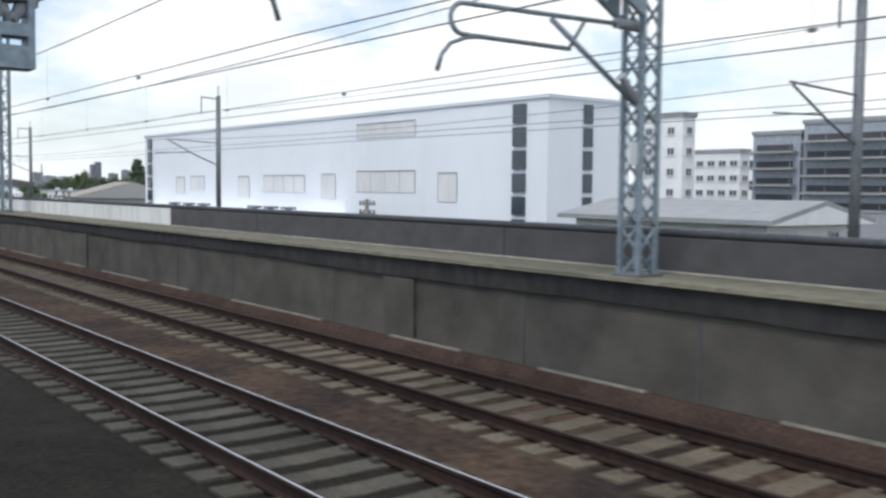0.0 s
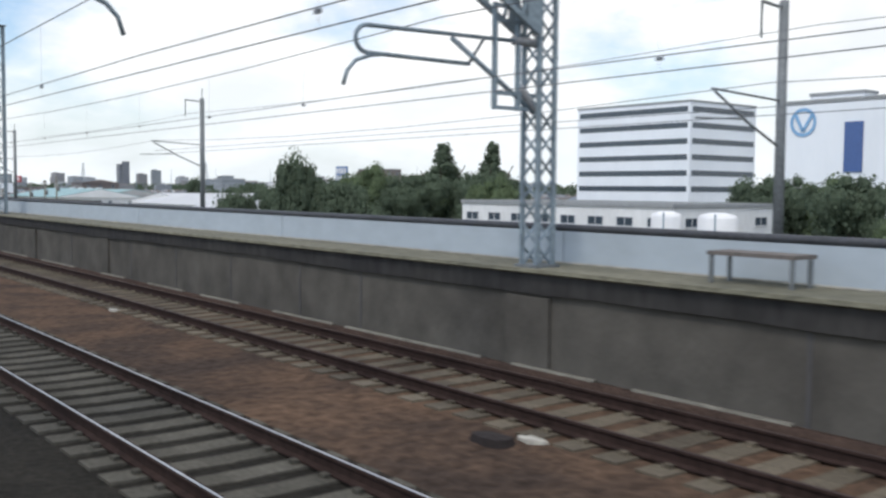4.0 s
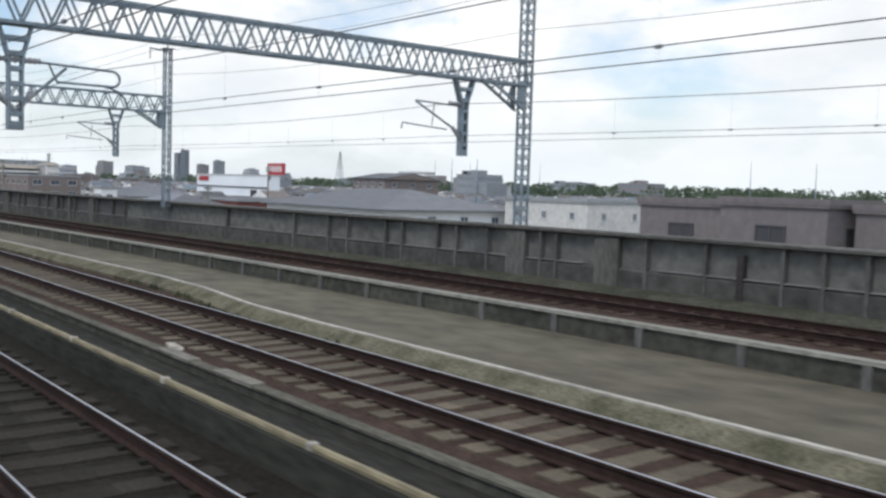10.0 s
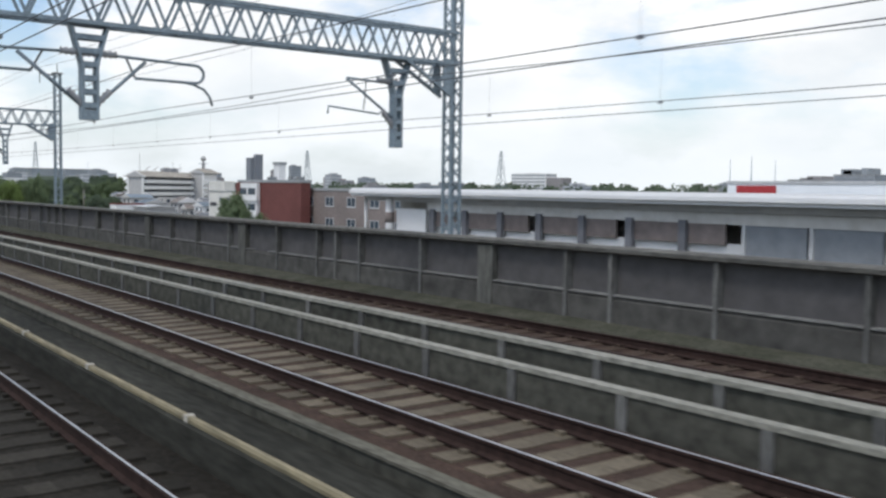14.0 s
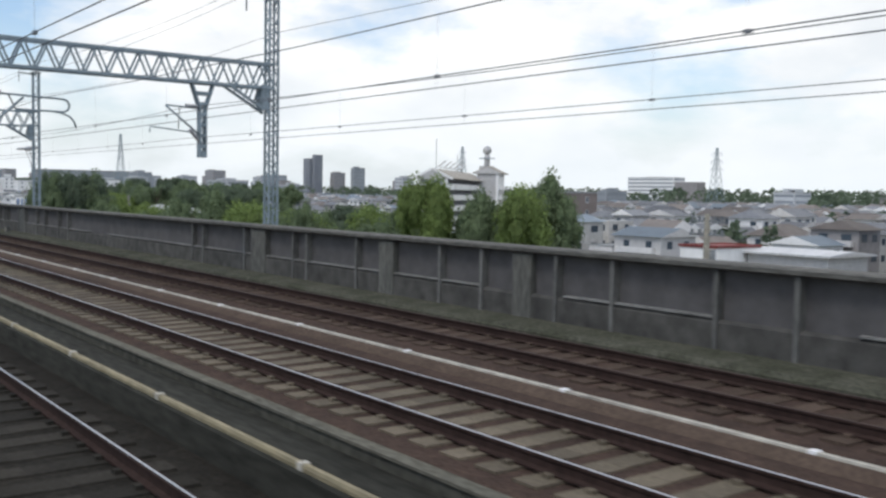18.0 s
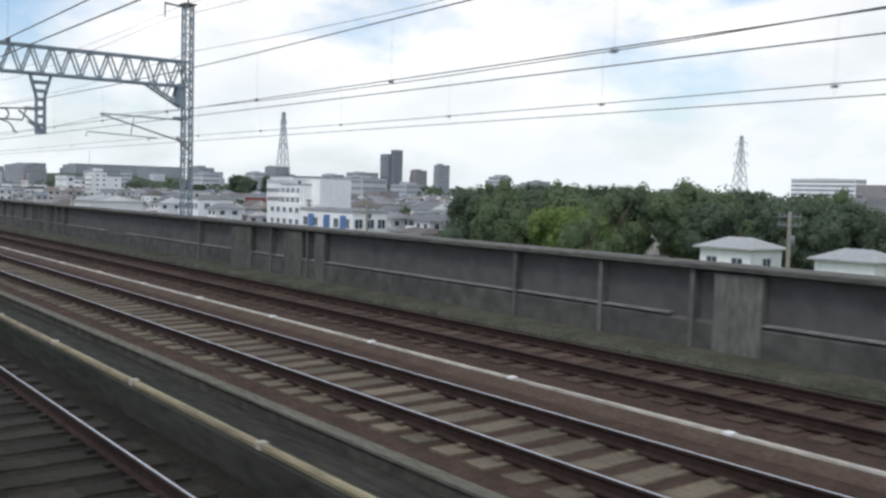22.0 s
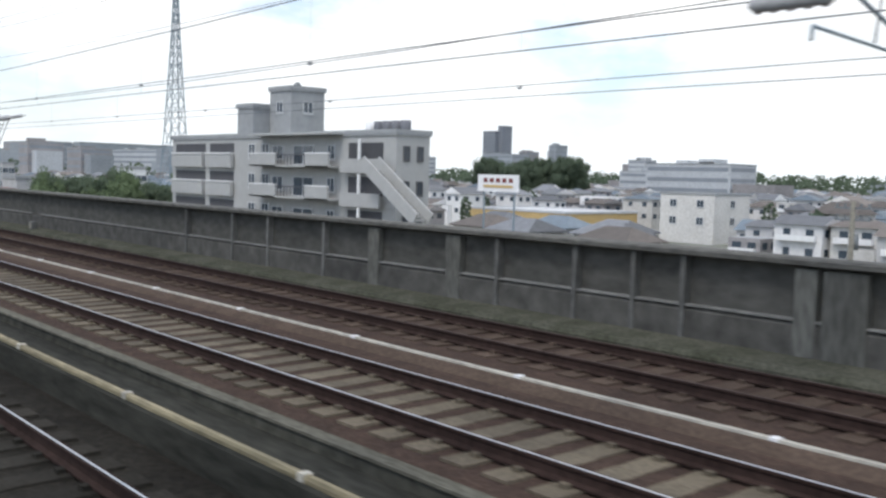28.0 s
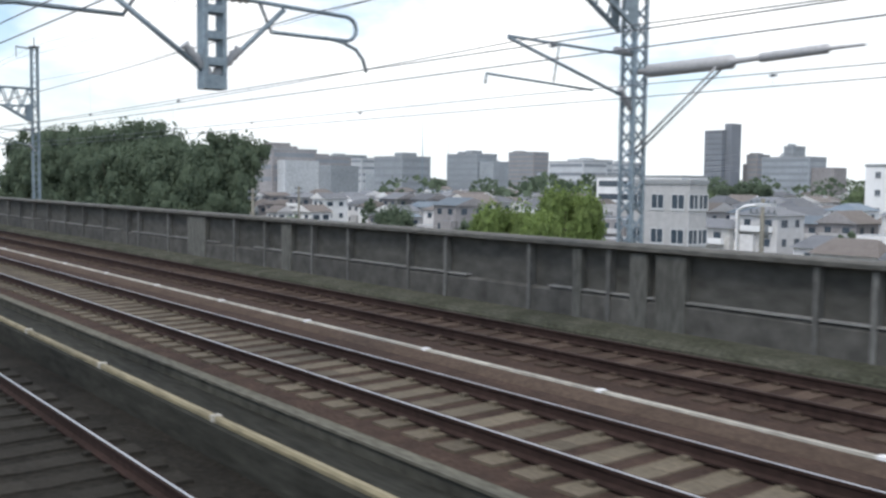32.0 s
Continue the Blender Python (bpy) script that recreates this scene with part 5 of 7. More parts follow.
for y in (55.2, 57.6, 60.0, 68.4, 71.2, 74.0):
    bm = B()
    box(bm, 29.6, 30.3, y - .42, y + .42, -1.40, -1.24)
    box(bm, 29.8, 30.1, y - .2, y + .2, -1.6, -1.40)
    part("roof_vent", bm, M["dark_wall"], lo, "dark mushroom vent")

building("office_block", "white office block behind the factory hall", 60, 1.5, 47.6, 52, 5.8, "white_wall", cols=2, ends=1, ww=.7, wh=.6, fl=1.6)
building("office_block", "low white office block with dark window rows", 80, 1.6, 56.5, 64.5, 3.9, "white_wall", cols=6, ends=1, ww=.9, wh=.6, fl=1.45)
building("office_block", "distant white office block with rows of windows", 110, 16, 62, 86, 5.0, "white_wall", cols=7, ends=3, style="band")
for y0, y1, zt in ((46.9, 51.6, 5.1), (22, 46.6, 5.9)):
    q = building("apartment_block", "blue-grey block with dark open gallery floors", 75, 2.5, y0, y1, zt, "slate_wall", "apartment block", style="none")
    for k in range(5):
        z = zt - 1.5 - 1.45 * k
        # the gallery's shade is a dark strip on the wall face
        plate(q, "gallery_recess", 74.98, y0 + .7, y1 - .4, z + .1, z + .62, "black", .04, "dark strip for the shade of a gallery")
        plate(q, "gallery_slab", 74.9, y0 + .2, y1 - .2, z - .12, z + .06, "flat_roof", .8, "projecting gallery slab")
        for j in range(int((y1 - y0) / 2.4)):
            plate(q, "gallery_post", 74.2, y0 + .4 + 2.4 * j, y0 + .5 + 2.4 * j, z + .06, z + .5, "galv_dark", .08)
building("workshop", "low long workshop with a row of pale windows", 26, 5, 17.3, 25.5, -1.0, "white_wall", roof="pitched", roofm="flat_roof", rise=.6, cols=10, ends=2, ww=.55, wh=.45, zmin=-3, first=.25, fl=9)
building("workshop", "low shed with a grey sheet roof", 40, 16, -10, 26, -2.2, "grey_wall", roof="pitched", roofm="roof_dark", rise=1.0, style="none")

# logo office and its neighbours
lg = building("office_building", "white office building with a round blue emblem", 107, 6, 196, 221.5, 10.9, "white_clad", style="none")
bm = B()
for k in range(20):
    a0, a1 = 2 * math.pi * k / 20, 2 * math.pi * (k + 1) / 20
    for r0, r1 in ((1.35, 1.75),):
        v = [bm.verts.new((106.9, 218 + r * math.cos(a), 8.6 + r * math.sin(a))) for r, a in ((r0, a0), (r1, a0), (r1, a1), (r0, a1))]
        bm.faces.new(v)
bar(bm, (106.88, 219.0, 9.5), (106.88, 218.0, 7.5), .1, .35)
bar(bm, (106.88, 218.0, 7.5), (106.88, 216.7, 9.7), .1, .35)
part("emblem", bm, M["sky_blue"], lg, "round blue emblem")
plate(lg, "blue_window", 106.95, 210.3, 212.6, 2.5, 8.4, "glass_blue", .1, "tall blue glass strip")
for k in range(4):
    plate(lg, "window", 106.95, 203.6, 205.6, 3.6 + k * 1.7, 4.6 + k * 1.7, "glass", .08)
building("office_building", "white office tower with dark window bands", 142, 20, 262, 290, 16.3, "white_clad", style="band", fl=2.9, wh=1.0)
building("roof_plant", "white plant room block on the office roof", 110, 3, 212, 219, 12.0, "white_clad", style="none")
b3 = building("office_building", "long white research building with blue windows", 134, 20, 163, 216, 10.4, "white_clad", style="none")
for y0, y1, z0, z1 in ((190.2, 193.0, 6.0, 9.2), (181.5, 184.6, 7.2, 8.9), (173, 175.5, 7.4, 8.8)):
    plate(b3, "blue_window", 133.95, y0, y1, z0, z1, "glass_blue", .1)
for y0, y1, z0, z1 in ((211, 212.6, 7.0, 7.8), (207, 208.4, 7.0, 7.8), (199, 201, 6.8, 7.6), (199, 201, 4.0, 4.8), (168, 170, 5.6, 6.4)):
    plate(b3, "window", 133.95, y0, y1, z0, z1, "glass", .08)
bm = B()
for k in range(7):
    a0 = math.pi / 2 * k / 7
    box(bm, 134, 140, 216 + 3.0 * math.sin(a0), 216 + 3.0 * math.sin(math.pi / 2 * (k + 1) / 7), G, 10.4 - 4.5 * (1 - math.cos(a0)))
part("rounded_end", bm, M["white_clad"], b3, "rounded white end of the block")
building("roof_plant", "white rooftop plant room", 140, 9, 193, 205, 14.2, "white_wall", style="none")
building("roof_plant", "low white rooftop plant deck", 138, 9, 172, 192, 12.0, "white_wall", style="none")
f1 = building("research_block", "low white front block with a plain wall", 75, 14, 131, 142.5, .3, "white_clad", style="none")
for k in range(5):
    plate(f1, "slot_window", 74.96, 141.2, 142.3, -.7 - .85 * k, -.35 - .85 * k, "glass", .06)
bm = B()
for k in range(12):
    bar(bm, (75.2, 131.4 + k, .3), (75.2, 131.4 + k, .9), .05)
bar(bm, (75.2, 131.4, .9), (75.2, 142.4, .9), .06)
part("roof_railing", bm, M["galv"], f1, "thin roof railing")
f2 = building("research_block", "white middle block with small square windows", 91, 14, 133, 150, 3.3, "white_clad", style="none")
for y0, z0 in ((146, 1.0), (141, 1.6), (137.4, .4), (135.2, 2.0)):
    plate(f2, "window", 90.96, y0, y0 + 1.1, z0, z0 + .8, "glass", .06)
f3 = building("research_block", "white laboratory block with dark vent openings", 79, 16, 98, 123, 2.9, "white_clad", style="none")
for y0, z0 in ((121.0, 2.0), (121.0, .9), (118.5, 1.5), (116, .6), (119.4, -.6), (113, 1.6)):
    plate(f3, "vent_opening", 78.96, y0, y0 + 1.2, z0, z0 + .4, "glass", .06)
f4 = building("research_block", "white rear laboratory tower with roof pipes", 110, 14, 128, 152, 7.4, "white_clad", style="band", fl=2.6, wh=.7)
f5 = building("research_block", "grey-white service wing at the track side", 62, 12, 96, 124, -1.0, "white_wall", style="none")
for y0 in (121, 116.5, 109):
    plate(f5, "opening", 61.96, y0, y0 + .7, -2.6, -1.9, "black", .06)
rr = random.Random(5)
for k in range(9):
    x, y, z = ((92 + rr.uniform(0, 8), rr.uniform(134, 149), 3.4), (80 + rr.uniform(0, 8), rr.uniform(100, 122), 3.0))[k % 2]
    q = empty("roof_unit", x, y, z, "small grey roof ventilation unit on a flat roof", "roof unit", "roof units")
    bm = B()
    box(bm, x - .6, x + .6, y - .5, y + .5, z - .05, z + rr.uniform(.6, 1.1))
    part("body", bm, M["grey_wall"], q)
    bm = B()
    tube(bm, [(x, y + .8, z - .05), (x, y + .8, z + rr.uniform(.9, 1.6))], .16, 8)
    part("flue", bm, M["galv"], q)
bn = building("barn", "old shed with a wide tan sheet roof", 45, 17, 149.6, 157, -1.9, "tan_wall", roof="pitched", roofm="roof_tan", rise=2.4, style="none")
for y in (150.6, 157.4):
    bm = B()
    tube(bm, [(44.2, y, -5), (44.2, y, -.9), (44.2, y - .25, -.6), (44.4, y - .7, -.6)], .24, 8)
    part("vent_pipe", bm, M["white"], bn, "bent white vent pipe")
building("warehouse", "low white warehouse with a flat roof", 60, 14, 200, 226, -1.3, "white_wall", cols=8, ends=3, ww=1.8, wh=.8)
building("warehouse", "long low white shed", 48, 10, 250, 264, -2.6, "white_wall", roof="pitched", roofm="roof_white", rise=1.0, style="none")
for y, r in ((184.9, 1.1), (188.5, .9)):
    tk = empty("storage_tank", 45, y, G, "round white storage tank with a domed top", "tank", "storage tanks")
    bm = B()
    tube(bm, [(45, y, G), (45, y, -1.5), (45, y, -1.3), (45, y, -1.15)], [r, r, r * .9, r * .4], 20)
    part("shell", bm, M["white"], tk)
    bm = B()
    tube(bm, [(45 - r * .9, y - r * .5, G), (45 - r * .9, y - r * .5, -1.2)], .05, 6)
    part("pipe", bm, M["galv"], tk)

# middle stretch
building("warehouse", "large warehouse under a pale sheet roof", 85, 26, 349, 385, -3.4, "white_wall", "warehouse", roof="pitched", roofm="roof_white", rise=2.0, style="none", ridge="x")
building("warehouse", "large warehouse under a pale sheet roof", 70, 20, 300, 345, -3.2, "white_wall", "warehouse", roof="pitched", roofm="roof_white", rise=1.6, style="none")
building("factory", "pale factory with long roofs", 95, 30, 285, 334, 1.0, "white_wall", "factory", cols=8, ends=3, roofm="roof_white")
tw = building("warehouse", "long warehouse with a teal sheet roof", 68, 20, 389, 431, -2.6, "white_wall", "warehouse", roof="pitched", roofm="roof_teal", rise=2.0, cols=0, ends=4, ww=.9, wh=.9, zmin=-5)
for y in (384, 391, 398, 405):
    bm = B()
    box(bm, 77.5, 78.7, y + 6 - .5, y + 6 + .5, -.8, -.2)
    part("roof_vent", bm, M["white"], tw)
building("warehouse", "grey warehouse with a teal roof behind", 92, 20, 432, 462, -2.6, "grey_wall", "warehouse", roof="pitched", roofm="roof_teal", rise=1.8, style="none")
for k in range(4):
    building("apartment_block", "grey-brown flat-roofed block with dark openings", 34.5 + (k % 2) * 1.2, 4, 390.5 + k * 5.4, 395.4 + k * 5.4, -.35 - .15 * (k % 2), "grey_brown", "apartment block", cols=1, ends=1, ww=1.4, wh=1.0, pane="black", fm="frame_d", fl=2.0, roofm="grey_brown")
building("brown_block", "brown brick apartment block behind the sign", 186, 10, 428, 440, 6.8, "brown_wall", "apartment block", cols=7, ends=3, style="balcony")

sg = empty("sign_tower", 198, 470, G, "tall advertising tower, blue and white board over a red band", "sign tower")
bm = B()
for dy in (-2.6, 2.6):
    for dx in (0, 1.4):
        bar(bm, (198 + dx, 470 + dy, G), (198 + dx, 470 + dy, 1.2), .3)
part("posts", bm, M["galv_dark"], sg)
plate(sg, "board", 198, 466, 474, 2.6, 8.7, "blue", .5, "blue board with white bars")
for k in range(4):
    plate(sg, "lettering_bar", 197.48, 466.6 + k * 1.9, 467.9 + k * 1.9, 5.9, 8.0, "white", .05)
for k in range(5):
    plate(sg, "lettering_bar", 197.48, 466.5 + k * 1.5, 467.4 + k * 1.5, 3.0, 5.3, "white", .05)
plate(sg, "red_band", 198, 466, 474, 1.2, 2.5, "red", .5, "red band")

for x, d, y0, y1, z, r in ((46.5, 15, 449.5, 470, -2.2, 1.75), (58, 12, 541, 556, -3.3, 2.2), (40, 12, 484, 500, -3.8, 1.9)):
    building("community_hall", "wide low hall under a dark hip roof", x, d, y0, y1, z, "white_wall", "hall", roof="pitched", roofm="roof_dark", rise=r, hip=6.5, cols=9, ends=4, ww=.9, wh=1.6, zmin=-6, first=.4)
building("low_building", "pale low building with a flat roof", 60, 8, 438, 448.5, -1.0, "cream_wall", cols=3, ends=2, ww=.6, wh=.7)
building("flat_block", "three-storey grey-brown block with end balconies", 64, 7, 476, 487, -.95, "grey_brown", "apartment block", cols=3, ends=2, style="win", ww=.7, wh=.8, fl=1.9)
lx = building("showroom", "long white clad showroom and store", 100, 3.0, 572, 609.5, 1.2, "white_clad", "store", cols=1, ends=0, style="none", roofm="roof_white")
plate(lx, "stripe", 99.95, 572, 609.5, -1.6, -1.2, "dark_wall", .06)
plate(lx, "opening", 99.95, 577, 580, -3.4, -1.9, "black", .06)
s1 = empty("roof_sign", 108, 583, 1.3, "red rooftop sign board with white bars on posts", "sign")
plate(s1, "board", 108, 578.8, 587, 1.7, 4.4, "red", .3, "red board")
for k in range(5):
    plate(s1, "lettering_bar", 107.68, 580.0 + k * 1.3, 580.7 + k * 1.3, 2.4, 3.8, "white", .04)
for y in (579.5, 583, 586.5):
    bm = B()
    bar(bm, (108.3, y, 1.3), (108.3, y, 4.3), .2)
    part("post", bm, M["galv"], s1)
plate(lx, "wall_sign", 99.92, 602.5, 608, -.1, 1.0, "red", .12, "red wall sign")
building("brown_house_block", "dark brown building with a wide roof", 130, 16, 570, 584, 1.6, "brown_wall", roof="pitched", roofm="roof_dark", rise=1.4, cols=4, ends=3)
building("brick_store", "low red brick store with dark shutters", 50, 12, 484, 492, -2.4, "brick_wall", cols=2, ends=2, ww=2.4, wh=1.2, pane="black")
building("brown_block", "brown low apartment block with white trims", 62, 12, 618, 666, -.4, "brown_wall", "apartment block", cols=9, ends=3, ww=2.0)
building("blue_shed", "low shed with a pale blue front and roof", 70, 8, 493, 502.5, -2.3, "sky_dull", roof="pitched", roofm="roof_teal", rise=.9, style="none")

# station of the neighbouring line, twice
def station(label, x0, dep, y0, y1, zroof, band):
    s = empty("station", x0, y0, G, label, "station")
    RES.append((x0 - 2, x0 + dep + 2, y0 - 2, y1 + 2))
    bm = B()
    box(bm, x0, x0 + dep, y0, y1, zroof - .32, zroof)
    bmesh.ops.bevel(bm, geom=[e for e in bm.edges], offset=.1, segments=2, affect="EDGES")
    part("roof", bm, M["white"], s, "long white flat roof")
    bm = B()
    box(bm, x0 + .5, x0 + dep - .5, y0 + .5, y1 - .5, zroof - .5, zroof - .33)
    part("soffit", bm, M["grey_wall"], s)
    bm = B()
    box(bm, x0 + .3, x0 + dep - .2, y0, y1, G, -2.4)
    part("platform", bm, M["conc"], s)
    bm = B()
    box(bm, x0 + dep - .9, x0 + dep - .7, y0 + .4, y1 - .4, -2.4, zroof - .5)
    part("back_wall", bm, M["cream_wall"], s)
    # upper wall, then a row of panels and windows between posts
    bm = B()
    box(bm, x0 + .62, x0 + .80, y0 + .5, y1 - 4.6, -.80, zroof - .52)
    # duller than the lower wall: the roof's shade is in the colour
    part("upper_wall", bm, M["cream_wall"], s, "pale upper wall, its colour toned down for the shade under the roof")
    bm = B()
    box(bm, x0 + .78, x0 + .84, y0 + .5, y1 - 4.6, -2.4, -1.30)
    part("lower_wall", bm, M["white_wall"], s, "pale grey lower wall")
    n = int((y1 - y0 - 5) / 1.9)
    for k in range(n):
        y = y1 - 5.0 - 1.9 * k
        bm = B()
        if k < 7 or k % 8 == 3:
            box(bm, x0 + .66, x0 + .74, y - (1.8 if k % 2 else 1.3), y, -1.34, -.80)
            part("panel", bm, M[band], s, "coloured wall panel")
            bm = B()
            box(bm, x0 + .52, x0 + .66, y - .12, y + .12, -2.4, -.72)
            part("post", bm, M["dark_wall"], s, "dark grey post")
        else:
            box(bm, x0 + .66, x0 + .72, y - 1.75, y - .05, -1.6, -.80)
            part("window", bm, M["far_pane"], s)
            bm = B()
            box(bm, x0 + .60, x0 + .68, y - .05, y + .05, -2.4, -.80)
            part("mullion", bm, M["frame_w"], s)
    bm = B()
    box(bm, x0 + .62, x0 + .70, y1 - 4.5, y1 - 2.6, -2.4, -.75)
    part("white_door", bm, M["white"], s, "white metal door panel")
    bm = B()
    tube(bm, [(x0 + .5, y1 - 2.3, -2.4), (x0 + .5, y1 - 2.3, zroof - .4)], .16, 10)
    part("column", bm, M["white"], s)
    bm = B()
    tube(bm, [(x0 + .5, y1 - 2.3, -1.3), (x0 + .5, y1 - 2.3, -.9)], .175, 10)
    part("band", bm, M[band], s)
    bm = B()
    tube(bm, [(x0 + .5, y1 - .6, -2.4), (x0 + .5, y1 - .6, zroof - .4)], .07, 8)
    part("column", bm, M["white"], s)
    return s


def railing(label, x, y0, y1, z, n):
    r = empty("railing", x, y0, z, label, "railing")
    bm = B()
    for zz in (z + .2, z + .55, z + .9):
        bar(bm, (x, y0, zz), (x, y1, zz), .06)
    part("rails", bm, M["white"], r)
    for k in range(n + 1):
        y = y0 + (y1 - y0) * k / n
        bm = B()
        bar(bm, (x, y, G), (x, y, z + .95), .08)
        part("post", bm, M["white"], r)


st1 = station("long elevated station with a white roof and brown panels", 20, 3.2, 528.8, 568, .02, "brown_wall")
railing("white platform end railing", 20.5, 511, 528, -2.25, 12)
st2 = station("long elevated station with a white roof and red panels", 19.2, 3.4, 1198.6, 1230, .55, "red")
railing("white platform end railing", 19.8, 1227.5, 1238.5, -2.0, 8)
for x, y, z in ((20.45, 520.5, -1.29), (19.75, 1232.4, -.81)):
    q = empty("platform_sign", x, y, z, "white box sign with plain grey bars on the platform railing", "sign", "platform signs")
    bm = B()
    box(bm, x - .05, x + .05, y - .55, y + .55, z - .3, z + .3)
    part("panel", bm, M["white"], q)
    for dz in (.1, -.12):
        bm = B()
        box(bm, x - .062, x - .048, y - .4, y + .4, z + dz - .06, z + dz + .06)
        part("lettering_bar", bm, M["far_pane"], q)
    for dy in (-.5, .5):
        bm = B()
        bar(bm, (x + .02, y + dy, G), (x + .02, y + dy, z - .3), .05)
        part("post", bm, M["white"], q)
# rounded white stair enclosure at the station end
te = empty("stair_tube", 20, 1194, G, "rounded white stair enclosure with an open dark mouth", "stair enclosure")
for y0, zc, r in ((1193.2, -1.05, 1.15), (1190.6, -1.85, 1.0)):
    bm = B()
    for rad, nrm in ((r, 1), (r - .12, -1)):
        rings = []
        for y in (y0, y0 + 3.0):
            rings.append([bm.verts.new((21.0 + 1.1 * rad * math.cos(a), y, zc + rad * max(-.8, math.sin(a)))) for a in [2 * math.pi * k / 24 for k in range(24)]])
        for k in range(24):
            j = (k + 1) % 24
            bm.faces.new((rings[0][k], rings[0][j], rings[1][j], rings[1][k])).smooth = True
    part("shell", bm, M["white"], te)
bm = B()
box(bm, 20.1, 21.9, 1195.0, 1195.1, G, -.9)
part("inner_wall", bm, M["black"], te)
bm = B()
box(bm, 20.2, 21.8, 1190.8, 1196, G, -2.3)
part("base", bm, M["grey_wall"], te)
for x, y, z in ((20.5, 523.4, .9), (20.6, 516.7, .75), (20.5, 514.3, .6), (21, 1240, 1.0), (21.0, 1247.5, 1.0)):
    p = empty("lamp_post", x, y, G, "slim white platform lamp post", "lamp post", "platform lamp posts")
    bm = B()
    tube(bm, [(x, y, G), (x, y, z - 1.6), (x + .05, y - .2, z - 1.5), (x + .1, y - .6, z - 1.45)], .05, 6)
    part("pole", bm, M["white"], p)
    bm = B()
    box(bm, x, x + .2, y - .95, y - .5, z - 1.5, z - 1.42)
    part("lamp_head", bm, M["frame_w"], p)
wg = building("station_annex", "white annex with a winged roof behind the station", 22.8, 2.2, 1198.3, 1205.0, 1.2, "white_wall", style="none", roofm="white", lip=.02)
bm = B()
lo = [bm.verts.new(c) for c in ((22.4, 1197.0, 1.7), (25.6, 1197.0, 1.7), (25.6, 1201.0, 1.85), (22.4, 1201.0, 1.85), (25.6, 1207.0, .68), (22.4, 1207.0, .68))]
hi = [bm.verts.new(v.co + Vector((0, 0, .16))) for v in lo]
for q in ((0, 1, 2, 3), (3, 2, 4, 5)):
    bm.faces.new([hi[i] for i in q])
    bm.faces.new([lo[i] for i in q[::-1]])
for i, j in ((0, 1), (1, 2), (2, 4), (4, 5), (5, 3), (3, 0)):
    bm.faces.new((lo[i], lo[j], hi[j], hi[i]))
bmesh.ops.recalc_face_normals(bm, faces=bm.faces)
part("winged_roof", bm, M["white"], wg, "white folded roof that rises to one end")

# last stretch
hb = building("house_block", "cream cubic building with dark slit windows and a raised end", 67, 1.6, 673.3, 692.1, -.95, "cube_wall", style="none", lip=.1)
bm = B()
box(bm, 66.98, 68.8, 685.6, 692.1, -.8, .85)
part("raised_end", bm, M["cube_wall"], hb)
for y, w in ((680.0, .25), (675.6, .25)):
    plate(hb, "slit_window", 66.97, y - w, y + w, -4.2, -1.75, "black", .05, "tall dark slit")
for y in (687.1, 684.1):
    window(hb, 66.97, y, -2.6, "w", 1.1, .8, "glass", "frame_w")
plate(hb, "low_window", 66.97, 688.9, 691.4, -3.35, -2.75, "black", .05)
for y in (676.0, 677.2, 681.5):
    bm = B()
    box(bm, 67.3, 68.0, y - .35, y + .35, -.85, -.35)
    part("roof_unit", bm, M["grey_wall"], hb)
br = building("brick_building", "red brick building with white balconies", 60, 1.4, 646, 665, .6, "brick_wall", style="none")
plate(br, "white_bay", 59.9, 657.8, 663.6, -8, .5, "white_wall", .5, "white balcony bay")
for k in range(3):
    for y in (658.2, 661.0):
        plate(br, "opening", 59.36, y, y + 2.2, -1.1 - k * 2.2, -.2 - k * 2.2, "glass", .05)
for y in (647, 648.6, 650.2, 655, 656.4):
    bm = B()
    tube(bm, [(60.7, y, .6), (60.7, y, 1.4)], .35, 10)
    part("water_tank", bm, M["galv_dark"], br)
building("roof_box", "white lift housing above the brick building", 61.4, 1.0, 654.9, 656.6, 3.1, "white_wall", style="none")
plate(br, "brick_pier", 59.36, 663.0, 664.3, -8, .58, "brick_wall", .12, "red brick corner pier")
for k in range(3):
    plate(br, "balcony_front", 59.34, 657.4, 662.9, -2.0 - 2.2 * k, -1.2 - 2.2 * k, "white_wall", .2, "white balcony front")
building("hall", "low grey hall with a dark hip roof", 92, 8, 703.5, 712.5, -3.3, "grey_wall", roof="pitched", roofm="roof_dark", rise=1.3, hip=2.8, cols=3, ww=.9, wh=.8)
# white apartment block that stands at an angle to the line: x runs along its gable, y along its long side, turned as a whole at the end
AX, AY, AW, AL = 98.0, 826.0, 5.2, 40.0
ap = empty("apartment_block", AX, AY, G, "white apartment block with gallery floors, grey gables and a rear wing", "apartment block")
bm = B()
box(bm, AX, AX + AW, AY, AY + AL, G, 2.5)
apw = part("wall", bm, M["white_wall"], ap)
pitched_roof(ap, AX - .8, AX + AW + .8, AY, AY + AL, 2.5, 1.7, M["roof_tan"], gable=M["grey_wall"])
for a, b in ((AX - .1, AX + .45), (AX + AW - .45, AX + AW + .1)):
    end_plate(ap, "gable_post", a, b, AY - .01, G, 2.9, "white_wall", .35, "broad white concrete post")
end_plate(ap, "gable_panel", AX + .5, AX + AW - .5, AY - .01, G, 2.8, "grey_wall", .12, "plain grey gable panel")
for k in range(4):
    end_plate(ap, "vent_opening", AX + .7 + 1.0 * k, AX + 1.4 + 1.0 * k, AY - .14, 1.65, 2.2, "far_pane", .04)
for sx in (-1, 1):
    bm = B()
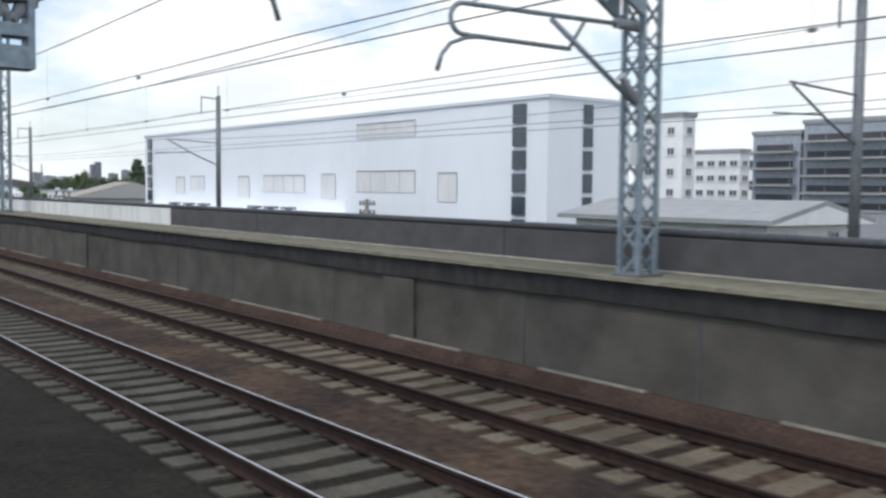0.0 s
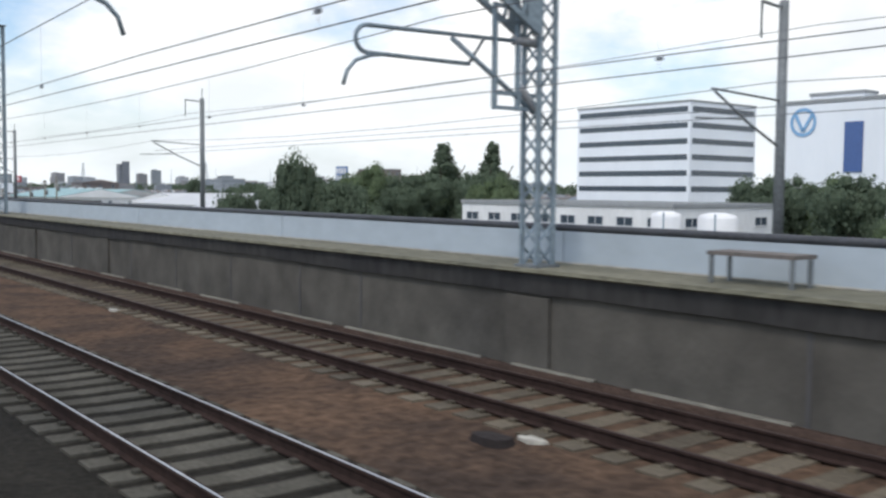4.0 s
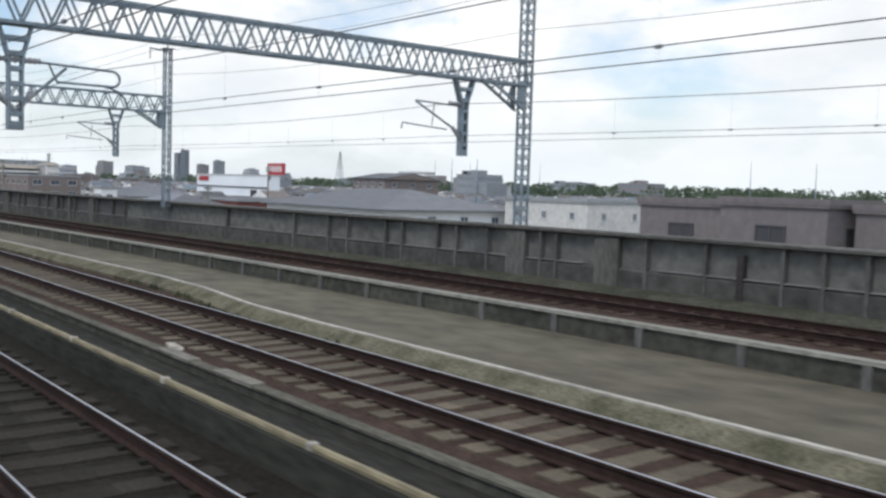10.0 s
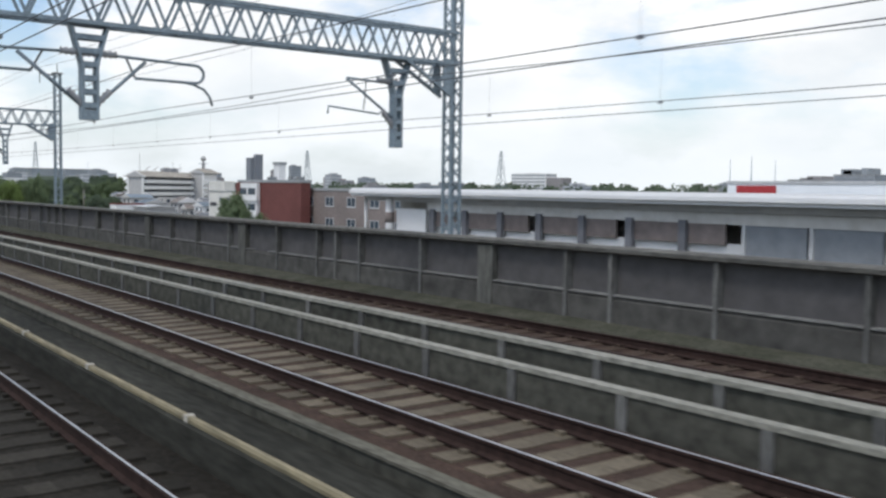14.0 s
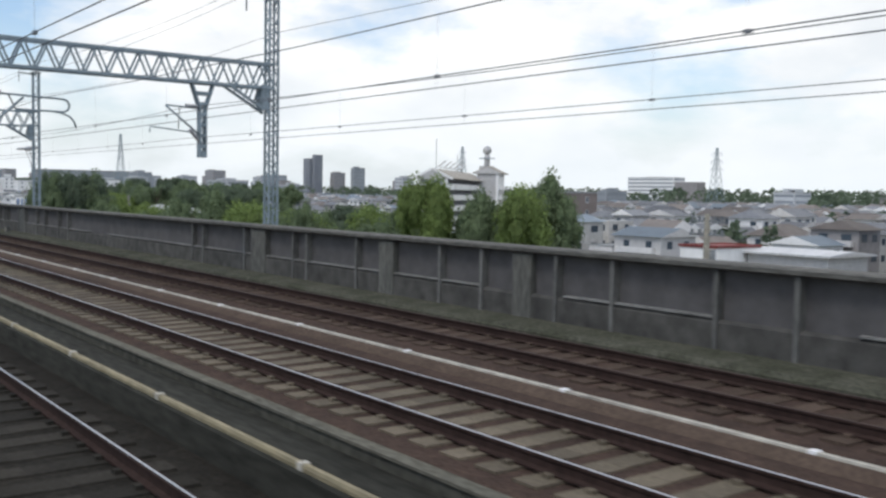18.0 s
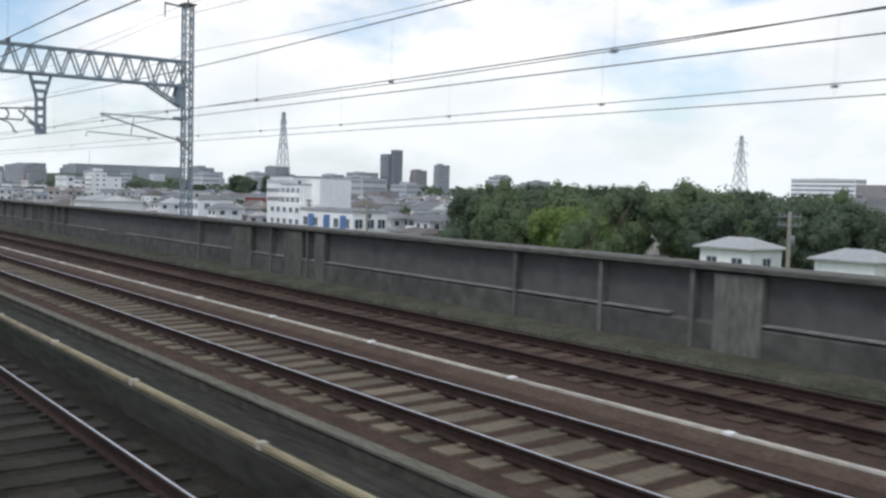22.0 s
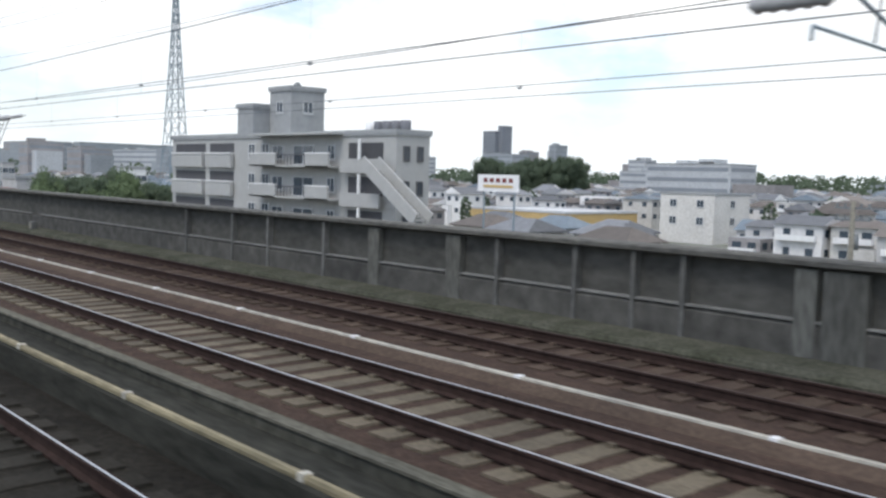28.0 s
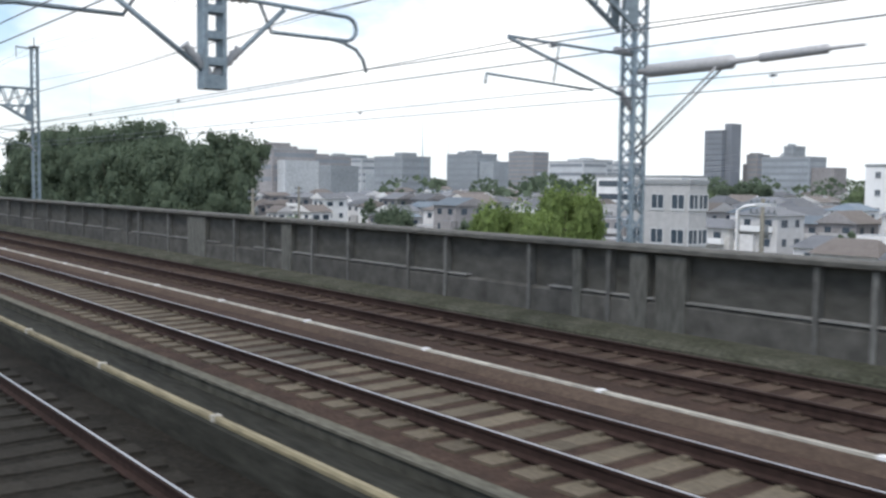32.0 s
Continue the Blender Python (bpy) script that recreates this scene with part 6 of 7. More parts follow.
    xe = AX - 1.0 if sx < 0 else AX + AW + 1.0
    bar(bm, (xe, AY - .45, 2.5), (AX + AW / 2 + sx * .1, AY - .45, 4.25), .2, .38)
    part("barge_board", bm, M["white_wall"], ap, "white sloping gable edge")
for k in range(5):
    z = .8 - 1.9 * k
    bm = B()
    box(bm, AX - 1.0, AX, AY + .2, AY + AL, z - .18, z)
    part("gallery_slab", bm, M["white_wall"], ap, "long projecting gallery slab")
    bm = B()
    for j in range(66):
        bar(bm, (AX - .95, AY + .4 + .6 * j, z), (AX - .95, AY + .4 + .6 * j, z + .55), .04)
    bar(bm, (AX - .95, AY + .2, z + .57), (AX - .95, AY + AL, z + .57), .07)
    part("railing", bm, M["galv"], ap, "thin metal railing")
    end_plate(ap, "gallery_end", AX - 1.0, AX, AY + .2, z - .2, z + .7, "white_wall", .12)
    for j in range(13):
        plain_window(apw, AX - .01, AY + 1.7 + 2.4 * j, z + .12, "w", 1.8, 1.4)
        bm = B()
        box(bm, AX - .7, AX, AY + 2.85 + 2.4 * j, AY + 2.97 + 2.4 * j, z, z + 1.72)
        part("fin", bm, M["white_wall"], ap)
    # galleries with solid fronts on the other long side
    bm = B()
    # dark sheet laid on the wall as the gallery's shade
    box(bm, AX + AW - .02, AX + AW + .03, AY + .5, AY + 31.8, z + .75, z + 1.7)
    part("gallery_recess", bm, M["dark_wall"], ap, "dark sheet for the shade on the gallery wall")
    bm = B()
    box(bm, AX + AW, AX + AW + 1.1, AY + .25, AY + 31.9, z - .12, z)
    box(bm, AX + AW + 1.0, AX + AW + 1.1, AY + .25, AY + 31.9, z, z + .85)
    box(bm, AX + AW, AX + AW + 1.1, AY + .2, AY + .3, z, z + .85)
    part("gallery_front", bm, M["white_wall"], ap, "solid white gallery front")
# rear wing with its own grey gable
bm = B()
box(bm, AX + AW + .1, AX + AW + 4.5, AY + 32, AY + 42, G, 4.2)
wing = part("rear_wing", bm, M["white_wall"], ap)
pitched_roof(ap, AX + AW - .3, AX + AW + 4.9, AY + 32, AY + 42, 4.2, 1.4, M["roof_tan"], gable=M["grey_wall"])
end_plate(ap, "gable_panel", AX + AW + .3, AX + AW + 4.1, AY + 31.99, G, 4.3, "grey_wall", .1, "plain grey gable panel of the rear wing")
end_plate(ap, "gable_post", AX + AW + 4.1, AX + AW + 4.6, AY + 31.99, G, 4.4, "white_wall", .3, "broad white concrete post")
for k in range(5):
    bm = B()
    box(bm, AX + AW + 4.5, AX + AW + 5.4, AY + 32.4, AY + 41.6, .8 - 1.9 * k, 1.6 - 1.9 * k)
    part("balcony", bm, M["white_wall"], wing)
bm = B()
DX, DY = AX + 6.4, AY + 38.6
box(bm, DX - 1.4, DX + 1.4, DY - 1.8, DY + 1.8, 4.4, 5.9)
hd = part("roof_house", bm, M["grey_wall"], ap, "small roof house under the antenna dome")
bm = B()
tube(bm, [(DX, DY, 5.8), (DX, DY, 8.3)], .6, 8)
tube(bm, [(DX, DY, 8.3 + .95 * (1 - math.cos(math.pi * k / 8))) for k in range(9)], [max(.06, .95 * math.sin(math.pi * k / 8)) for k in range(9)], 14)
part("antenna_dome", bm, M["grey_wall"], hd, "round grey antenna dome on a stalk")
bm = B()
box(bm, DX - 1.6, DX + 1.6, DY - .8, DY + .8, 7.5, 7.65)
part("platform", bm, M["galv"], hd)
# slanted roof collectors and aerials along the ridge
for k in range(5):
    bm = B()
    bar(bm, (AX + 2.6, AY + 7 + 5.2 * k, 4.0), (AX + 2.6, AY + 7 + 5.2 * k, 5.0), .14)
    bar(bm, (AX + 2.1, AY + 6.4 + 5.2 * k, 4.7), (AX + 3.3, AY + 7.9 + 5.2 * k, 5.9), .5, .1)
    part("roof_collector", bm, M["grey_wall"], ap, "small slanted collector on a stand")
for yy, zz in ((2.5, 9.6), (24.0, 7.6), (29.0, 7.2)):
    bm = B()
    bar(bm, (AX + 2.6, AY + yy, 4.1), (AX + 2.6, AY + yy, zz), .09)
    part("antenna", bm, M["galv_dark"], ap)
ap.rotation_euler = (0, 0, -math.radians(48))
RES.append((92, 140, 814, 864))
RES.append((62, 112, 788, 838))
building("low_store", "low store with a long pale ribbed roof", 70, 6, 731, 738.4, -4.6, "grey_wall", "store", roof="pitched", roofm="roof_white", rise=.3, style="none")
building("store_canopy", "low store front with an orange-red canopy edge", 66, 6, 738.6, 742.4, -4.2, "white_wall", "canopy", style="none", roofm="red_faded", lip=.1)
building("town_house", "pale grey-green house with a broad gable", 91, 7, 727.4, 737, -1.9, "slate_wall", "house", roof="pitched", roofm="flat_roof", rise=1.3, ridge="x", cols=2, ends=1, ww=.5, wh=.6, fl=2.4)
building("town_house", "blind grey-brown house front with a low gable", 80, 4.5, 714.8, 720.8, -2.1, "grey_brown", "house", roof="pitched", roofm="roof_brown", rise=.5, ridge="x", style="none")
building("town_house", "small house with a balcony and a dark roof", 88, 4, 714.5, 720.5, -3.4, "cream_wall", "house", roof="pitched", roofm="roof_brown", rise=1.0, cols=2, ends=1, style="balcony", fl=2.1, wh=.8)
building("town_house", "white house with a grey gabled roof", 104, 5, 735.5, 742, -2.6, "house_wall", "house", roof="pitched", roofm="roof_dark", rise=1.2, cols=3, ends=2, ww=1.1, wh=.8, fl=2.1)
building("town_house", "white house with dark windows beside the station", 46, 2.2, 519, 522.6, -1.7, "white_wall", "house", cols=3, ends=1, ww=.9, wh=.8, fl=1.9)
building("brown_block", "brown mid-rise apartment block", 137, 12, 832, 844, .5, "brown_wall", "apartment block", cols=5, ends=2, style="balcony")
building("brown_block", "brown plain apartment block beside a field", 188, 10, 912, 921, -.7, "brown_wall", "apartment block", cols=3, ends=1)
building("brown_block", "brown tiled apartment block with small windows", 197, 10, 900, 908, -.5, "brown_wall", "apartment block", cols=3, ends=2)
building("apartment_block", "white stepped apartment block", 110, 10, 1048, 1060, 2.7, "white_wall", "apartment block", cols=6, ends=3, style="balcony", fl=2.1, wh=.9)
for x, y, zt in ((81, 887.5, -5.3), (77, 897.4, -4.7)):
    building("town_house", "white bungalow with a pale hip roof by the wood", x, 5, y, y + 5.8, zt, "white_wall", "house", roof="pitched", roofm="flat_roof", rise=.95, hip=2.0, cols=2, ends=1)
wl2 = building("school", "white low building with blue panels and dark slits", 62, 5, 943.5, 956.5, -2.8, "white_wall", "school", cols=5, ends=3, ww=1.2, wh=1.2)
for k in range(3):
    plate(wl2, "blue_panel", 61.95, 945 + 4 * k, 946.4 + 4 * k, -4.8, -3.2, "blue", .06)
wa = building("apartment_block", "stepped white apartment block with balcony rows", 84, 6, 995.5, 1004.3, .6, "white_wall", "apartment block", style="none", lip=.15)
bm = B()
box(bm, 85.5, 92, 992.6, 997.5, G, 1.75)
part("stair_tower", bm, M["white_wall"], wa, "taller white stair tower")
bm = B()
box(bm, 80.5, 84.0, 985.5, 1003.0, G, -2.6)
part("lower_wing", bm, M["white_wall"], wa, "lower white front wing")
for k in range(4):
    z = -.75 - 1.75 * k
    # shade behind the balcony fronts, drawn as a grey plate
    plate(wa, "balcony_recess", 83.98, 996.2, 1003.8, z, z + .85, "far_pane", .04, "dark sheet for the shade of a balcony recess")
    plate(wa, "balcony", 83.4, 996.0, 1004.0, z - .75, z - .02, "white_wall", .12, "white balcony front")
    for j in range(5):
        plate(wa, "partition", 83.9, 996.1 + 1.9 * j, 996.25 + 1.9 * j, z - .7, z + .9, "white_wall", .5)
for k in range(2):
    for j in range(7):
        plain_window(wa, 80.49, 987 + 2.3 * j, -4.2 - 2.0 * k, "w", 1.2, .9)
building("long_roof_block", "low white roofed block", 82, 8, 1038, 1049, -2.9, "white_wall", cols=6, ends=2)
# grey apartment house
ga = building("apartment_house", "grey tiled apartment house with balconies and outside stairs", 37, 2.7, 1123.6, 1154.6, 2.45, "tan_wall", "apartment house", style="none", lip=.25)
for k in range(4):
    z = -2.2 * k
    for y0, y1 in ((1148.6, 1153.9), (1143.9, 1147.8)):
        # dark plate in place of the shade above each balcony front
        plate(ga, "recess", 36.99, y0, y1, z + 1.35, z + 2.1, "black", .03, "dark sheet for the shade of a balcony recess")
        plate(ga, "balcony", 36.9, y0 - .1, y1 + .1, z + .2, z + 1.28, "tan_wall", .3, "solid balcony front")
        plate(ga, "balcony_cap", 36.9, y0 - .1, y1 + .1, z + 1.28, z + 1.37, "white_wall", .36)
    for y in (1141.1, 1139.1):
        window(ga, 36.98, y, z + .95, "w", 1.0, 1.1, "glass", "frame_w")
    plate(ga, "eave", 36.98, 1129.2, 1139.7, z + 2.55, z + 2.66, "tan_wall", 1.1, "projecting slab")
    for y0, y1 in ((1136.0, 1139.6), (1129.4, 1132.2)):
        plate(ga, "balcony", 36.0, y0, y1, z + .35, z + 1.25, "tan_wall", .12, "solid balcony front")
        plate(ga, "balcony_cap", 36.03, y0, y1, z + 1.25, z + 1.33, "white_wall", .18)
    rl = plate(ga, "railing", 36.0, 1132.3, 1135.9, z + 1.15, z + 1.22, "frame_d", .05, "dark bar railing")
    for j in range(9):
        plate(rl, "baluster", 35.99, 1132.4 + .42 * j, 1132.45 + .42 * j, z + .4, z + 1.15, "frame_d", .03)
    window(ga, 36.98, 1137.4, z + .9, "w", 1.5, 1.0, "glass", "frame_w")
    window(ga, 36.98, 1134.0, z + .5, "w", 2.6, 1.4, "glass", "frame_w")
    window(ga, 36.98, 1130.6, z + .9, "w", .9, 1.0, "glass", "frame_w")
    # the landing's shade is a dark plate too
    plate(ga, "recess", 36.99, 1124.9, 1128.6, z + .8, z + 2.0, "black", .03, "dark sheet for the shade of a stair landing")
    plate(ga, "landing_wall", 36.6, 1124.6, 1128.9, z + .05, z + .95, "tan_wall", .15, "solid landing wall")
    plate(ga, "post", 36.5, 1126.6, 1126.8, z + .9, z + 2.2, "white_wall", .12)
    for x in (37.8, 38.9):
        window(ga, x, 1123.58, z + .9, "s", .5, .9, "glass", "frame_d")
building("roof_house", "grey stair and lift housing on the flat roof", 39, 3, 1139, 1142, 6.1, "flat_roof", "roof house", cols=1, ends=1, zmin=4, ww=.9, wh=.9)
building("roof_house", "lower grey plant room on the flat roof", 37.6, 1.5, 1142.1, 1144.5, 4.8, "flat_roof", "roof house", style="none")
for k in range(5):
    bm = B()
    tube(bm, [(39, 1125.2 + .95 * k, 2.5), (39, 1125.2 + .95 * k, 3.5)], .34, 10)
    part("water_tank", bm, M["dark_wall" if k != 4 else "white"], ga)
bm = B()
tube(bm, [(40.5, 1140.5, 6.1), (40.5, 1140.5, 6.7), (40.5, 1140.5, 6.9)], [.12, .3, .1], 10)
part("roof_vent", bm, M["galv_dark"], ga)
bm = B()
for k in range(16):
    box(bm, 35.4, 36.5, 1124.4 - .3 * k, 1124.75 - .3 * k, .15 - .19 * k, .27 - .19 * k)
part("stair_flight", bm, M["tan_wall"], ga, "concrete outside stair")
for x in (35.35, 36.5):
    bm = B()
    bar(bm, (x, 1124.9, .75), (x, 1119.6, -2.6), .12, .8)
    part("stair_wall", bm, M["tan_wall"], ga, "sloping solid stair wall")
building("market", "long low ochre market hall with a pale roof", 112, 18, 1176, 1198, -5.4, "ochre", "market", style="none", roofm="roof_white")
for x, y, q in ((85, 1158, "roof_dark"), (88, 1168, "roof_brown"), (90, 1148, "roof_dark"), (97, 1163, "roof_blue"), (98, 1176, "roof_dark"), (81, 1140, "roof_brown"), (96, 1152, "roof_dark")):
    building("town_house", "low house with a tiled hip roof beside the market", x, 6.5, y, y + 7, -6.7, "cream_wall", "house", roof="pitched", roofm=q, rise=1.5, hip=2.2, cols=2, ends=2, group="houses beside the market")
building("white_block", "white narrow block with rows of small windows", 140, 10, 1288, 1308, 3.2, "white_wall", cols=5, ends=2, ww=.9, wh=1.0)
building("apartment_block", "white stepped apartment house with curved balcony rows", 120, 5, 1231, 1240, 4.4, "white_wall", "apartment block", style="balcony", cols=4, fl=1.9, wh=.8)
building("roof_house", "white lift housing on the stepped apartment house", 121, 3, 1233, 1236, 6.0, "white_wall", "roof house", style="none")
building("town_house", "white modern house with wide dark windows", 50, 2.6, 1195.2, 1198, -.2, "white_wall", "house", cols=2, ends=2, ww=1.6, wh=.8)
building("shed", "low shed with a faded red roof", 28, 3, 1173.4, 1176, -2.9, "white_wall", roof="pitched", roofm="red_faded", rise=.5, style="none")
building("cream_block", "cream cubic building with a small sign", 128, 10, 1160, 1170, -1.9, "cream_wall", cols=2, ends=1)
building("clinic", "white block with a roof board", 110, 3, 1233, 1249, 2.7, "white_wall", cols=5, ends=1, ww=1.5, wh=1.3, fl=3)
sb = empty("roof_board", 75, 1153, -2.4, "white board with two rows of plain dark red bars on posts", "sign")
plate(sb, "board", 75.2, 1150.2, 1156.6, -1.6, .3, "white", .2)
for k in range(5):
    plate(sb, "lettering_bar", 74.98, 1151.0 + k * 1.0, 1151.6 + k * 1.0, -.55, -.1, "red_faded", .04)
plate(sb, "lettering_bar", 74.98, 1151.0, 1155.6, -1.15, -.85, "ochre", .04)
for y in (1151, 1155.8):
    bm = B()
    bar(bm, (75.3, y, G), (75.3, y, .2), .15)
    part("post", bm, M["galv"], sb)
building("garage", "long grey garage with a flat roof", 32, 2.4, 1180.2, 1184.7, -1.5, "grey_wall", "garage", style="none")
yf = empty("yellow_frame", 30, 1183.7, G, "yellow steel gate frame", "frame")
bm = B()
for y in (1183.1, 1184.3):
    bar(bm, (30, y, G), (30, y, -1.45), .12)
for z in (-1.5, -2.2):
    bar(bm, (30, 1183.1, z), (30, 1184.3, z), .12)
part("bars", bm, M["yellow"], yf)
building("grey_house", "grey flat house with two floors", 60, 2.2, 1279, 1285, 0.1, "grey_wall", cols=3, ends=2)
building("low_white", "white mid-rise with window bands", 150, 8, 1350, 1372, 1.6, "white_wall", style="band")
building("low_white", "white low office with window bands", 96, 14, 1262, 1276, -1.2, "white_wall", style="band", fl=1.9, wh=.9)
building("sheds", "row of low sheds with pale roofs", 66, 12, 1060, 1074, -3.9, "white_wall", roof="pitched", roofm="flat_roof", rise=1.2, style="none")
building("red_shop", "low shop with a red roof band", 112, 14, 1064, 1078, -2.6, "red_faded", "store", style="none")

# tall dark tower seen all along, and the skyline blocks, haze in their colours
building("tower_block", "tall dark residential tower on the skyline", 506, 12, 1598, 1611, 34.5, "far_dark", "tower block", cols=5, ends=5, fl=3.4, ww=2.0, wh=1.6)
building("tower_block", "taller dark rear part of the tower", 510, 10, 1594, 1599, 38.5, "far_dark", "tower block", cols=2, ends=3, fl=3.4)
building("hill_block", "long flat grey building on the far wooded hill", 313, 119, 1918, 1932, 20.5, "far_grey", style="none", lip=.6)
rr = random.Random(91)
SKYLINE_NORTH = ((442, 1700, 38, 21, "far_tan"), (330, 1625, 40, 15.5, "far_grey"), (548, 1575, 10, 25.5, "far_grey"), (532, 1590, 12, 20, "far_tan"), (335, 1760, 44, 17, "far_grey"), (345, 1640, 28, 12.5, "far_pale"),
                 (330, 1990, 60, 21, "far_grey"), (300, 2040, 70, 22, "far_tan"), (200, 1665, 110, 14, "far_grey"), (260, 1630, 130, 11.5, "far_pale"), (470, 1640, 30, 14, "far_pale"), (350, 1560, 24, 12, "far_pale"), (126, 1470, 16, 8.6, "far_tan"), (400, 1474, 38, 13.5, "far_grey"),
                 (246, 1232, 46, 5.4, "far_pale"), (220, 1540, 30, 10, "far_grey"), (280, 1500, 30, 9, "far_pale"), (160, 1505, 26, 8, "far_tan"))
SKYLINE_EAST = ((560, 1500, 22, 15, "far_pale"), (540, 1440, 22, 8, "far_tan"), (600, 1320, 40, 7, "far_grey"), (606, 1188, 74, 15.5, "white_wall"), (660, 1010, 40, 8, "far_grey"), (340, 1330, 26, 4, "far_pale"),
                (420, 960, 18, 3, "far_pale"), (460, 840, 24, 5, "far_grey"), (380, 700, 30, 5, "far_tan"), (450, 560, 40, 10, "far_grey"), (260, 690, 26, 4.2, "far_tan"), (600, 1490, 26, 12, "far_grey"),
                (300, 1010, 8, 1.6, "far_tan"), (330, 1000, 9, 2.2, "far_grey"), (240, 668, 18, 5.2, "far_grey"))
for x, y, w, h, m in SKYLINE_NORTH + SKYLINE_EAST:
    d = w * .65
    q = building("skyline_block", "distant mid-rise block on the skyline with haze put into its colours", x, 14, y, y + d, h, m, "apartment block", style="band", fl=rr.uniform(2.9, 3.8), wh=1.2, pane="far_pane", group="skyline blocks", zmin=-3)
    for k in range(rr.randint(1, 3)):
        u, v, p = rr.uniform(0, .7), rr.uniform(.12, .3), rr.uniform(.8, 2.2)
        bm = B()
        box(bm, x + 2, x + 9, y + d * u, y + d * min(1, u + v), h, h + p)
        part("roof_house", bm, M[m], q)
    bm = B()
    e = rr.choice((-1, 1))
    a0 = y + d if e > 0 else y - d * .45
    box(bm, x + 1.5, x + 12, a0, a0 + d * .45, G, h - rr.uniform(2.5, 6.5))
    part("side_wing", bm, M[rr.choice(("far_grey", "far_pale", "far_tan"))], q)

# ---- pylons ----
def pylon(x, y, ztop, base, arms=3):
    p = empty("power_pylon", x, y, G, "lattice steel power pylon with cross arms", "pylon", "power pylons")
    h = ztop - G
    lv = [0, .16, .30, .42, .53, .63, .72, .80, .87, .94, 1.0]

    def half(u):
        return base * (1 - u) ** 1.25 + .35
    for sx in (-1, 1):
        for sy in (-1, 1):
            bm = B()
            tube(bm, [(x + sx * half(a), y + sy * half(a), G + h * a) for a in lv], .1, 4)
            part("leg", bm, M["galv"], p)
    bm = B()
    for a, b in zip(lv, lv[1:]):
        ha, hb, za, zb = half(a), half(b), G + h * a, G + h * b
        for s in (-1, 1):
            bar(bm, (x - ha, y + s * ha, za), (x + hb, y + s * hb, zb), .09)
            bar(bm, (x + ha, y + s * ha, za), (x - hb, y + s * hb, zb), .09)
            bar(bm, (x + s * ha, y - ha, za), (x + s * hb, y + hb, zb), .09)
            bar(bm, (x + s * ha, y + ha, za), (x + s * hb, y - hb, zb), .09)
            bar(bm, (x - hb, y + s * hb, zb), (x + hb, y + s * hb, zb), .08)
    tagged(part("bracing", bm, M["galv"], p), kind="stuff")
    for k in range(arms):
        z = G + h * (.70 + .11 * k)
        L = base * (.95 - .12 * k)
        for s in (-1, 1):
            bm = B()
            bar(bm, (x, y + s * .3, z), (x, y + s * L, z + .1), .12)
            bar(bm, (x, y + s * .3, z + .9), (x, y + s * L, z + .1), .09)
            tube(bm, [(x, y + s * L, z), (x, y + s * L, z - 1.2)], .09, 6)
            part("cross_arm", bm, M["galv"], p)
    return p


pylon(361, 962, 22.7, 3.6)
pylon(142.6, 1115.5, 23.8, 2.6)
pylon(279, 1044, 21.9, 3.2)
pylon(78, 1240, 30.6, 2.1)
for x, y, z in ((150, 560, 7), (190, 620, 9), (260, 720, 12), (330, 780, 14), (230, 420, 9), (380, 640, 16), (300, 560, 12), (420, 820, 17), (200, 1500, 22), (330, 1650, 26)):
    q = empty("antenna_mast", x, y, G, "slim distant antenna mast", "mast", "distant masts")
    bm = B()
    tube(bm, [(x, y, G), (x, y, z)], [.35, .08], 6)
    part("shaft", bm, M["galv"], q)
# street poles with cross arms
rr = random.Random(77)
for x, y in ((34, 118), (30, 46), (40, 305.3), (40, 297.5), (40, 291.8), (58, 398), (40, 470), (32, 515.5), (70, 514.7), (38, 556), (30, 712), (70, 775), (62, 870), (50, 876), (50, 921.6), (64, 958), (48, 1010), (56, 1068), (40, 1096), (70, 1170), (44, 1262), (34, 1300), (55, 1330)):
    zt = {515.5: 1.65, 514.7: 2.4, 305.3: .55, 297.5: .9, 291.8: 1.45}.get(y, -.6 if x < 60 else -1.4)
    q = empty("utility_pole", x, y, G, "concrete utility pole with cross arms and a transformer", "utility pole", "utility poles")
    bm = B()
    tube(bm, [(x, y, G), (x, y, zt)], [.17, .11], 8)
    part("shaft", bm, M["conc_light"], q)
    for dz in (.3, .8):
        bm = B()
        bar(bm, (x, y - .8, zt - dz), (x, y + .8, zt - dz), .08)
        for k in (-.7, -.35, .35, .7):
            box(bm, x - .04, x + .04, y + k - .04, y + k + .04, zt - dz + .04, zt - dz + .2)
        part("cross_arm", bm, M["galv_dark"], q)
    bm = B()
    tube(bm, [(x + .25, y, zt - 2.1), (x + .25, y, zt - 1.4)], .2, 8)
    part("transformer", bm, M["galv_dark"], q)

# ---- trees ----
def crown_mesh(name, m, seed, cone=False, n=7500):
    """A crown of small leaves laid over many uneven clumps."""
    r = random.Random(seed)
    clumps = []
    if cone:
        for _ in range(60):
            h, a = r.random() ** 1.3, r.uniform(0, 6.283)
            rad = (1 - h) * .42 * r.uniform(.6, 1.1)
            clumps.append((Vector((rad * math.cos(a), rad * math.sin(a), h * 1.9 - .85)), .10 + .16 * (1 - h)))
    else:
        for _ in range(9):
            c = Vector((r.uniform(-.5, .5), r.uniform(-.5, .5), r.uniform(-.55, .5)))
            clumps.append((c, r.uniform(.38, .55)))
            for _ in range(4):
                d = Vector((r.gauss(0, 1), r.gauss(0, 1), r.gauss(0, .8))).normalized()
                clumps.append((c + d * r.uniform(.3, .5), r.uniform(.14, .26)))
    vs, fs = [], []
    tot = sum(k[1] ** 2 for k in clumps)
    for c0, lr in clumps:
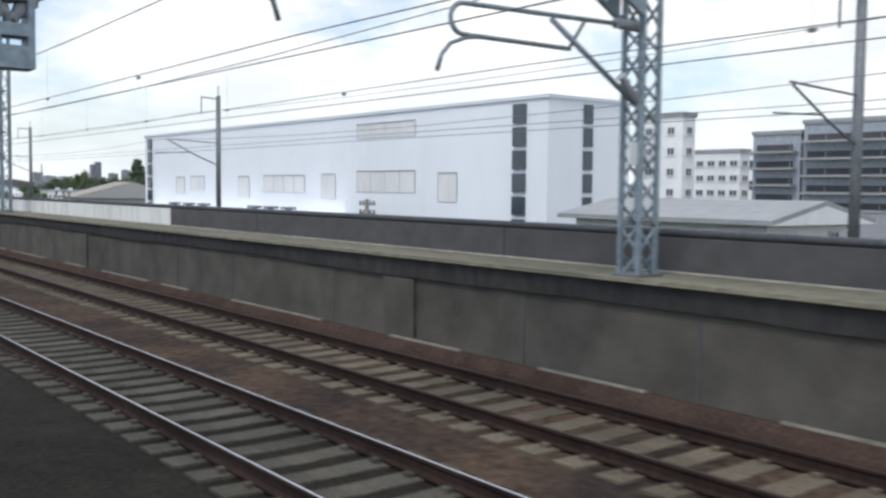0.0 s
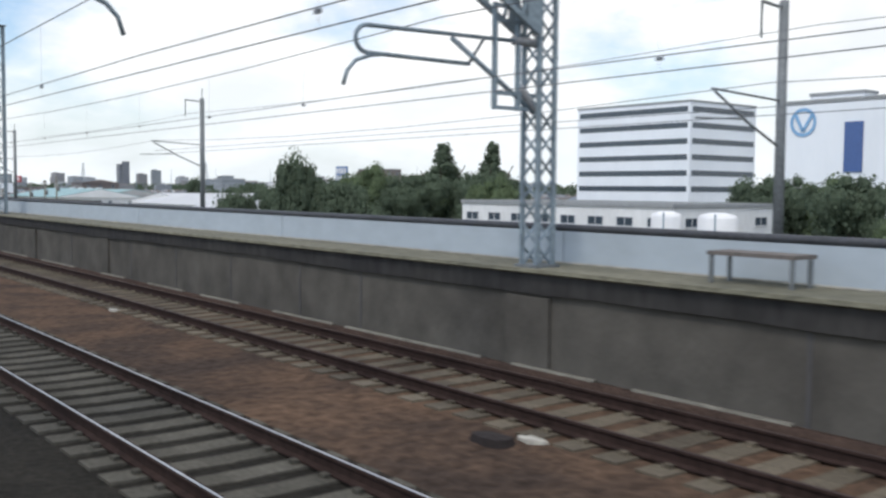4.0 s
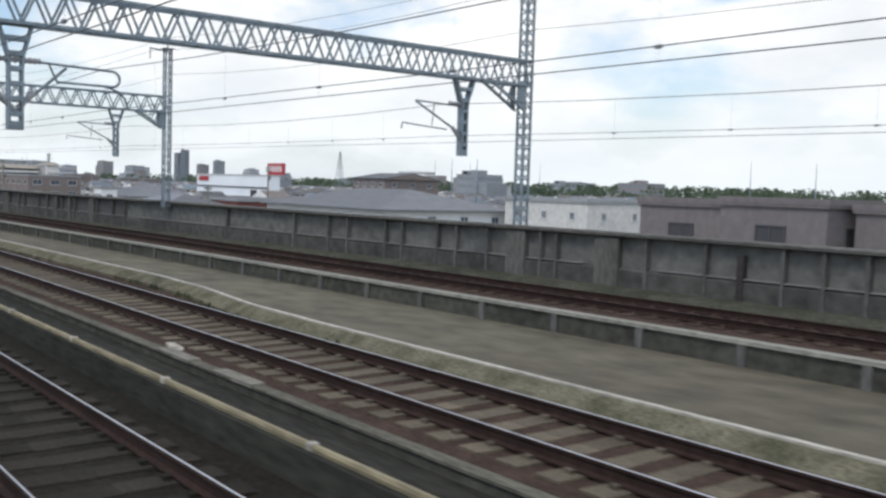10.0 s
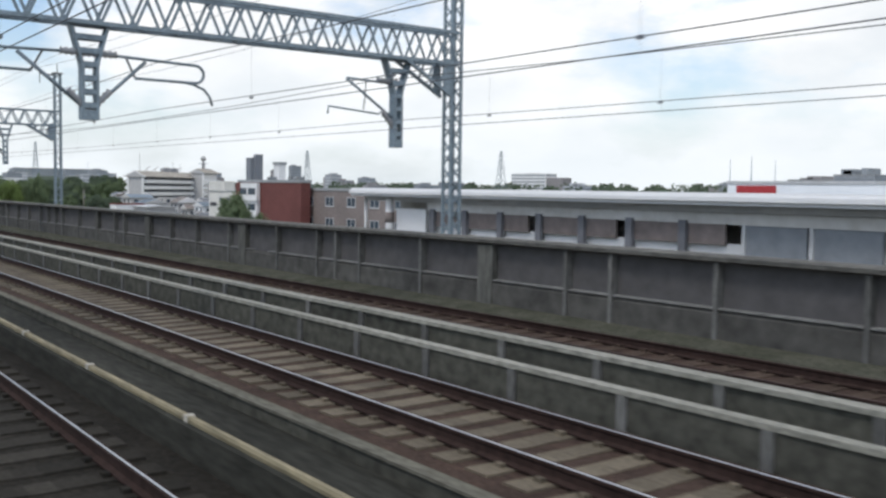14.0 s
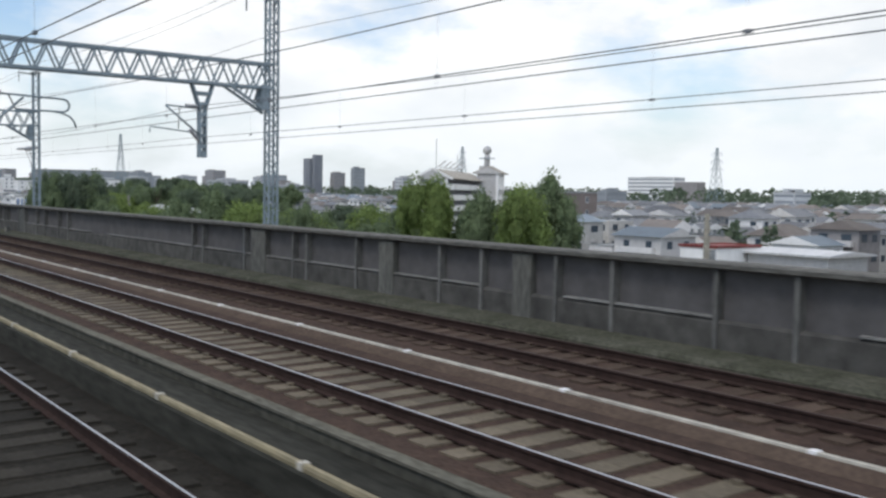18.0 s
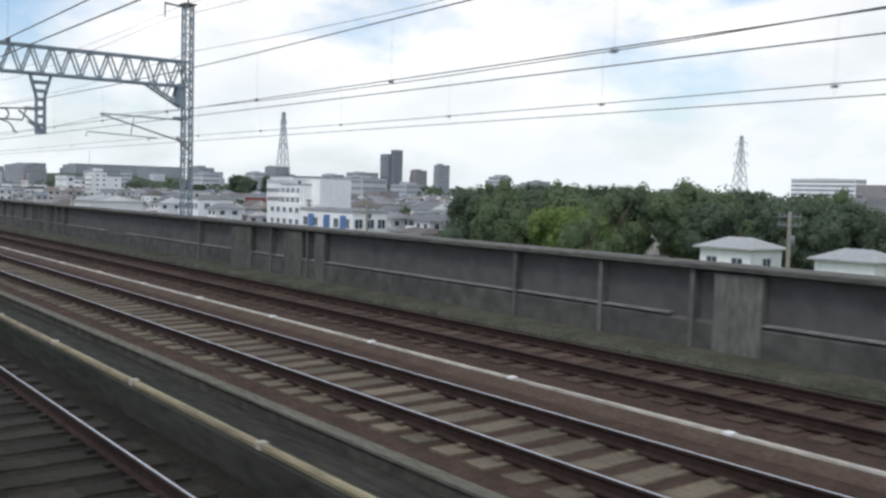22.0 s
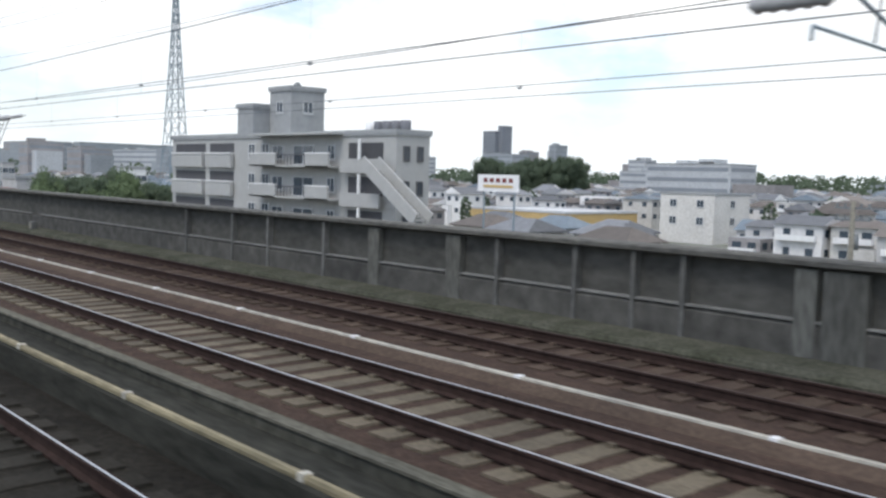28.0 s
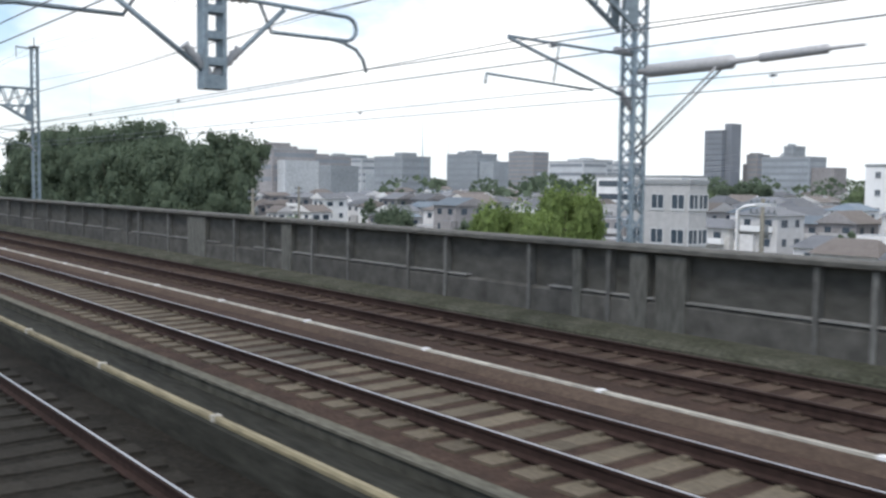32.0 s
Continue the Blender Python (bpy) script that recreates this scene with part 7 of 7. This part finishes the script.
        for _ in range(int(n * lr * lr / tot)):
            d = Vector((r.gauss(0, 1), r.gauss(0, 1), r.gauss(0, 1))).normalized()
            c = c0 + d * lr * r.uniform(.72, 1.08)
            nrm = (d + Vector((r.gauss(0, .4), r.gauss(0, .4), r.gauss(0, .4)))).normalized()
            u = nrm.cross(Vector((r.gauss(0, 1), r.gauss(0, 1), r.gauss(0, 1)))).normalized()
            w = nrm.cross(u)
            s = r.uniform(.022, .050)
            k = len(vs)
            vs += [c - u * s, c - w * s * .7 + u * s * .1, c + u * s, c + w * s * .7]
            fs.append((k, k + 1, k + 2, k + 3))
        # the shaded inside of the clump
        q = lr * .74
        ring = []
        for i, ph in enumerate((-.9, -.3, .3, .9)):
            ring.append(len(vs))
            for j in range(7):
                e = q * r.uniform(.85, 1.05)
                vs.append(c0 + Vector((e * math.cos(ph) * math.cos(j * .898), e * math.cos(ph) * math.sin(j * .898), e * math.sin(ph))))
        for i in range(3):
            for j in range(7):
                fs.append((ring[i] + j, ring[i] + (j + 1) % 7, ring[i + 1] + (j + 1) % 7, ring[i + 1] + j))
        fs.append(tuple(ring[3] + j for j in range(7)))
    me = bpy.data.meshes.new(name)
    me.from_pydata([tuple(v) for v in vs], [], fs)
    me.materials.append(M[m])
    return me


def trunk_mesh():
    bm = B()
    tube(bm, [(0, 0, 0), (.02, 0, .5), (0, .02, 1.0)], [.07, .05, .03], 8)
    for a in range(5):
        t = a * 1.3
        tube(bm, [(0, 0, .5 + .08 * a), (.25 * math.cos(t), .25 * math.sin(t), .85 + .06 * a), (.42 * math.cos(t), .42 * math.sin(t), 1.15 + .05 * a)], [.032, .02, .008], 5)
    return mesh_of("trunk", bm, M["bark"])


TRUNK = trunk_mesh()
CROWNS = {"leaf": [crown_mesh("crown", "leaf", 3), crown_mesh("crown", "leaf", 4)], "leaf_dark": [crown_mesh("crown", "leaf_dark", 5), crown_mesh("crown", "leaf_dark", 6)],
          "leaf_lime": [crown_mesh("crown", "leaf_lime", 7)], "cone": [crown_mesh("crown", "leaf_dark", 9, True)]}
tr_r = random.Random(31)
LABEL = {"leaf": "broad green leafy tree with an uneven crown", "leaf_dark": "dense dark green tree", "leaf_lime": "bright lime green leafy tree", "cone": "tall dark pointed conifer"}


def tree(x, y, ztop, width, kind="leaf", zb=G):
    t = empty("tree", x, y, zb, LABEL[kind], "tree", "trees beside the line")
    h = ztop - zb
    tk = put("trunk", TRUNK, t, at=(0, 0, 0))
    tk.scale = (width * .85, width * .85, h * .58)
    c = put("crown", tr_r.choice(CROWNS[kind]), t, at=(0, 0, h * (.53 if kind != "cone" else .50)))
    hh = h * .47 if kind != "cone" else h * .45
    c.scale = (width, width, hh)
    c.rotation_euler = (0, 0, tr_r.uniform(0, 6.28))
    RES.append((x - 2, x + 2, y - 2, y + 2))
    return t


tree(104, 285.5, 8.1, 11.5, "cone")
tree(108, 277, 8.1, 10.5, "cone")
tree(40, 222.5, 4.5, 2.9, "leaf_dark")
tree(88, 182, 5.2, 4.0, "cone")


def wood(n, x0, x1, y0, y1, z0, z1, w0, w1, kinds, seed):
    r = random.Random(seed)
    for _ in range(n):
        tree(r.uniform(x0, x1), r.uniform(y0, y1), r.uniform(z0, z1), r.uniform(w0, w1), r.choice(kinds))


wood(7, 36, 44, 217, 229, .2, 1.4, 2.2, 3.1, ["leaf_dark"], 1)
wood(9, 85, 104, 255, 296, 1.5, 4.6, 3.9, 6.1, ["leaf_dark", "leaf_dark", "leaf"], 2)
wood(6, 99, 112, 268, 292, 2.4, 4.6, 4.4, 6.1, ["leaf_dark"], 31)
wood(6, 76, 96, 178, 212, 1.6, 3.4, 3.9, 5.5, ["leaf_dark", "leaf"], 3)
wood(5, 62, 72, 158, 184, -.2, 1.0, 2.8, 4.4, ["leaf_dark", "leaf"], 4)
wood(11, 28, 35, 125.5, 134.5, -.6, .6, 2.4, 3.5, ["leaf", "leaf_dark"], 5)
wood(5, 112, 126, 320, 400, -1.5, .4, 3.3, 5.5, ["leaf_dark", "leaf"], 6)
wood(15, 120, 180, 380, 470, .3, 2.6, 4.4, 6.6, ["leaf_dark"], 7)
wood(9, 74, 92, 268, 300, .5, 2.9, 3.9, 5.5, ["leaf_dark"], 26)
tree(120, 430, 4.8, 4.2, "leaf_dark")
wood(4, 205, 230, 430, 452, 6.5, 9.5, 5.5, 7.7, ["leaf_dark"], 8)
wood(9, 30, 80, 470, 640, -4, -2.5, 1.7, 2.9, ["leaf", "leaf_dark"], 9)
wood(7, 56, 84, 752, 800, -3.4, -1.8, 2.4, 3.7, ["leaf", "leaf_dark"], 10)
tree(50, 644, -.55, 3.4, "leaf")
tree(51.5, 642.6, -1.6, 2.6, "leaf")
wood(8, 28, 42, 736, 760, -2.6, -1.0, 2.2, 3.1, ["leaf", "leaf_lime"], 11)
wood(7, 43, 51, 738, 749, .2, 2.4, 2.4, 3.5, ["leaf", "leaf_lime"], 12)
tree(28, 788.5, 2.0, 2.4, "leaf_dark")
wood(9, 26.5, 31.5, 785, 794, 1.3, 2.3, 2.3, 3.1, ["leaf_dark", "leaf", "leaf"], 13)
wood(7, 27, 33, 795.5, 804, -.2, .7, 2.2, 3.1, ["leaf_dark", "leaf"], 29)
wood(5, 30, 34, 777, 784, -1.5, -.7, 1.9, 2.5, ["leaf_lime"], 30)
wood(11, 64, 90, 800, 824, -3.6, -1.0, 2.4, 3.8, ["leaf", "leaf_dark"], 35)
wood(25, 25, 38, 743, 786, -1.6, -.2, 1.8, 2.8, ["leaf_lime", "leaf", "leaf"], 14)
wood(26, 82, 120, 914, 952, .4, 2.8, 4.0, 5.7, ["leaf", "leaf_dark"], 15)
wood(6, 86, 98, 893, 911, -.8, 1.0, 3.4, 4.6, ["leaf", "leaf_dark"], 36)
wood(5, 98, 112, 905, 916, .2, 2.0, 3.8, 5.0, ["leaf", "leaf_dark"], 37)
wood(7, 72, 86, 905, 944, -1.6, .2, 2.9, 4.0, ["leaf", "leaf_lime"], 16)
wood(7, 27, 32, 748.5, 761, -.2, .5, 1.9, 2.5, ["leaf", "leaf", "leaf_lime"], 34)
wood(7, 140, 168, 986, 1006, 2.2, 3.8, 4.4, 6.1, ["leaf_dark", "leaf"], 17)
wood(9, 205, 255, 1278, 1312, 6.5, 9.4, 5.5, 7.7, ["leaf_dark"], 18)
wood(16, 31, 44, 1163, 1179, -1.2, .4, 2.6, 3.7, ["leaf_dark", "leaf"], 19)
wood(7, 40, 62, 1196, 1222, -3, -.5, 2.6, 4.0, ["leaf", "leaf_dark"], 20)
wood(11, 40, 54, 1340, 1400, 3.0, 7.2, 4.4, 6.6, ["leaf_dark"], 21)
wood(6, 46, 56, 1378, 1408, 8, 10.4, 6.1, 8.2, ["leaf_dark"], 27)
wood(5, 44, 52, 1342, 1366, 4.4, 6.0, 5.0, 6.6, ["leaf_dark"], 28)
tree(37, 1274.5, -.35, 2.6, "leaf_lime")
tree(37.5, 1271.5, -.9, 2.0, "leaf_lime")
tree(45, 1277.3, .75, 2.6, "leaf_lime")
wood(5, 40, 56, 1284, 1312, -2.6, -.9, 2.2, 3.1, ["leaf_dark", "leaf"], 22)
wood(3, 52, 75, 1062, 1084, -5.0, -3.8, 1.7, 2.4, ["leaf", "leaf_dark"], 23)
wood(9, 150, 260, 1290, 1420, 0, 4, 4.4, 6.6, ["leaf_dark", "leaf"], 24)
wood(4, 70, 110, 1020, 1090, -5.2, -3.6, 1.7, 2.4, ["leaf_dark", "leaf"], 25)
bm = B()
v = [bm.verts.new((x, y, G + .02)) for x, y in ((45, 838), (108, 846), (168, 896), (184, 925), (168, 950), (128, 921), (92, 930), (45, 930))]
bm.faces.new(v)
thing("field", bm, M["grass"], "open green field between houses", "field", kind="structure")
bm = B()
for a, b in (((60, 856), (110, 868)), ((110, 868), (150, 893)), ((150, 893), (184, 931))):
    bar(bm, (a[0], a[1], G + .5), (b[0], b[1], G + .5), .15, 1.0)
thing("field_wall", bm, M["conc_light"], "low pale wall along the field", "wall", kind="structure")
RES.append((45, 92, 838, 956))
RES.append((92, 128, 852, 935))
RES.append((128, 168, 888, 930))
RES.append((150, 176, 905, 945))
RES.append((60, 150, 1150, 1172))
RES.append((60, 118, 1165, 1192))
RES.append((40, 75, 1050, 1062))
RES.append((56, 92, 1118, 1160))

# ---- houses of the town ----
rr = random.Random(55)


def house_proto(i):
    w, d, h = ((7, 8, 5.2), (8, 7, 5.6), (6.4, 9, 5.0), (9, 8, 4.6), (7.5, 7.5, 7.2), (10, 8, 5.4))[i % 6]
    o = empty("house", 0, 0, 0, "small two-storey town house with a tiled roof", "house", "town houses")
    bm = B()
    box(bm, -w / 2, w / 2, -d / 2, d / 2, 0, h)
    wl_ = part("wall", bm, M["house_wall"] if i % 3 else M["cream_wall"], o)
    rm = M[("roof_dark", "roof_brown", "roof_dark", "roof_blue", "roof_dark", "flat_roof")[i % 6]]
    if i % 6 == 4:
        slab_roof(o, -w / 2, w / 2, -d / 2, d / 2, h, M["flat_roof"])
    else:
        pitched_roof(o, -w / 2, w / 2, -d / 2, d / 2, h, 1.9, rm, hip=(2.6 if i % 2 else 0), ridge="y" if i % 4 < 2 else "x", gable=None if i % 2 else M["house_wall"])
    for k in range(2):
        plain_window(wl_, -w / 2 - .01, -d / 2 + d * (k + .5) / 2, h - 1.9, "w", 1.5, 1.1)
        plain_window(wl_, -w / 2 + w * (k + .5) / 2, -d / 2 - .01, h - 1.9, "s", 1.3, 1.1)
    plain_window(wl_, -w / 2 - .01, 0, h - 4.3, "w", 1.5, 1.1)
    bm = B()
    box(bm, -w / 2 - .8, -w / 2, -d / 2 + .6, d / 2 - .6, h - 2.95, h - 2.8)
    box(bm, -w / 2 - .8, -w / 2 - .72, -d / 2 + .6, d / 2 - .6, h - 2.8, h - 2.0)
    part("balcony", bm, M["white_wall"], wl_)
    return o


protos = [house_proto(i) for i in range(6)]


def free(x, y, r=6.0):
    return not any(a - r < x < b + r and c - r < y < d + r for a, b, c, d in RES)


spots, far = [], []
for y in np.arange(330, 1420, 7.4):
    for x in np.arange(82 if y < 925 else 47 if y < 1040 else 76, 470, 7.8):
        px, py = x + rr.uniform(-1.8, 1.8), y + rr.uniform(-1.6, 1.6)
        if rr.random() < .14 or not free(px, py, 3.5):
            continue
        if px < 128 and py < 470:
            continue
        (spots if px < 96 else far).append((px, py))
spots.sort(key=lambda q: q[0] + 9 * rr.random())

for k, (x, y) in enumerate(spots[:105]):
    p = protos[k % 6]
    a = rr.choice((0, 0, math.pi / 2, math.pi)) + rr.uniform(-.12, .12)
    mm = Matrix.Translation((x, y, G + rr.uniform(0, .2))) @ Matrix.Rotation(a, 4, "Z") @ Matrix.Scale(rr.uniform(.60, .80), 4)
    if k < 6:
        p.matrix_basis = mm
    else:
        copy_thing(p, mm)
far += spots[105:]
for y in np.arange(60, 330, 13):
    for x in np.arange(120, 430, 14):
        if free(x, y) and rr.random() < .6:
            far.append((x + rr.uniform(-3, 3), y + rr.uniform(-3, 3)))
for y in np.arange(1420, 1900, 11):
    for x in np.arange(60, 700, 11):
        if free(x, y) and rr.random() < .75:
            far.append((x + rr.uniform(-4, 4), y + rr.uniform(-4, 4)))
vs, fs, mi = [], [], []


def far_box(x0, x1, y0, y1, z0, z1, m, top):
    k = len(vs)
    vs.extend([(x0, y0, z0), (x1, y0, z0), (x1, y1, z0), (x0, y1, z0), (x0, y0, z1), (x1, y0, z1), (x1, y1, z1), (x0, y1, z1)])
    fs.extend([(k, k + 1, k + 5, k + 4), (k + 1, k + 2, k + 6, k + 5), (k + 2, k + 3, k + 7, k + 6), (k + 3, k, k + 4, k + 7), (k + 4, k + 5, k + 6, k + 7)])
    mi.extend([m] * 4 + [top])


for x, y in far:
    w, d, h, r = rr.uniform(1.7, 3.1), rr.uniform(1.9, 3.3), rr.choice((3.4, 3.9, 4.4, 4.9, 5.3, 6.4)), rr.uniform(.7, 1.5)
    if x > 250:
        w, d = w * 1.3, d * 1.3
    wm = rr.choice((0, 0, 0, 6, 7, 8))
    m_ = rr.choice((1, 1, 1, 2, 2, 3, 4))
    zt = G + h
    far_box(x - w, x + w, y - d, y + d, G, zt, wm, 4)
    if m_ != 4:
        o, q = .35, rr.choice((0, 0, 1.4))
        k = len(vs)
        if rr.random() < .5:
            vs += [(x - w - o, y - d - o, zt), (x + w + o, y - d - o, zt), (x + w + o, y + d + o, zt), (x - w - o, y + d + o, zt), (x, y - d - o + q, zt + r), (x, y + d + o - q, zt + r)]
        else:
            vs += [(x + w + o, y - d - o, zt), (x + w + o, y + d + o, zt), (x - w - o, y + d + o, zt), (x - w - o, y - d - o, zt), (x + w + o - q, y, zt + r), (x - w - o + q, y, zt + r)]
        fs += [(k + 3, k, k + 4, k + 5), (k + 1, k + 2, k + 5, k + 4), (k, k + 1, k + 4), (k + 2, k + 3, k + 5)]
        mi += [m_] * 2 + [m_ if q else wm] * 2
    # lower wing with a lean-to roof, balcony and dark openings
    if rr.random() < .55:
        e = rr.choice((-1, 1))
        far_box(x - w - rr.uniform(.5, 1.3), x - w + .2, y + min(0, e * d), y + max(0, e * d), G, zt - 2.1, wm, m_)
    if x < 330:
        if rr.random() < .5:
            far_box(x - w - .6, x - w, y - d * .8, y + d * .8, zt - 1.75, zt - 1.1, rr.choice((0, 6)), 5)
        for zz in (.45, 2.5):
            for u in (-.5, .45):
                k = len(vs)
                a = rr.uniform(.35, .6)
                vs += [(x - w - .03, y + u * d - a, zt - zz - .8), (x - w - .03, y + u * d + a, zt - zz - .8), (x - w - .03, y + u * d + a, zt - zz), (x - w - .03, y + u * d - a, zt - zz)]
                vs += [(x + u * w - a, y - d - .03, zt - zz - .8), (x + u * w + a, y - d - .03, zt - zz - .8), (x + u * w + a, y - d - .03, zt - zz), (x + u * w - a, y - d - .03, zt - zz)]
                fs += [(k, k + 3, k + 2, k + 1), (k + 4, k + 5, k + 6, k + 7)]
                mi += [5, 5]
me = bpy.data.meshes.new("far_houses")
me.from_pydata(vs, [], fs)
for q in ("house_wall", "roof_dark", "roof_brown", "roof_blue", "flat_roof", "glass", "white_wall", "far_tan", "cream_wall"):
    me.materials.append(M[q])
me.polygons.foreach_set("material_index", mi)
tagged(put("far_houses", me), "wide field of distant town houses with tiled roofs", "houses", kind="stuff")

# ---- far woods along the skyline ----
def far_wood(name, spots, m, label, seed):
    r = random.Random(seed)
    vs, fs = [], []
    for x, y, zt, w in spots:
        for _ in range(110):
            d = Vector((r.gauss(0, 1), r.gauss(0, 1), r.gauss(0, 1))).normalized()
            c = Vector((x, y, (zt + G) / 2 + 1)) + Vector((d.x * w, d.y * w, d.z * (zt - G) / 2)) * r.uniform(.75, 1.0)
            s = r.uniform(.7, 1.5) * min(1, .22 + w * .16)
            u = Vector((r.gauss(0, 1), r.gauss(0, 1), r.gauss(0, .5))).normalized() * s
            q = u.cross(Vector((r.gauss(0, 1), r.gauss(0, 1), r.gauss(0, 1)))).normalized() * s * .8
            k = len(vs)
            vs += [c - u, c - q, c + u, c + q]
            fs.append((k, k + 1, k + 2, k + 3))
    me = bpy.data.meshes.new(name)
    me.from_pydata([tuple(v) for v in vs], [], fs)
    me.materials.append(M[m])
    return tagged(put(name, me), label, "wood", kind="stuff")


sp = []
for _ in range(1000):
    y = rr.uniform(60, 1950)
    x = rr.uniform(330, 900) if y < 1400 else rr.uniform(120, 900)
    if free(x, y, 12):
        sp.append((x, y, rr.uniform(-2.0, 3.5) + max(0, x - 300) * .011, rr.uniform(4, 10)))
for _ in range(900):
    y = rr.uniform(420, 1400)
    x = rr.uniform(84, 330)
    if free(x, y, 1):
        sp.append((x, y, rr.uniform(-6.4, -3.4), rr.uniform(.8, 2.0)))
far_wood("far_trees", sp, "leaf_dark", "scattered distant dark trees along the skyline", 60)
# low hill with blocks at the far end
bm = B()
rows = []
for i in range(25):
    rows.append([])
    for j in range(25):
        u, w = i / 24 * 2 - 1, j / 24 * 2 - 1
        z = G + 20 * max(0, 1 - (u * u + w * w)) ** .7 + noise.noise((u * 3, w * 3, 1)) * 1.2 * (1 - max(abs(u), abs(w)))
        rows[-1].append(bm.verts.new((330 + u * 190, 1880 + w * 200, z)))
for i in range(24):
    for j in range(24):
        bm.faces.new((rows[i][j], rows[i + 1][j], rows[i + 1][j + 1], rows[i][j + 1])).smooth = True
thing("hill", bm, M["leaf_dark"], "low wooded hill on the skyline", "hill", kind="structure")
